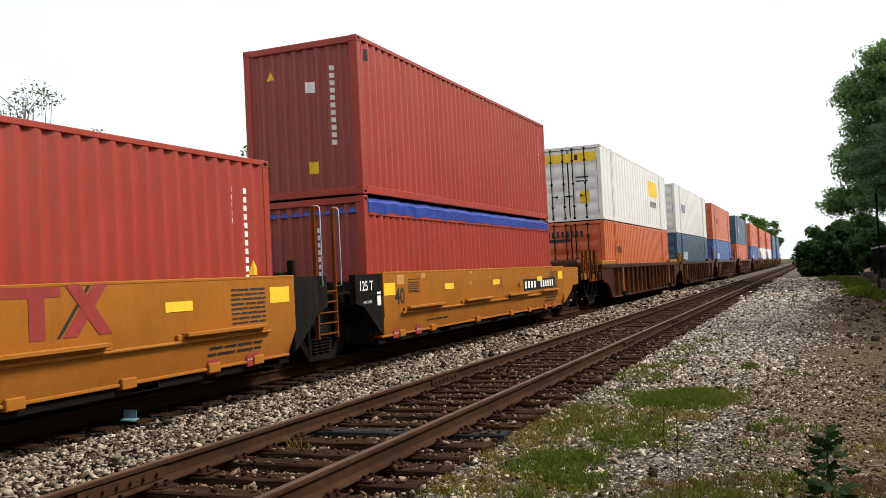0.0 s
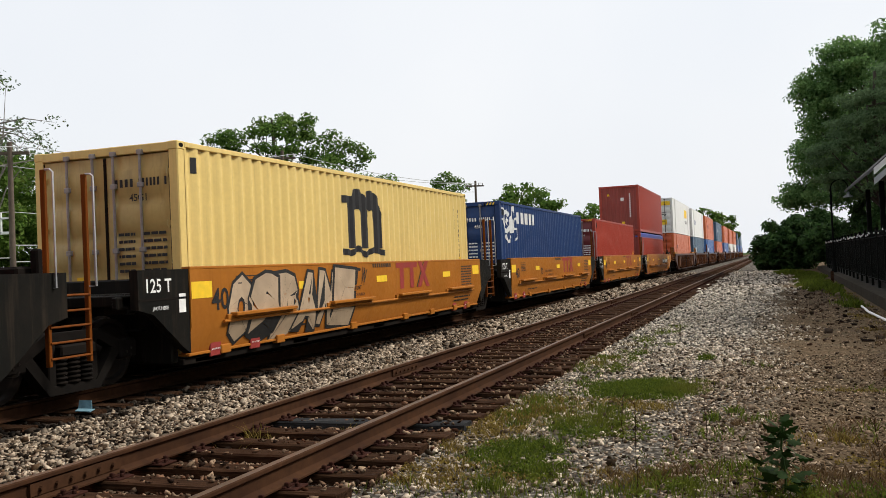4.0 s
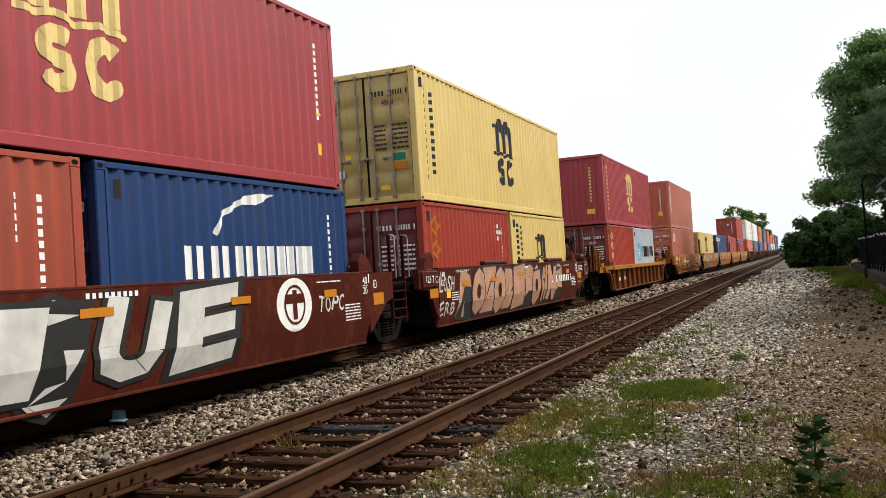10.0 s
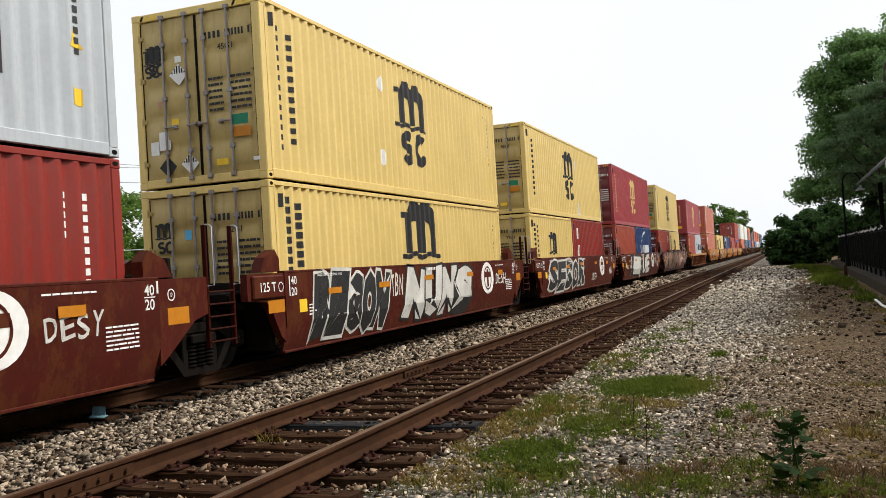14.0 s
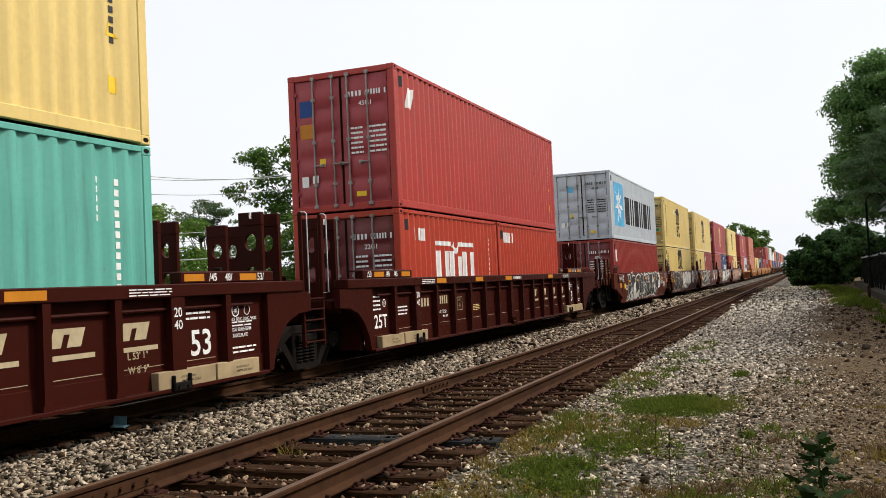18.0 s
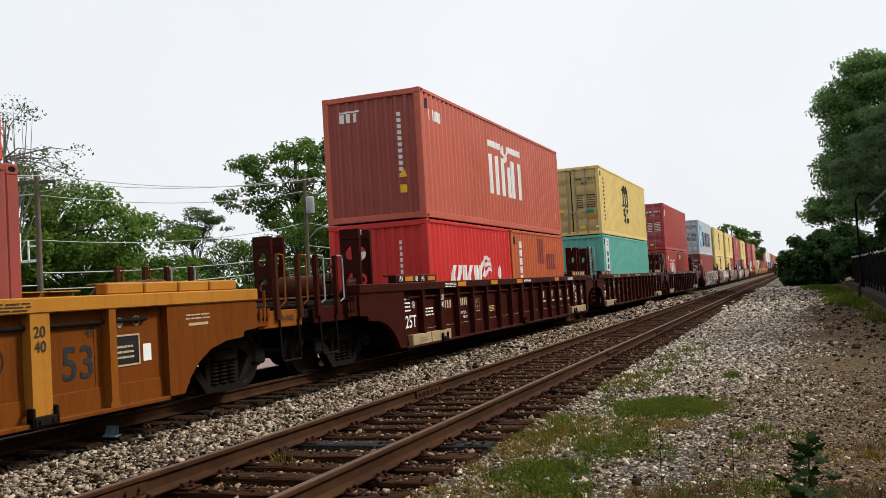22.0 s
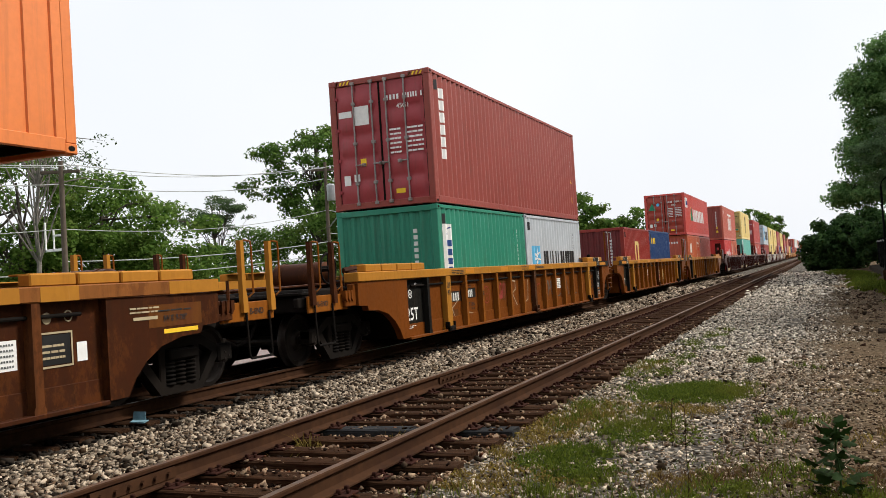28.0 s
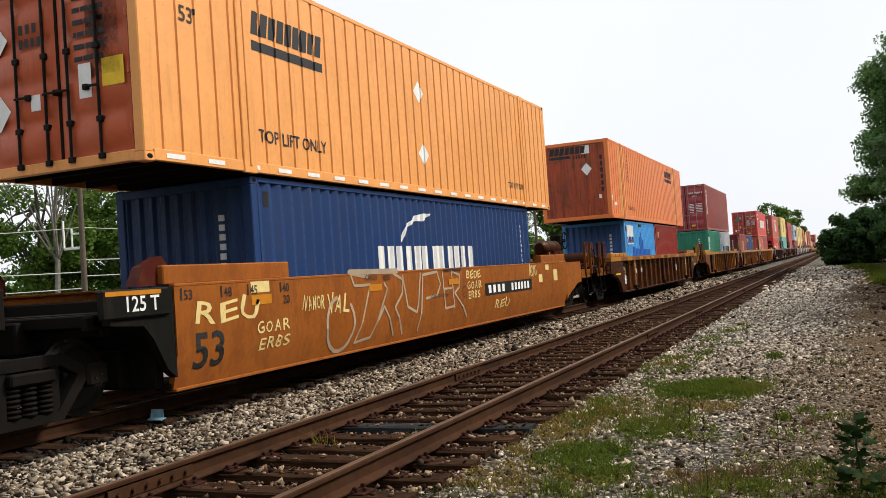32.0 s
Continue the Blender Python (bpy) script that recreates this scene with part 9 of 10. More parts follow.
near_bed = tagged(new("near_track"), "wooden ties and plates of the empty rusty track", "track", kind="structure")
train_bed = tagged(new("train_track"), "dark wooden ties under the train", "track", kind="structure")
tie_rng = random.Random(3)
TIE_BLUE = tie_wood("grey_tie_wood", (0.014, 0.015, 0.016), (0.05, 0.052, 0.054), (0.025, 0.024, 0.024))
for i in range(290):
    y = 3.6 + TIE_STEP * i
    turn = tie_rng.gauss(0, 0.9)
    tie = part("tie", shared(("tie", i % 6), lambda: tie_mesh(i % 6)), TIE_BLUE if i == 9 else TIE_WOOD, near_bed, at=pose(NEAR_X + tie_rng.gauss(0, 0.025), y + tie_rng.gauss(0, 0.02), TIE_TOP + tie_rng.gauss(0, 0.004), 0, 0, turn))
    if i < 120:
        for s in (-1, 1):
            part("tie_plate", shared(("tie_plate",), tie_plate), PLATE_RUST, tie, at=pose(s * RAIL_HALF + NEAR_X - tie.matrix_basis.translation.x, 0, 0.003, 0, 0, -turn))
for i in range(120):
    y = 3.9 + TIE_STEP * i
    part("tie", shared(("tie", i % 6), lambda: tie_mesh(i % 6)), TIE_WOOD, train_bed, at=pose(TRAIN_X + tie_rng.gauss(0, 0.03), y, TIE_TOP, 0, 0, tie_rng.gauss(0, 0.8)))


def far_ties(x, y0, n=300):
    g = Geo()
    for i in range(n):
        y = y0 + TIE_STEP * i
        g.box(x - 1.295, x + 1.295, y - 0.115, y + 0.115, TIE_TOP - 0.16, TIE_TOP)
    return g


tagged(part("far_ties", far_ties(NEAR_X, 148.6), TIE_WOOD, near_bed), kind="stuff")
tagged(part("far_ties", far_ties(TRAIN_X, 63.9), TIE_WOOD, train_bed), kind="stuff")
tagged(part("far_ties", far_ties(NEAR_X, -39.9, 87), TIE_WOOD, near_bed), kind="stuff")
tagged(part("far_ties", far_ties(TRAIN_X, -39.6, 87), TIE_WOOD, train_bed), kind="stuff")


def joint_bar():
    g = Geo()
    for s in (-1, 1):
        a, b = sorted((s * 0.012, s * 0.032))
        g.prism([(-0.45, -0.135), (0.45, -0.135), (0.45, -0.05), (-0.45, -0.05)], "x", a, b)
        for k in (-0.36, -0.21, -0.07, 0.07, 0.21, 0.36):
            g.rod((s * 0.03, k, -0.092), (s * 0.055, k, -0.092), 0.018, 6)
    return g


for r, y in ((0, 5.25), (0, 11.5), (1, 16.9), (1, 23.0), (0, 29.1), (1, 35.0)):
    part("joint_bar", shared(("joint_bar",), joint_bar), RAIL_RUST, NEAR_RAILS[r], "bolted joint bar", at=(0, y, 0))


def off_near_ties(x, y):
    d = np.abs((y - 3.6 + 0.25) % TIE_STEP - 0.25)
    return (d > 0.125) | (np.abs(x - NEAR_X) > 1.29)


def clear_of_rails(x, y):
    k = np.ones_like(x, bool)
    for c in (NEAR_X, TRAIN_X):
        for s in (-1, 1):
            k &= np.abs(x - c - s * RAIL_HALF) > 0.09
    return k


stones("ballast", "pale crushed stone ballast between the tracks", -7.02, -5.2, 4.8, 15, 1150, 0.039, STONE, 0.0, clear_of_rails)
stones("ballast", "pale crushed stone ballast between the tracks", -7.05, -5.2, 15, 32, 330, 0.056, STONE, 0.0, clear_of_rails)
stones("ballast", "pale crushed stone ballast between the tracks", -7.25, -5.2, 32, 75, 70, 0.1, STONE)
stones("ballast", "ballast toned dark for the shade at the train's track", -7.95, -6.95, 6.0, 24, 380, 0.06, STONE_SHADED, 0.0, lambda x, y: clear_of_rails(x, y) & (np.abs((y - 3.9 + 0.25) % TIE_STEP - 0.25) > 0.12))
stones("ballast", "rust-stained stone between the ties of the empty track", -5.4, -2.75, 4.8, 18, 540, 0.038, STONE_TRACK, 0.014, lambda x, y: clear_of_rails(x, y) & off_near_ties(x, y))
stones("ballast", "rust-stained stone between the ties of the empty track", -5.4, -2.75, 18, 40, 150, 0.058, STONE_TRACK, 0.016, lambda x, y: clear_of_rails(x, y) & off_near_ties(x, y))
stones("ballast", "loose stones strewn over the ties", -5.3, -2.8, 4.8, 22, 120, 0.034, STONE_TRACK, 0.082, lambda x, y: clear_of_rails(x, y) & ~off_near_ties(x, y))
def thin(x0, x1, keep0=1.0, keep1=0.0):
    """Keeps fewer and fewer stones from x0 to x1, with an uneven edge."""
    def f(x, y):
        w = x + 0.35 * np.sin(y * 0.9) + 0.25 * np.sin(y * 2.7 + x)
        return np_rng.uniform(0, 1, len(x)) < np.clip(keep0 + (keep1 - keep0) * (w - x0) / (x1 - x0), 0, 1)
    return f


stones("gravel", "loose pale gravel beside the empty track", -3.0, -1.2, 5.0, 16, 640, 0.033, STONE_NEAR, -0.006, off_near_ties)
stones("gravel", "loose pale gravel beside the empty track", -1.2, 0.9, 5.0, 18, 820, 0.027, STONE_NEAR, -0.006, thin(-0.9, 0.3, 1.0, 0.22))
stones("gravel", "loose pale gravel beside the empty track", -2.95, 1.6, 13.5, 36, 210, 0.040, STONE_PALE, -0.004, thin(-0.7, 0.5, 1.0, 0.06))
stones("gravel", "loose pale gravel beside the empty track", -2.95, 1.9, 36, 80, 45, 0.085, STONE_PALE, -0.004, thin(-0.4, 1.2))
stones("gravel", "small dusty stones on the packed dirt", -0.9, 2.4, 5.5, 15, 620, 0.024, STONE_GRIT, -0.003)
stones("gravel", "small dusty stones on the packed dirt", -0.4, 2.6, 15, 40, 90, 0.03, STONE_GRIT, -0.004)
stones("rubble", "dark clods along the edge of the old slab", -0.6, 2.4, 10.94, 11.10, 220, 0.055, STONE_RUSTY, -0.004)
stones("rubble", "dark clods strewn over the packed dirt", -0.6, 2.2, 5.8, 16, 2.2, 0.06, STONE_RUSTY, -0.008)
stones("rubble", "dark clods strewn over the packed dirt", 0.5, 2.5, 16, 42, 9, 0.09, STONE_RUSTY, -0.01)
stones("rubble", "larger flat stones and broken rubble in the gravel", -1.9, 0.4, 6.5, 16, 4, 0.06, STONE, -0.012)

# brick paving on the far side of the train
def paving():
    m, nt, b = nodes_of("pink_brick_paving")
    br = nt.nodes.new("ShaderNodeTexBrick")
    br.inputs["Scale"].default_value = 1.0
    br.inputs["Brick Width"].default_value, br.inputs["Row Height"].default_value, br.inputs["Mortar Size"].default_value = 0.21, 0.105, 0.008
    br.inputs["Color1"].default_value, br.inputs["Color2"].default_value, br.inputs["Mortar"].default_value = (0.50, 0.32, 0.27, 1), (0.58, 0.42, 0.36, 1), (0.55, 0.52, 0.48, 1)
    nt.links.new(where(nt, world_space=True), br.inputs["Vector"])
    nt.links.new(br.outputs["Color"], b.inputs["Base Color"])
    b.inputs["Roughness"].default_value = 0.85
    bumped(nt, b, br.outputs["Fac"], 0.3, 0.004)
    return m


tagged(part("pavement", Geo().box(-15.2, -11.4, -30, 120, -0.6, -0.27, 0.02), paving()), "pale pink brick platform beyond the train", "pavement", kind="structure")

# ---- right-hand side: kerb, fence, lamps, shelter ----
CONCRETE = plain("weathered_concrete", (0.042, 0.036, 0.027), 0.95, 0.3, 7, 0.5, 0.01, spec=0.05, second=(0.026, 0.021, 0.014))
IRON = plain("black_painted_iron", (0.006, 0.007, 0.006), 0.8, 0.3, 10, 0.2, 0.003, spec=0.04)
ASPHALT = plain("old_asphalt", (0.035, 0.033, 0.03), 0.95, 0.3, 14, 0.5, 0.008, spec=0.04, second=(0.05, 0.045, 0.037))


def kerb_x(y):
    return 2.35 + 0.0155 * (y - 5)


def build_kerb():
    k = tagged(new("kerb"), "low weathered concrete kerb along the platform", "kerb", kind="structure")
    for i in range(28):
        y0 = -6 + i * 3.0
        y1 = y0 + 2.985
        g = Geo()
        a, b = kerb_x(y0), kerb_x(y1)
        p = [(a, y0, -0.55), (b, y1, -0.55), (b + 0.42, y1, -0.55), (a + 0.42, y0, -0.55)]
        q = [(x, y, -0.02) for x, y, _ in p]
        q = [(q[0][0] + 0.03, *q[0][1:]), (q[1][0] + 0.03, *q[1][1:]), q[2], q[3]]
        g.add(p + q, [(0, 1, 2, 3), (4, 5, 6, 7), (0, 1, 5, 4), (1, 2, 6, 5), (2, 3, 7, 6), (3, 0, 4, 7)])
        part("kerb_stone", g, CONCRETE, k)
    g = Geo().add([(kerb_x(-10) + 0.42, -10, -0.03), (30, -10, -0.03), (30, 80, -0.03), (kerb_x(80) + 0.42, 80, -0.03), (kerb_x(-10) + 0.42, -10, -0.5), (30, -10, -0.5), (30, 80, -0.5), (kerb_x(80) + 0.42, 80, -0.5)],
                  [(0, 1, 2, 3), (0, 4, 5, 1), (1, 5, 6, 2), (2, 6, 7, 3), (3, 7, 4, 0)])
    tagged(part("platform", g, ASPHALT), "dark asphalt platform behind the kerb", "platform", kind="structure")


build_kerb()


def build_fence():
    f = thing("iron_fence", "black iron picket fence on the platform's edge", "fence", kind="structure")
    x_of = lambda y: kerb_x(y) + 0.52
    picket = shared(("picket",), lambda: Geo().box(-0.011, 0.011, -0.011, 0.011, 0.2, 1.78, 0.003).prism([(-0.011, 1.78), (0.011, 1.78), (0.0, 1.84)], "y", -0.011, 0.011))
    rest = Geo()
    n = 0
    for i in range(28):
        y0 = 6 + 2.4 * i
        part("post", shared(("fence_post",), lambda: Geo().box(-0.04, 0.04, -0.04, 0.04, -0.06, 1.9, 0.006).box(-0.05, 0.05, -0.05, 0.05, 1.9, 1.94, 0.006)), IRON, f, at=(x_of(y0), y0, 0))
        for z in (0.24, 1.64):
            part("rail_bar", Geo().rod((x_of(y0), y0, z), (x_of(y0 + 2.4), y0 + 2.4, z), 0.02, 6), IRON, f)
        for k in range(1, 20):
            y = y0 + 0.12 * k
            if 14 < y < 48:
                part("picket", picket, IRON, f, at=(x_of(y), y, 0))
            else:
                rest.box(x_of(y) - 0.011, x_of(y) + 0.011, y - 0.011, y + 0.011, 0.2, 1.8)
    tagged(part("far_pickets", rest, IRON, f), kind="stuff")


build_fence()


def string_lights():
    t = thing("string_lights", "slack cord of small pale bulbs along the fence top", "lights")
    c = Geo()
    rng = random.Random(5)
    pts = []
    for i in range(150):
        y = 18 + i * 0.36
        z = 1.86 - 0.10 * abs(math.sin((y - 6) * math.pi / 2.4)) + rng.uniform(-0.02, 0.02)
        pts.append((kerb_x(y) + 0.46, y, z))
    c.pipe(pts, 0.008, 4)
    part("cord", c, IRON, t)
    for x, y, z in pts:
        if rng.random() < 0.55:
            part("bulb", shared(("bulb",), lambda: Geo().lathe([(0.0, 0.04), (0.014, 0.02), (0.02, -0.01), (0.014, -0.035), (0.0, -0.04)], "z", 6)), DECAL_WHITE, t, at=(x, y, z - 0.03))


string_lights()


def hook_lamp(x, y, top):
    t = thing("street_lamp", "black shepherd's-crook lamp post on the platform", "street lamp", "platform lamps", at=(x, y, 0))
    part("base", shared(("lamp_base",), lambda: Geo().lathe([(0.16, -0.04), (0.16, 0.1), (0.12, 0.16), (0.11, 0.7), (0.075, 0.78)], "z", 14)), IRON, t)
    part("pole", shared(("lamp_pole", top), lambda: Geo().rod((0, 0, 0.6), (0, 0, top - 0.55), 0.055, 12).rod((0, 0, top - 1.0), (0, 0, top - 0.9), 0.085, 12)), IRON, t)
    pts = [(0.45 - 0.45 * math.cos(a), 0, top - 0.55 + 0.5 * math.sin(a)) for a in [math.pi * i / 14 for i in range(15)]] + [(0.9, 0, top - 0.75)]
    part("crook", shared(("lamp_crook", top), lambda: Geo().pipe(pts, 0.03, 8)), IRON, t)
    part("shade", shared(("lamp_shade", top), lambda: Geo().lathe([(0.03, top - 0.75), (0.07, top - 0.8), (0.1, top - 0.9), (0.26, top - 1.02), (0.28, top - 1.06), (0.2, top - 1.06)], "z", 18, (0.9, 0, 0))), GALV, t, "pale metal shade")


hook_lamp(3.15, 24.5, 4.75)
hook_lamp(3.35, 55.0, 5.2)


def shelter():
    s = thing("platform_shelter", "open platform shelter with a white-edged gable roof", "shelter", at=(0, 0, 0))
    x0, xr, z0, zr, y0, y1 = 3.25, 6.0, 3.78, 6.15, 32.0, 44.0
    roof = plain("dark_shingles", (0.03, 0.03, 0.032), 0.9, 0.3, 8, 0.5, 0.01)
    for sgn in (-1, 1):
        xe = xr + sgn * (xr - x0)
        part("roof_slope", Geo().add([(xe, y0, z0), (xr, y0, zr), (xr, y1, zr), (xe, y1, z0), (xe, y0, z0 + 0.1), (xr, y0, zr + 0.12), (xr, y1, zr + 0.12), (xe, y1, z0 + 0.1)],
                                     [(0, 1, 2, 3), (4, 5, 6, 7), (0, 1, 5, 4), (1, 2, 6, 5), (2, 3, 7, 6), (3, 0, 4, 7)]), roof, s)
        for k, dz in enumerate((-0.02, -0.34)):
            part("bargeboard", Geo().add([(xe, y0 - 0.05, z0 + dz - 0.14), (xr, y0 - 0.05, zr + dz - 0.14), (xr, y0 - 0.05, zr + dz + 0.08), (xe, y0 - 0.05, z0 + dz + 0.08), (xe, y0 - 0.01, z0 + dz - 0.14), (xr, y0 - 0.01, zr + dz - 0.14), (xr, y0 - 0.01, zr + dz + 0.08), (xe, y0 - 0.01, z0 + dz + 0.08)],
                                         [(0, 1, 2, 3), (4, 5, 6, 7), (0, 1, 5, 4), (1, 2, 6, 5), (2, 3, 7, 6), (3, 0, 4, 7)]), GALV if k else DECAL_WHITE, s, "white painted board")
        for y in (y0 + 1, (y0 + y1) / 2, y1 - 1):
            part("post", shared(("shelter_post",), lambda: Geo().box(-0.09, 0.09, -0.09, 0.09, -0.04, 3.8, 0.02)), IRON, s, at=(xr + sgn * 1.9, y, 0))


shelter()

for x, y, h in ((2.32, 20.6, 0.62), (2.72, 46.5, 0.6)):
    tagged(part("post", Geo().box(-0.07, 0.07, -0.07, 0.07, -0.35, h - 0.35, 0.02), TIE_WOOD, at=(x, y, 0)), "short dark wooden post at the kerb", "post", "kerb posts")
tagged(part("pipe", Geo().pipe([(2.25, 27.0, -0.27), (2.22, 25.5, -0.26), (2.15, 24.0, -0.24), (2.22, 22.5, -0.26), (2.28, 21.0, -0.27)], 0.03, 8), DECAL_WHITE), "white plastic pipe lying beside the kerb", "pipe")

BLUE_SHEET = plain("pale_blue_plastic", (0.15, 0.27, 0.33), 0.5, 0.3, 14, 0.2, 0.004)
deb = thing("debris", "bent pale blue sheet of litter beside the rail", "litter", at=(-7.47, 8.35, -0.17))
part("upright_flap", Geo().prism([(-0.07, 0), (0.09, 0.0), (0.08, 0.11), (-0.06, 0.12)], "y", -0.008, 0.008), BLUE_SHEET, deb, at=pose(0, 0, 0, -14, 0, 20))
part("lying_flap", Geo().prism([(-0.05, 0), (0.11, 0.0), (0.13, 0.13), (-0.05, 0.12)], "z", -0.006, 0.006), BLUE_SHEET, deb, at=pose(0.05, -0.13, 0.01, 4, 5, 25))

# ---- plants ----
def leaf_material(name, dark, light, warm=(0.12, 0.11, 0.03), through_light=0.42):
    m, nt, b = nodes_of(name)
    isl = nt.nodes.new("ShaderNodeNewGeometry").outputs["Random Per Island"]
    vec = where(nt, world_space=True)
    n = noise_tex(nt, vec, 0.6, 3)
    c = blend(nt, isl, dark, light)
    c = blend(nt, ramp(nt, n, 0.5, 0.75, 0, 0.5), c, warm)
    nt.links.new(c, b.inputs["Base Color"])
    b.inputs["Roughness"].default_value = 0.75
    b.inputs["Specular IOR Level"].default_value = 0.08
    tr = nt.nodes.new("ShaderNodeBsdfTranslucent")
    nt.links.new(c, tr.inputs[0])
    mx = nt.nodes.new("ShaderNodeMixShader")
    mx.inputs[0].default_value = through_light
    out = [k for k in nt.nodes if k.type == "OUTPUT_MATERIAL"][0]
    nt.links.new(b.outputs[0], mx.inputs[1])
    nt.links.new(tr.outputs[0], mx.inputs[2])
    nt.links.new(mx.outputs[0], out.inputs[0])
    return m


LEAF = leaf_material("mid_green_leaves", (0.040, 0.090, 0.016), (0.135, 0.23, 0.045))
LEAF_BRIGHT = leaf_material("fresh_green_leaves", (0.050, 0.11, 0.017), (0.165, 0.265, 0.052))
LEAF_DARK = leaf_material("dark_green_leaves", (0.015, 0.040, 0.012), (0.055, 0.11, 0.032), (0.05, 0.07, 0.022))
LEAF_YOUNG = leaf_material("glossy_young_leaves", (0.006, 0.016, 0.004), (0.020, 0.045, 0.009), (0.03, 0.04, 0.01), 0.2)
# Lifted greens: sunlight put into the colour of the backlit tall crowns.
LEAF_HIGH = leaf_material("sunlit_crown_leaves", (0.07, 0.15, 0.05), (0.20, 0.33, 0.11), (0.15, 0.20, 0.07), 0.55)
LEAF_GREY = leaf_material("greyish_green_leaves", (0.04, 0.075, 0.032), (0.11, 0.165, 0.07))
NEEDLE = leaf_material("pine_needles", (0.065, 0.115, 0.055), (0.15, 0.225, 0.105), (0.12, 0.16, 0.065), 0.5)
GRASS = leaf_material("grass_blades", (0.030, 0.052, 0.007), (0.135, 0.175, 0.022), (0.19, 0.15, 0.032), 0.5)
GRASS_DEAD = leaf_material("dead_brown_grass", (0.05, 0.03, 0.014), (0.16, 0.10, 0.045), (0.10, 0.06, 0.03))
GRASS_DRY = leaf_material("dry_grass_blades", (0.08, 0.055, 0.014), (0.27, 0.20, 0.05), (0.17, 0.11, 0.03))
BARK = plain("rough_bark", (0.06, 0.048, 0.037), 0.9, 0.35, 9, 0.8, 0.02)
BARK_PALE = plain("pale_bark", (0.20, 0.18, 0.16), 0.9, 0.3, 9, 0.6, 0.02)


def clumps(blobs, per, rng):
    """Centres of leaf clumps spread over the shells of ellipsoids (x, y, z, rx, ry, rz)."""
    out = []
    for x, y, z, rx, ry, rz in blobs:
        n = max(3, int(per * (rx * ry + ry * rz + rx * rz)))
        d = rng.normal(size=(n, 3))
        d /= np.linalg.norm(d, axis=1)[:, None]
        d *= rng.uniform(0.45, 1.0, (n, 1)) ** 0.5
        out.append(np.array([x, y, z]) + d * [rx, ry, rz])
    return np.concatenate(out)


def in_ball(rng, n):
    d = rng.normal(size=(n, 3))
    return d / np.linalg.norm(d, axis=1)[:, None] * rng.uniform(0, 1, (n, 1)) ** 0.45


def leaves(centres, each, spread, size, rng, flat=0.6, long=1.6):
    """Leaf quads round clump centres, bent a little along the middle."""
    n = len(centres) * each
    off = in_ball(rng, n)
    c = np.repeat(centres, each, 0) + off * spread * 1.75 * np.array([1, 1, flat])
    face = rng.normal(size=(n, 3)) * 0.55 + off * 0.7 + np.array([0, 0, 0.55])
    face /= np.linalg.norm(face, axis=1)[:, None] + 1e-9
    u = np.cross(face, rng.normal(size=(n, 3)))
    u /= np.linalg.norm(u, axis=1)[:, None] + 1e-9
    w = np.cross(face, u)
    s = size * rng.uniform(0.6, 1.35, (n, 1))
    a, b = u * s * long * 0.5, w * s * 0.5
    k = np.cross(u, w) * s * 0.18
    v = np.stack([c - a, c + b * 0.9 + k, c + a, c - b * 0.9 + k], 1).reshape(-1, 3)
    i = np.arange(n) * 4
    return v, np.stack([i, i + 1, i + 2, i + 3], 1)


def limbs(base, top, r0, targets, rng, wander=0.25):
    """Tapered trunk with limbs that run to some of the clumps."""
    g = Geo()
    base, top = Vector(base), Vector(top)
    n, pts = 6, []
    for i in range(n + 1):
        t = i / n
        j = Vector((rng.normal() * wander * t * 0.4, rng.normal() * wander * t * 0.4, 0))
        pts.append(base.lerp(top, t) + j)
    for i in range(n):
        g.rod(pts[i], pts[i + 1], r0 * (1 - 0.75 * i / n), 8, r0 * (1 - 0.75 * (i + 1) / n), caps=False)
    for t in targets:
        t = Vector(t)
        k = min(n - 1, max(1, int(n * rng.uniform(0.35, 0.95))))
        a = pts[k]
        mid = a.lerp(t, 0.5) + Vector((rng.normal() * 0.25, rng.normal() * 0.25, 0.25))
        r = r0 * 0.32
        g.rod(a, mid, r, 6, r * 0.6, caps=False)
        g.rod(mid, t, r * 0.6, 5, r * 0.15, caps=False)
    return g


def tree(label, x, y, blobs, trunk_r, leaf, seed, per=1.6, each=60, spread=0.42, size=0.22, limb_n=14, bark=None, name="tree", flat=0.6, category="tree", foot=-0.4):
    rng = np.random.default_rng(seed)
    t = thing(name, label, category, at=(x, y, 0))
    c = clumps(blobs, per, rng)
    if math.hypot(x, y) < 90 and name == "tree":
        each, size = int(each * 1.9), size * 0.66
    v, f = leaves(c, each, spread * 1.1, size, rng, flat)
    zt = max(b[2] + b[5] * 0.5 for b in blobs)
    big = max(blobs, key=lambda b: b[3])
    tg = c[rng.choice(len(c), min(limb_n, len(c)), replace=False)]
    if trunk_r:
        part("trunk", limbs((0, 0, foot), (big[0] * 0.7, big[1] * 0.7, zt), trunk_r, tg, rng), bark or BARK, t)
    part("crown", raw_mesh("crown", v, f), leaf, t)
    return t


def at_az(az, d):
    return -d * math.sin(radians(az)), d * math.cos(radians(az))


# beyond the train
X, Y = at_az(43.2, 46)
tree("dense leafy green tree beyond the train", X, Y, [(0, 0, 4.6, 3.0, 3.0, 3.0), (-1.6, -1.2, 3.0, 2.6, 2.4, 2.4), (2.2, 1.8, 3.2, 2.6, 2.6, 2.8)], 0.2, LEAF_BRIGHT, 11, 2.0, 70)
X, Y = at_az(47.6, 44)
tree("dense leafy green tree beyond the train", X, Y, [(0, 0, 5.0, 3.0, 3.0, 3.2), (-2.0, 0.5, 3.0, 2.5, 2.5, 2.5)], 0.2, LEAF_BRIGHT, 12, 2.0, 70)
X, Y = at_az(43.8, 50)
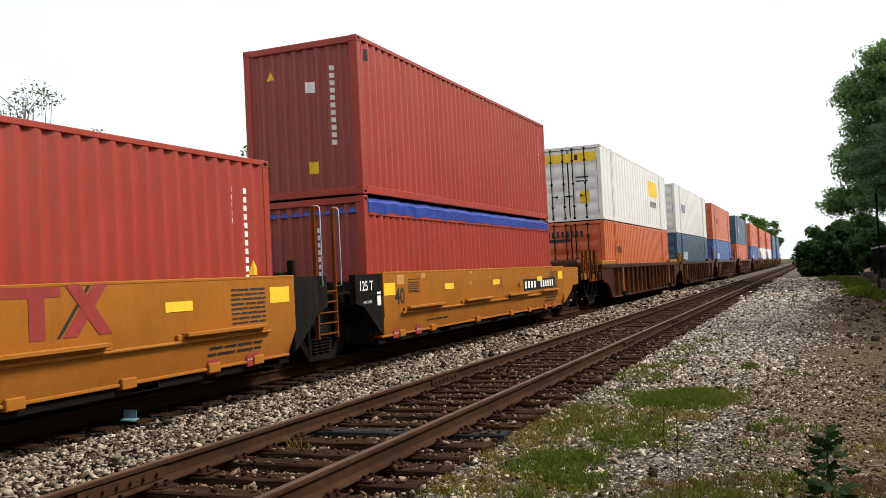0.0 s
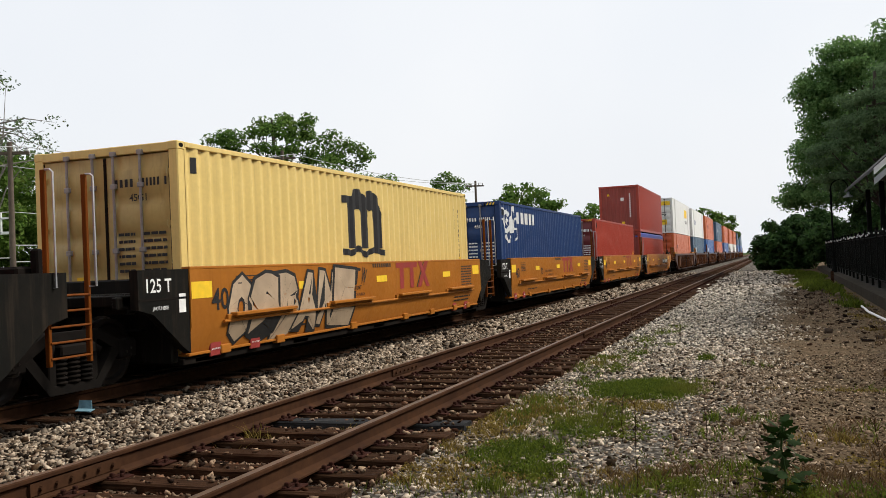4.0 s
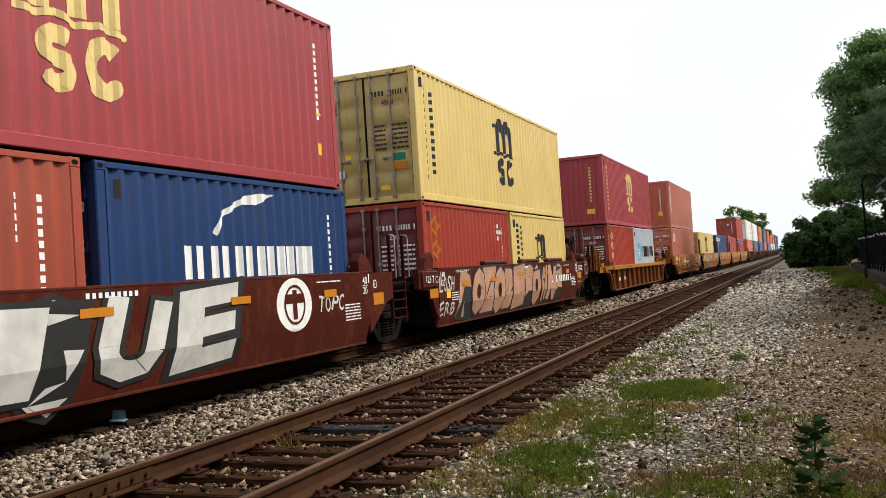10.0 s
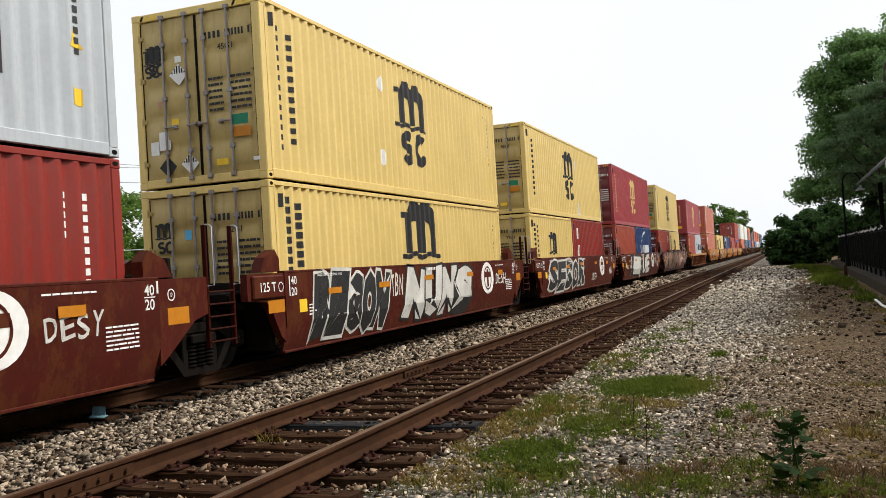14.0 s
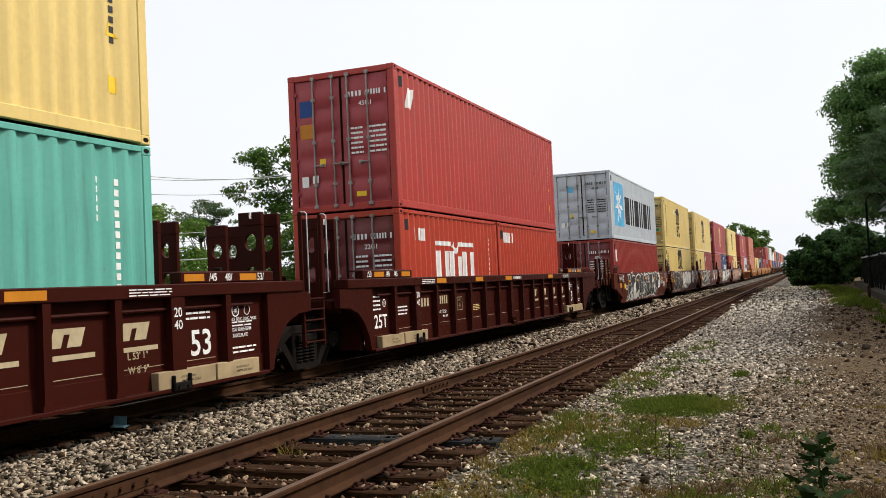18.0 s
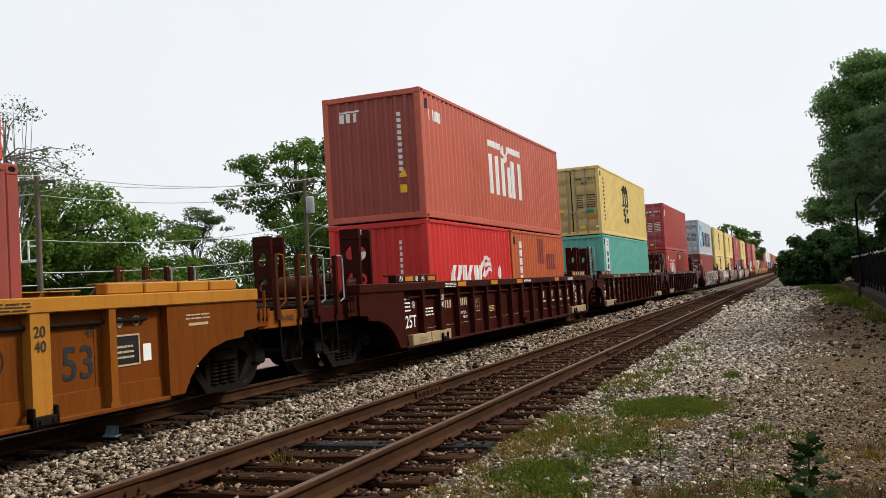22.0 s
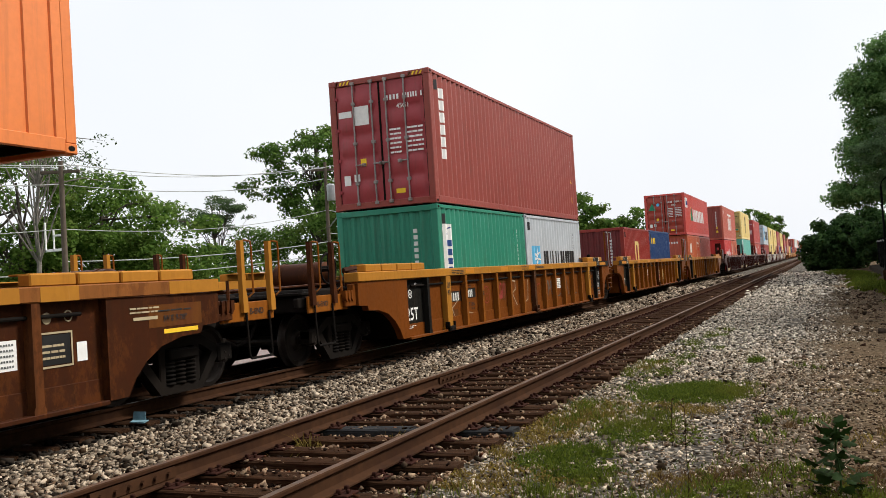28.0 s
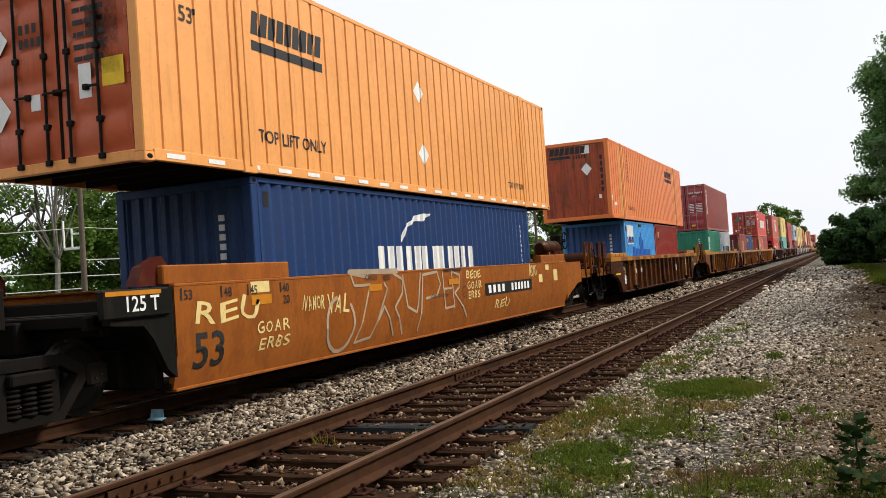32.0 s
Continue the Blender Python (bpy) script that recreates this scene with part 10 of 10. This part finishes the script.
tree("rounded dark green tree beyond the train", X, Y, [(0, 0, 3.3, 2.6, 2.6, 2.6), (1.6, 1.0, 2.2, 1.8, 1.8, 1.9)], 0.16, LEAF, 13, 2.2, 70)
X, Y = at_az(46.8, 41)
tree("thin half-bare tree with sparse young leaves", X, Y, [(0, 0, 8.2, 2.6, 2.4, 2.2), (1.2, 1.2, 6.8, 1.8, 1.8, 1.6)], 0.13, LEAF_GREY, 14, 1.8, 15, 0.3, 0.13, 90, BARK_PALE)
X, Y = at_az(50.5, 46)
tree("thin half-bare tree with sparse young leaves", X, Y, [(0, 0, 8.0, 2.8, 2.6, 2.6)], 0.13, LEAF_GREY, 15, 1.8, 15, 0.3, 0.13, 80, BARK_PALE)
X, Y = at_az(36.7, 75)
tree("umbrella-shaped tree with an open flat crown", X, Y, [(0, 0, 7.9, 2.4, 2.4, 0.9), (-1.4, -0.8, 7.0, 1.4, 1.4, 0.6), (1.5, 0.9, 7.2, 1.3, 1.3, 0.6), (0.2, 0, 6.4, 1.6, 1.6, 0.6)], 0.14, LEAF_GREY, 16, 2.4, 60, 0.34, 0.17, 40, flat=0.35)
X, Y = at_az(37.6, 68)
tree("low dense green tree beyond the train", X, Y, [(0, 0, 2.4, 3.6, 3.4, 2.2), (-2.4, -1.5, 1.8, 2.6, 2.6, 2.0)], 0.16, LEAF_DARK, 81, 1.8, 70, 0.4, 0.2)
X, Y = at_az(40.4, 60)
tree("low dense green tree beyond the train", X, Y, [(0, 0, 2.6, 3.0, 3.0, 2.2), (1.8, 1.2, 2.0, 2.4, 2.4, 1.9)], 0.16, LEAF, 83, 1.8, 70, 0.4, 0.2)
X, Y = at_az(33.6, 64)
tree("low dense green tree beyond the train", X, Y, [(0, 0, 3.0, 3.4, 3.2, 2.6), (2.2, 1.4, 3.4, 2.6, 2.6, 2.4)], 0.18, LEAF, 82, 1.8, 70, 0.4, 0.2)
X, Y = at_az(30.2, 60)
tree("tall oak with an open clumpy crown", X, Y, [(0, 0, 9.6, 3.4, 3.2, 1.7), (-2.7, -1.6, 9.3, 1.8, 1.8, 1.1), (2.8, 1.4, 9.4, 2.1, 2.1, 1.3), (0, 0, 6.6, 2.6, 2.6, 1.8), (1.3, 0.8, 10.9, 2.0, 1.8, 0.9), (4.2, 2.4, 8.9, 1.7, 1.7, 1.2), (-3.0, -1.8, 7.6, 1.6, 1.6, 1.0)], 0.26, LEAF, 17, 1.5, 52, 0.36, 0.24, 40)
X, Y = at_az(27.6, 53)
tree("dense green tree below the oak", X, Y, [(0, 0, 5.2, 3.0, 2.8, 2.7), (2.4, 1.4, 4.4, 2.2, 2.2, 2.2), (-1.8, -1.0, 3.2, 2.2, 2.2, 2.2)], 0.2, LEAF, 18, 2.0, 70)
X, Y = at_az(23.6, 60)
tree("dense green tree below the oak", X, Y, [(0, 0, 4.9, 2.8, 2.8, 2.5), (-2.2, -1.0, 5.6, 2.4, 2.2, 2.2), (0.5, 1.0, 2.6, 2.8, 2.6, 2.2)], 0.2, LEAF_BRIGHT, 19, 2.2, 60)
X, Y = at_az(19.3, 86)
tree("narrow round-topped tree beyond the train", X, Y, [(0, 0, 8.4, 1.6, 1.6, 1.8), (0.2, 0.3, 5.8, 1.8, 1.8, 2.0), (0, 0, 3.0, 2.8, 2.8, 2.4)], 0.18, LEAF, 20, 2.2, 60, 0.4, 0.26)
X, Y = at_az(14.7, 96)
tree("broad green tree beyond the train", X, Y, [(0, 0, 7.6, 3.0, 3.0, 2.2), (-2.4, -1.0, 6.2, 2.4, 2.4, 1.9), (2.6, 1.0, 6.2, 2.3, 2.3, 1.8), (0, 0, 4.0, 4.2, 3.6, 2.4)], 0.24, LEAF, 21, 1.7, 55, 0.45, 0.28)
X, Y = at_az(9.8, 135)
tree("broad green tree beyond the train", X, Y, [(0, 0, 6.5, 4.5, 4.5, 2.6), (-4, -2, 5.2, 3.4, 3.4, 2.6), (4, 2, 5.0, 3.4, 3.4, 2.6)], 0.26, LEAF, 22, 1.1, 40, 0.6, 0.4)
X, Y = at_az(3.5, 215)
tree("distant green tree over the train's head", X, Y, [(0, 0, 9.0, 3.0, 3.0, 2.6), (2.6, 0, 8.0, 2.2, 2.2, 2.2), (0, 0, 5, 3.6, 3.6, 2.6)], 0.3, LEAF, 23, 1.3, 40, 0.6, 0.45)
X, Y = at_az(2.1, 240)
tree("distant slender tree over the train's head", X, Y, [(0, 0, 9.2, 1.2, 1.2, 1.6), (0, 0, 6, 1.8, 1.8, 2.2)], 0.2, LEAF, 24, 1.6, 40, 0.5, 0.45)
hedge_rng = random.Random(8)
for i in range(26):
    az = 13.0 + i * 1.55
    d = 58 + 24 * math.sin(i * 1.7) * 0.5 + (40 if az < 20 else 0)
    X, Y = at_az(az, d)
    k = hedge_rng.uniform(0.85, 1.3) * (d / 60)
    tree("low rounded green shrub beyond the train", X, Y, [(0, 0, 1.0 * k, 2.4 * k, 2.4 * k, 1.5 * k), (1.2 * k, 0, 0.6, 1.6 * k, 1.6 * k, 1.2 * k)], 0.07, LEAF if i % 3 else LEAF_BRIGHT, 60 + i, 1.5, 36, 0.4, 0.26 * max(1, d / 70), name="bush", category="bush")

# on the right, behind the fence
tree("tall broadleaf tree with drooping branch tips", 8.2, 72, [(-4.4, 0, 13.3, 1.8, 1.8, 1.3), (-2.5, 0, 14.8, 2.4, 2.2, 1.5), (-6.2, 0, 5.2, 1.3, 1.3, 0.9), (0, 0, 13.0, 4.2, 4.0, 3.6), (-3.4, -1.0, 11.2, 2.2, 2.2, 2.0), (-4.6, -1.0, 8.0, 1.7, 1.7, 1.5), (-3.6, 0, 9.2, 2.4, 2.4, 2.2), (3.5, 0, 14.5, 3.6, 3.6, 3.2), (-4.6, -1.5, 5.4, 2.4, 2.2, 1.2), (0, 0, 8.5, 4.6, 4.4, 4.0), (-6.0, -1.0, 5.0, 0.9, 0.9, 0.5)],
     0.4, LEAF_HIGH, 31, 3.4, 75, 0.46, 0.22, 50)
tree("pine with layered dark boughs over the fence", 6.2, 55, [(0, 0, 8.0, 3.2, 3.0, 0.8), (-0.6, 0, 6.6, 3.4, 3.0, 0.9), (0.4, 0, 9.4, 2.6, 2.6, 0.8), (-0.2, 0, 5.0, 3.3, 3.0, 0.9), (1.4, 0, 10.6, 2.2, 2.2, 0.8)],
     0.3, NEEDLE, 32, 4.2, 90, 0.4, 0.14, 30, flat=0.3)
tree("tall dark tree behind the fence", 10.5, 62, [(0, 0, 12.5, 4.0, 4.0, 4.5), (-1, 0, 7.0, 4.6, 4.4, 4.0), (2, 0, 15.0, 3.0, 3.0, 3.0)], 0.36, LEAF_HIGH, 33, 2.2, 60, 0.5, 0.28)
tree("large dark bush at the end of the gravel", 1.7, 84, [(0, 0, 1.7, 2.9, 3.4, 2.6), (-1.0, -1.0, 1.0, 2.2, 2.6, 1.9), (1.8, 0, 2.4, 2.4, 2.6, 2.4), (2.8, -6, 1.6, 1.8, 3.0, 2.0)], 0.07, LEAF_DARK, 34, 5.0, 80, 0.36, 0.22, name="bush", category="bush")
# Dark leaf tone here puts the undergrowth's deep shade into its colour.
for i in range(9):
    y = 14 + i * 7.4
    tree("dense dark undergrowth behind the iron fence", 6.8 + (i % 2) * 0.8, y, [(0, 0, 1.4, 1.9, 4.0, 2.4), (0.8, 1.0, 3.4, 1.9, 3.6, 1.9), (1.8, 0, 5.4, 2.2, 3.4, 1.6)], 0.07, LEAF_DARK, 40 + i, 2.6, 55, 0.4, 0.24, name="bush", category="bush")
# Canopy added above the undergrowth to keep light off it.
tree("overhanging tree added to shade the undergrowth", 9.5, 30, [(0, 0, 8.0, 4.2, 7.0, 3.0), (0, 0, 5.6, 3.6, 6.0, 2.2)], 0.3, LEAF, 52, 1.3, 50, 0.45, 0.26)

# Unseen trees added around the camera to block low sky light.
for i, (x, y, k) in enumerate(((11, -3, 1.0), (9, -16, 1.1), (13, -32, 1.3), (-18, -8, 1.0), (-21, -24, 1.2), (-16, -42, 1.3), (3, -62, 1.5), (-8, -75, 1.6))):
    tree("unseen leafy tree added to cut the sky light", x, y, [(0, 0, 6.5 * k, 5.0 * k, 5.0 * k, 4.5 * k), (1.5, -2.0, 3.0 * k, 4.5 * k, 4.5 * k, 3.2 * k)], 0.3, LEAF, 90 + i, 0.9, 20, 0.9, 0.75)


# ---- grass, weeds and stalks ----
def blades(name, label, material, seed, spots, h0, h1, lean=0.35, width=0.006):
    """Grass blades in elliptical spots (x, y, rx, ry, how many)."""
    rng = np.random.default_rng(seed)
    V = []
    for x, y, rx, ry, n in spots:
        tufts = max(5, n // 60)
        ta, tr = rng.uniform(0, 6.283, tufts), np.sqrt(rng.uniform(0, 1, tufts)) * rng.uniform(0.7, 1.3, tufts)
        k = rng.integers(0, tufts, n)
        wide = rng.uniform(0.04, 0.16, tufts)[k]
        px = x + np.cos(ta)[k] * tr[k] * rx + rng.normal(0, 1, n) * wide
        py = y + np.sin(ta)[k] * tr[k] * ry + rng.normal(0, 1, n) * wide * (1.4 if ry > rx else 1.0)
        r = np.clip(np.hypot((px - x) / rx, (py - y) / ry), 0, 1.3)
        z = ground_z(px, py) - 0.01
        h = rng.uniform(h0, h1, n) * (1.2 - 0.5 * r)
        t = rng.uniform(0, 6.283, n)
        dx, dy = np.cos(t) * width, np.sin(t) * width
        lx, ly = rng.normal(0, lean, n) * h, rng.normal(0, lean, n) * h
        b0, b1 = np.stack([px - dx, py - dy, z], -1), np.stack([px + dx, py + dy, z], -1)
        m0 = np.stack([px + lx * 0.35 - dx * 0.8, py + ly * 0.35 - dy * 0.8, z + h * 0.6], -1)
        m1 = np.stack([px + lx * 0.35 + dx * 0.8, py + ly * 0.35 + dy * 0.8, z + h * 0.6], -1)
        tip = np.stack([px + lx, py + ly, z + h], -1)
        V.append(np.stack([b0, b1, m1, m0, tip], 1))
    V = np.concatenate(V)
    n = len(V)
    i = np.arange(n) * 5
    f = np.concatenate([np.stack([i, i + 1, i + 2], 1), np.stack([i, i + 2, i + 3], 1), np.stack([i + 3, i + 2, i + 4], 1)])
    return tagged(part(name, raw_mesh(name, V.reshape(-1, 3), f), material), label, "grass", kind="stuff")


blades("grass", "patch of fresh green grass in the gravel", GRASS, 1, [(-1.57, 11.15, 0.6, 0.8, 6200), (-1.15, 11.0, 0.3, 0.4, 1500), (-2.05, 7.3, 0.36, 0.6, 1700), (-1.75, 6.7, 0.25, 0.3, 600), (-1.75, 8.5, 0.4, 0.6, 800)], 0.04, 0.11, 0.5, 0.0045)
blades("grass", "sparse weedy grass along the gravel's edge", GRASS, 2, [(-1.9, 6.05, 0.9, 0.25, 400), (-0.55, 6.6, 0.42, 0.38, 450), (-0.85, 6.15, 0.5, 0.25, 350), (0.15, 6.3, 0.45, 0.3, 260), (-1.85, 9.2, 0.55, 0.8, 700), (-2.5, 9.3, 0.25, 0.9, 700), (-1.0, 14.4, 0.1, 0.2, 200), (-0.89, 11.6, 0.07, 0.1, 120), (-2.2, 17.5, 0.3, 1.5, 300), (-2.45, 13.2, 0.25, 1.3, 400)], 0.04, 0.15, 0.5, 0.0045)
blades("dry_grass", "thin yellowed grass on the gravel", GRASS_DRY, 3, [(-2.5, 8.2, 0.3, 1.8, 1500), (-2.3, 9.6, 0.4, 0.9, 700), (-1.6, 9.7, 0.6, 0.5, 500), (0.6, 10.98, 1.5, 0.05, 900), (0.45, 7.95, 0.3, 0.3, 260), (-1.0, 6.6, 1.0, 0.3, 250), (2.0, 20, 0.35, 6.0, 1300), (2.3, 32, 0.5, 7.0, 1500), (-2.4, 15, 0.3, 2.5, 400), (-2.3, 6.4, 0.5, 0.4, 400)], 0.03, 0.11, 0.7, 0.0045)
blades("grass", "rough grass at the foot of the kerb", GRASS, 4, [(1.9, 44, 0.7, 9.0, 5200), (2.2, 60, 0.8, 9.0, 5200), (1.2, 70, 1.0, 6.0, 3200), (2.1, 30, 0.25, 5.0, 700)], 0.10, 0.30, width=0.014)
blades("dry_grass", "brown dead weeds strewn over the packed dirt", GRASS_DEAD, 8, [(1.2, 7.2, 0.7, 1.0, 1800), (0.6, 6.4, 0.8, 0.45, 2000), (1.7, 11.5, 0.6, 2.0, 900), (2.0, 16.0, 0.35, 3.5, 1800), (0.3, 8.6, 0.7, 0.6, 300), (-0.5, 6.7, 0.8, 0.4, 700)], 0.03, 0.12, 0.8, 0.0045)
blades("weed", "low green weeds scattered in the gravel", GRASS, 9, [(1.2, 9.5, 1.0, 2.5, 350), (-0.6, 8.6, 0.8, 1.2, 350), (-2.2, 13.0, 0.3, 2.5, 350), (-1.9, 18.0, 0.4, 4.0, 500), (0.8, 6.2, 0.8, 0.35, 300), (-0.3, 13.5, 0.4, 0.4, 40)], 0.04, 0.11, 0.6, 0.006)
blades("weed", "dry weed between the ties", GRASS_DRY, 5, [(-4.6, 7.35, 0.1, 0.12, 90), (-3.9, 8.0, 0.05, 0.06, 30)], 0.10, 0.24, 0.5, 0.005)


def creepers(label, material, seed, spots, size):
    """Low broad-leaved weeds: small leaves in cushions that lie on the gravel (x, y, rx, ry, cushions)."""
    rng = np.random.default_rng(seed)
    C = []
    for x, y, rx, ry, n in spots:
        a, r = rng.uniform(0, 6.283, n), np.sqrt(rng.uniform(0, 1, n)) * rng.uniform(0.75, 1.25, n)
        px, py = x + np.cos(a) * r * rx, y + np.sin(a) * r * ry
        C.append(np.stack([px, py, ground_z(px, py) + rng.uniform(0.005, 0.045, n)], -1))
    v, f = leaves(np.concatenate(C), 26, 0.05, size, rng, 0.35, 1.5)
    return tagged(part("weed", raw_mesh("weed", v, f), material), label, "weeds", kind="stuff")


creepers("low mat of small-leaved green weeds in gravel", GRASS, 21, [(-1.57, 11.15, 0.58, 0.75, 110), (-2.05, 7.3, 0.36, 0.55, 50), (-1.75, 6.7, 0.3, 0.35, 25), (-1.75, 8.6, 0.4, 0.5, 40), (-1.3, 8.3, 0.35, 0.4, 18), (-0.6, 6.5, 0.5, 0.4, 20), (0.1, 6.3, 0.5, 0.3, 18), (-2.3, 13.5, 0.3, 2.0, 50), (-1.0, 14.4, 0.12, 0.2, 18)], 0.02)
creepers("low mat of yellowing small-leaved weeds in gravel", GRASS_DRY, 22, [(-2.5, 8.6, 0.3, 1.4, 60), (-2.3, 6.4, 0.5, 0.4, 30), (-1.6, 10.0, 0.5, 0.4, 18), (1.2, 7.0, 0.8, 0.8, 50)], 0.018)


def lobed_leaf():
    pts = [(0, 0), (0.022, 0.02), (0.05, 0.03), (0.032, 0.055), (0.062, 0.085), (0.03, 0.095), (0.026, 0.125), (0, 0.15)]
    pts = pts + [(-x, y) for x, y in reversed(pts[1:-1])]
    g = Geo()
    n = len(pts)
    g.add([(x, y, -0.25 * abs(x) + 0.1 * y) for x, y in pts] + [(0, 0.06, 0.01)], [(i, (i + 1) % n, n) for i in range(n)])
    return g


def seedling(x, y, h, seed):
    rng = random.Random(seed)
    t = thing("seedling", "young dark green plant with lobed leaves in gravel", "plant", at=(x, y, -0.31))
    stem = [(0, 0, 0), (0.015, 0.0, h * 0.35), (-0.005, 0.01, h * 0.7), (0.01, 0.0, h)]
    part("stem", Geo().pipe(stem, 0.007, 6), LEAF_DARK, t)
    for i in range(48):
        k = 0.15 + 0.85 * (i / 47)
        a = i * 137.5
        s = rng.uniform(0.7, 1.15) * (1.0 - 0.32 * k)
        r = 0.015 + 0.13 * (1 - k) * rng.uniform(0.3, 1.4)
        m = pose(math.cos(radians(a + 90)) * r, math.sin(radians(a + 90)) * r, h * k, rng.uniform(-35, 40), rng.uniform(-40, 40), a) @ Matrix.Scale(s, 4)
        part("leaf", shared(("lobed_leaf",), lobed_leaf), LEAF_YOUNG, t, at=m)


seedling(0.01, 6.24, 0.50, 4)


def stalk(x, y, h, seed):
    rng = random.Random(seed)
    t = thing("dry_stalk", "thin dead weed stalk standing in the gravel", "weed", "dead weed stalks", at=(x, y, -0.31))
    pts = [(0, 0, 0)]
    for i in range(5):
        pts.append((pts[-1][0] + rng.uniform(-0.015, 0.015), pts[-1][1] + rng.uniform(-0.015, 0.015), h * (i + 1) / 5))
    part("stem", Geo().pipe(pts, 0.0024, 5), TIE_WOOD, t)
    g = Geo()
    for p in pts[2:]:
        for _ in range(3):
            g.rod(p, (p[0] + rng.uniform(-0.05, 0.05), p[1] + rng.uniform(-0.05, 0.05), p[2] + rng.uniform(0.01, 0.05)), 0.002, 4)
    part("twig_spray", g, TIE_WOOD, t)["kind"] = "stuff"


for i, (x, y, h) in enumerate(((-0.93, 6.22, 0.62), (-0.5, 6.9, 0.5), (-1.3, 8.0, 0.4), (0.62, 6.6, 0.5), (0.75, 6.9, 0.6), (-0.9, 11.5, 0.25))):
    stalk(x, y, h, i)

# ---- poles, wires and road lamp beyond the train ----
POLE_WOOD = plain("grey_pole_wood", (0.11, 0.085, 0.065), 0.9, 0.25, 6, 0.5, 0.01)
POLE_XY = [(-25.5, 25.2, 6.4), (-23.5, 41.1, 7.6), (-21.4, 67.2, 7.8), (-27.6, 5.6, 6.4)]


def utility_pole(x, y, top, gear):
    p = thing("utility_pole", "grey wooden utility pole with crossarm and wires", "utility pole", "utility poles", at=(x, y, 0))
    part("pole", Geo().rod((0, 0, -0.5), (0.05, 0, top), 0.12, 12, 0.085), POLE_WOOD, p)
    part("crossarm", Geo().box(-0.7, 0.7, -0.05, 0.05, top - 0.45, top - 0.34, 0.01), POLE_WOOD, p, at=pose(0, 0, 0, 0, 0, 28))
    for k in (-0.62, -0.3, 0.3, 0.62):
        c, s = math.cos(radians(28)) * k, math.sin(radians(28)) * k
        part("insulator", shared(("insulator",), lambda: Geo().lathe([(0.03, 0), (0.06, 0.03), (0.04, 0.08), (0.06, 0.11), (0.02, 0.17)], "z", 10)), GALV, p, at=(c, s, top - 0.34))
    if gear:
        part("transformer", Geo().lathe([(0.0, -0.45), (0.2, -0.45), (0.22, -0.4), (0.22, 0.35), (0.16, 0.42), (0.0, 0.44)], "z", 14), GALV, p, "grey transformer can", at=(0.38, -0.1, top - 1.6))
        part("arm", Geo().pipe([(0.1, 0, top - 3.4), (0.9, -0.5, top - 2.95), (1.7, -0.9, top - 2.85)], 0.035, 8), GALV, p)
        part("lamp_head", Geo().box(-0.35, 0.35, -0.13, 0.13, -0.09, 0.07, 0.05), DECAL_WHITE, p, "pale street lamp head", at=pose(2.0, -1.05, top - 2.85, 0, 0, -30))
    else:
        part("antenna_rack", Geo().box(-0.9, -0.05, -0.03, 0.03, top - 3.3, top - 3.2, 0.01).box(-0.9, -0.84, -0.03, 0.03, top - 3.3, top - 2.2, 0.01).box(-0.5, -0.44, -0.03, 0.03, top - 3.3, top - 2.5, 0.01).box(-0.5, 0.1, -0.03, 0.03, top - 2.75, top - 2.68, 0.01), DECAL_WHITE, p, "white metal equipment rack")


for i, (x, y, top) in enumerate(POLE_XY):
    utility_pole(x, y, top, i == 1)

WIRE = plain("pale_cable", (0.4, 0.42, 0.4), 0.6, 0.1, 4, 0.05)


def wire(a, b, sag, r=0.016):
    pts = []
    for i in range(17):
        t = i / 16
        pts.append((a[0] + (b[0] - a[0]) * t, a[1] + (b[1] - a[1]) * t, a[2] + (b[2] - a[2]) * t - sag * 4 * t * (1 - t)))
    tagged(part("wire", Geo().pipe(pts, r, 5), WIRE), "sagging overhead cable between utility poles", "cable", "overhead cables")


for (ax, ay, at_), (bx, by, bt) in ((POLE_XY[0], POLE_XY[1]), (POLE_XY[1], POLE_XY[2]), (POLE_XY[3], POLE_XY[0])):
    for k, dz in ((-0.62, -0.18), (0.62, -0.18), (0.0, -0.85), (0.0, -2.5)):
        c, s = math.cos(radians(28)) * k, math.sin(radians(28)) * k
        wire((ax + c, ay + s, at_ + dz), (bx + c, by + s, bt + dz), 0.45)
    for dz in (-3.7, -4.3):
        wire((ax, ay, at_ + dz), (bx, by, bt + dz - 0.45), 0.2, 0.022)
wire((-75, 40, 6.2), (-45, 110, 8.2), 0.4, 0.02)
wire((-75, 40, 5.6), (-45, 110, 7.4), 0.4, 0.02)


def motions():
    """The rolling of the train along +y."""
    for ob, o, z in MOVERS:
        walk(ob, [(t, Matrix.Translation((TRAIN_X, o + s, z))) for t, s in GONE])


motions()
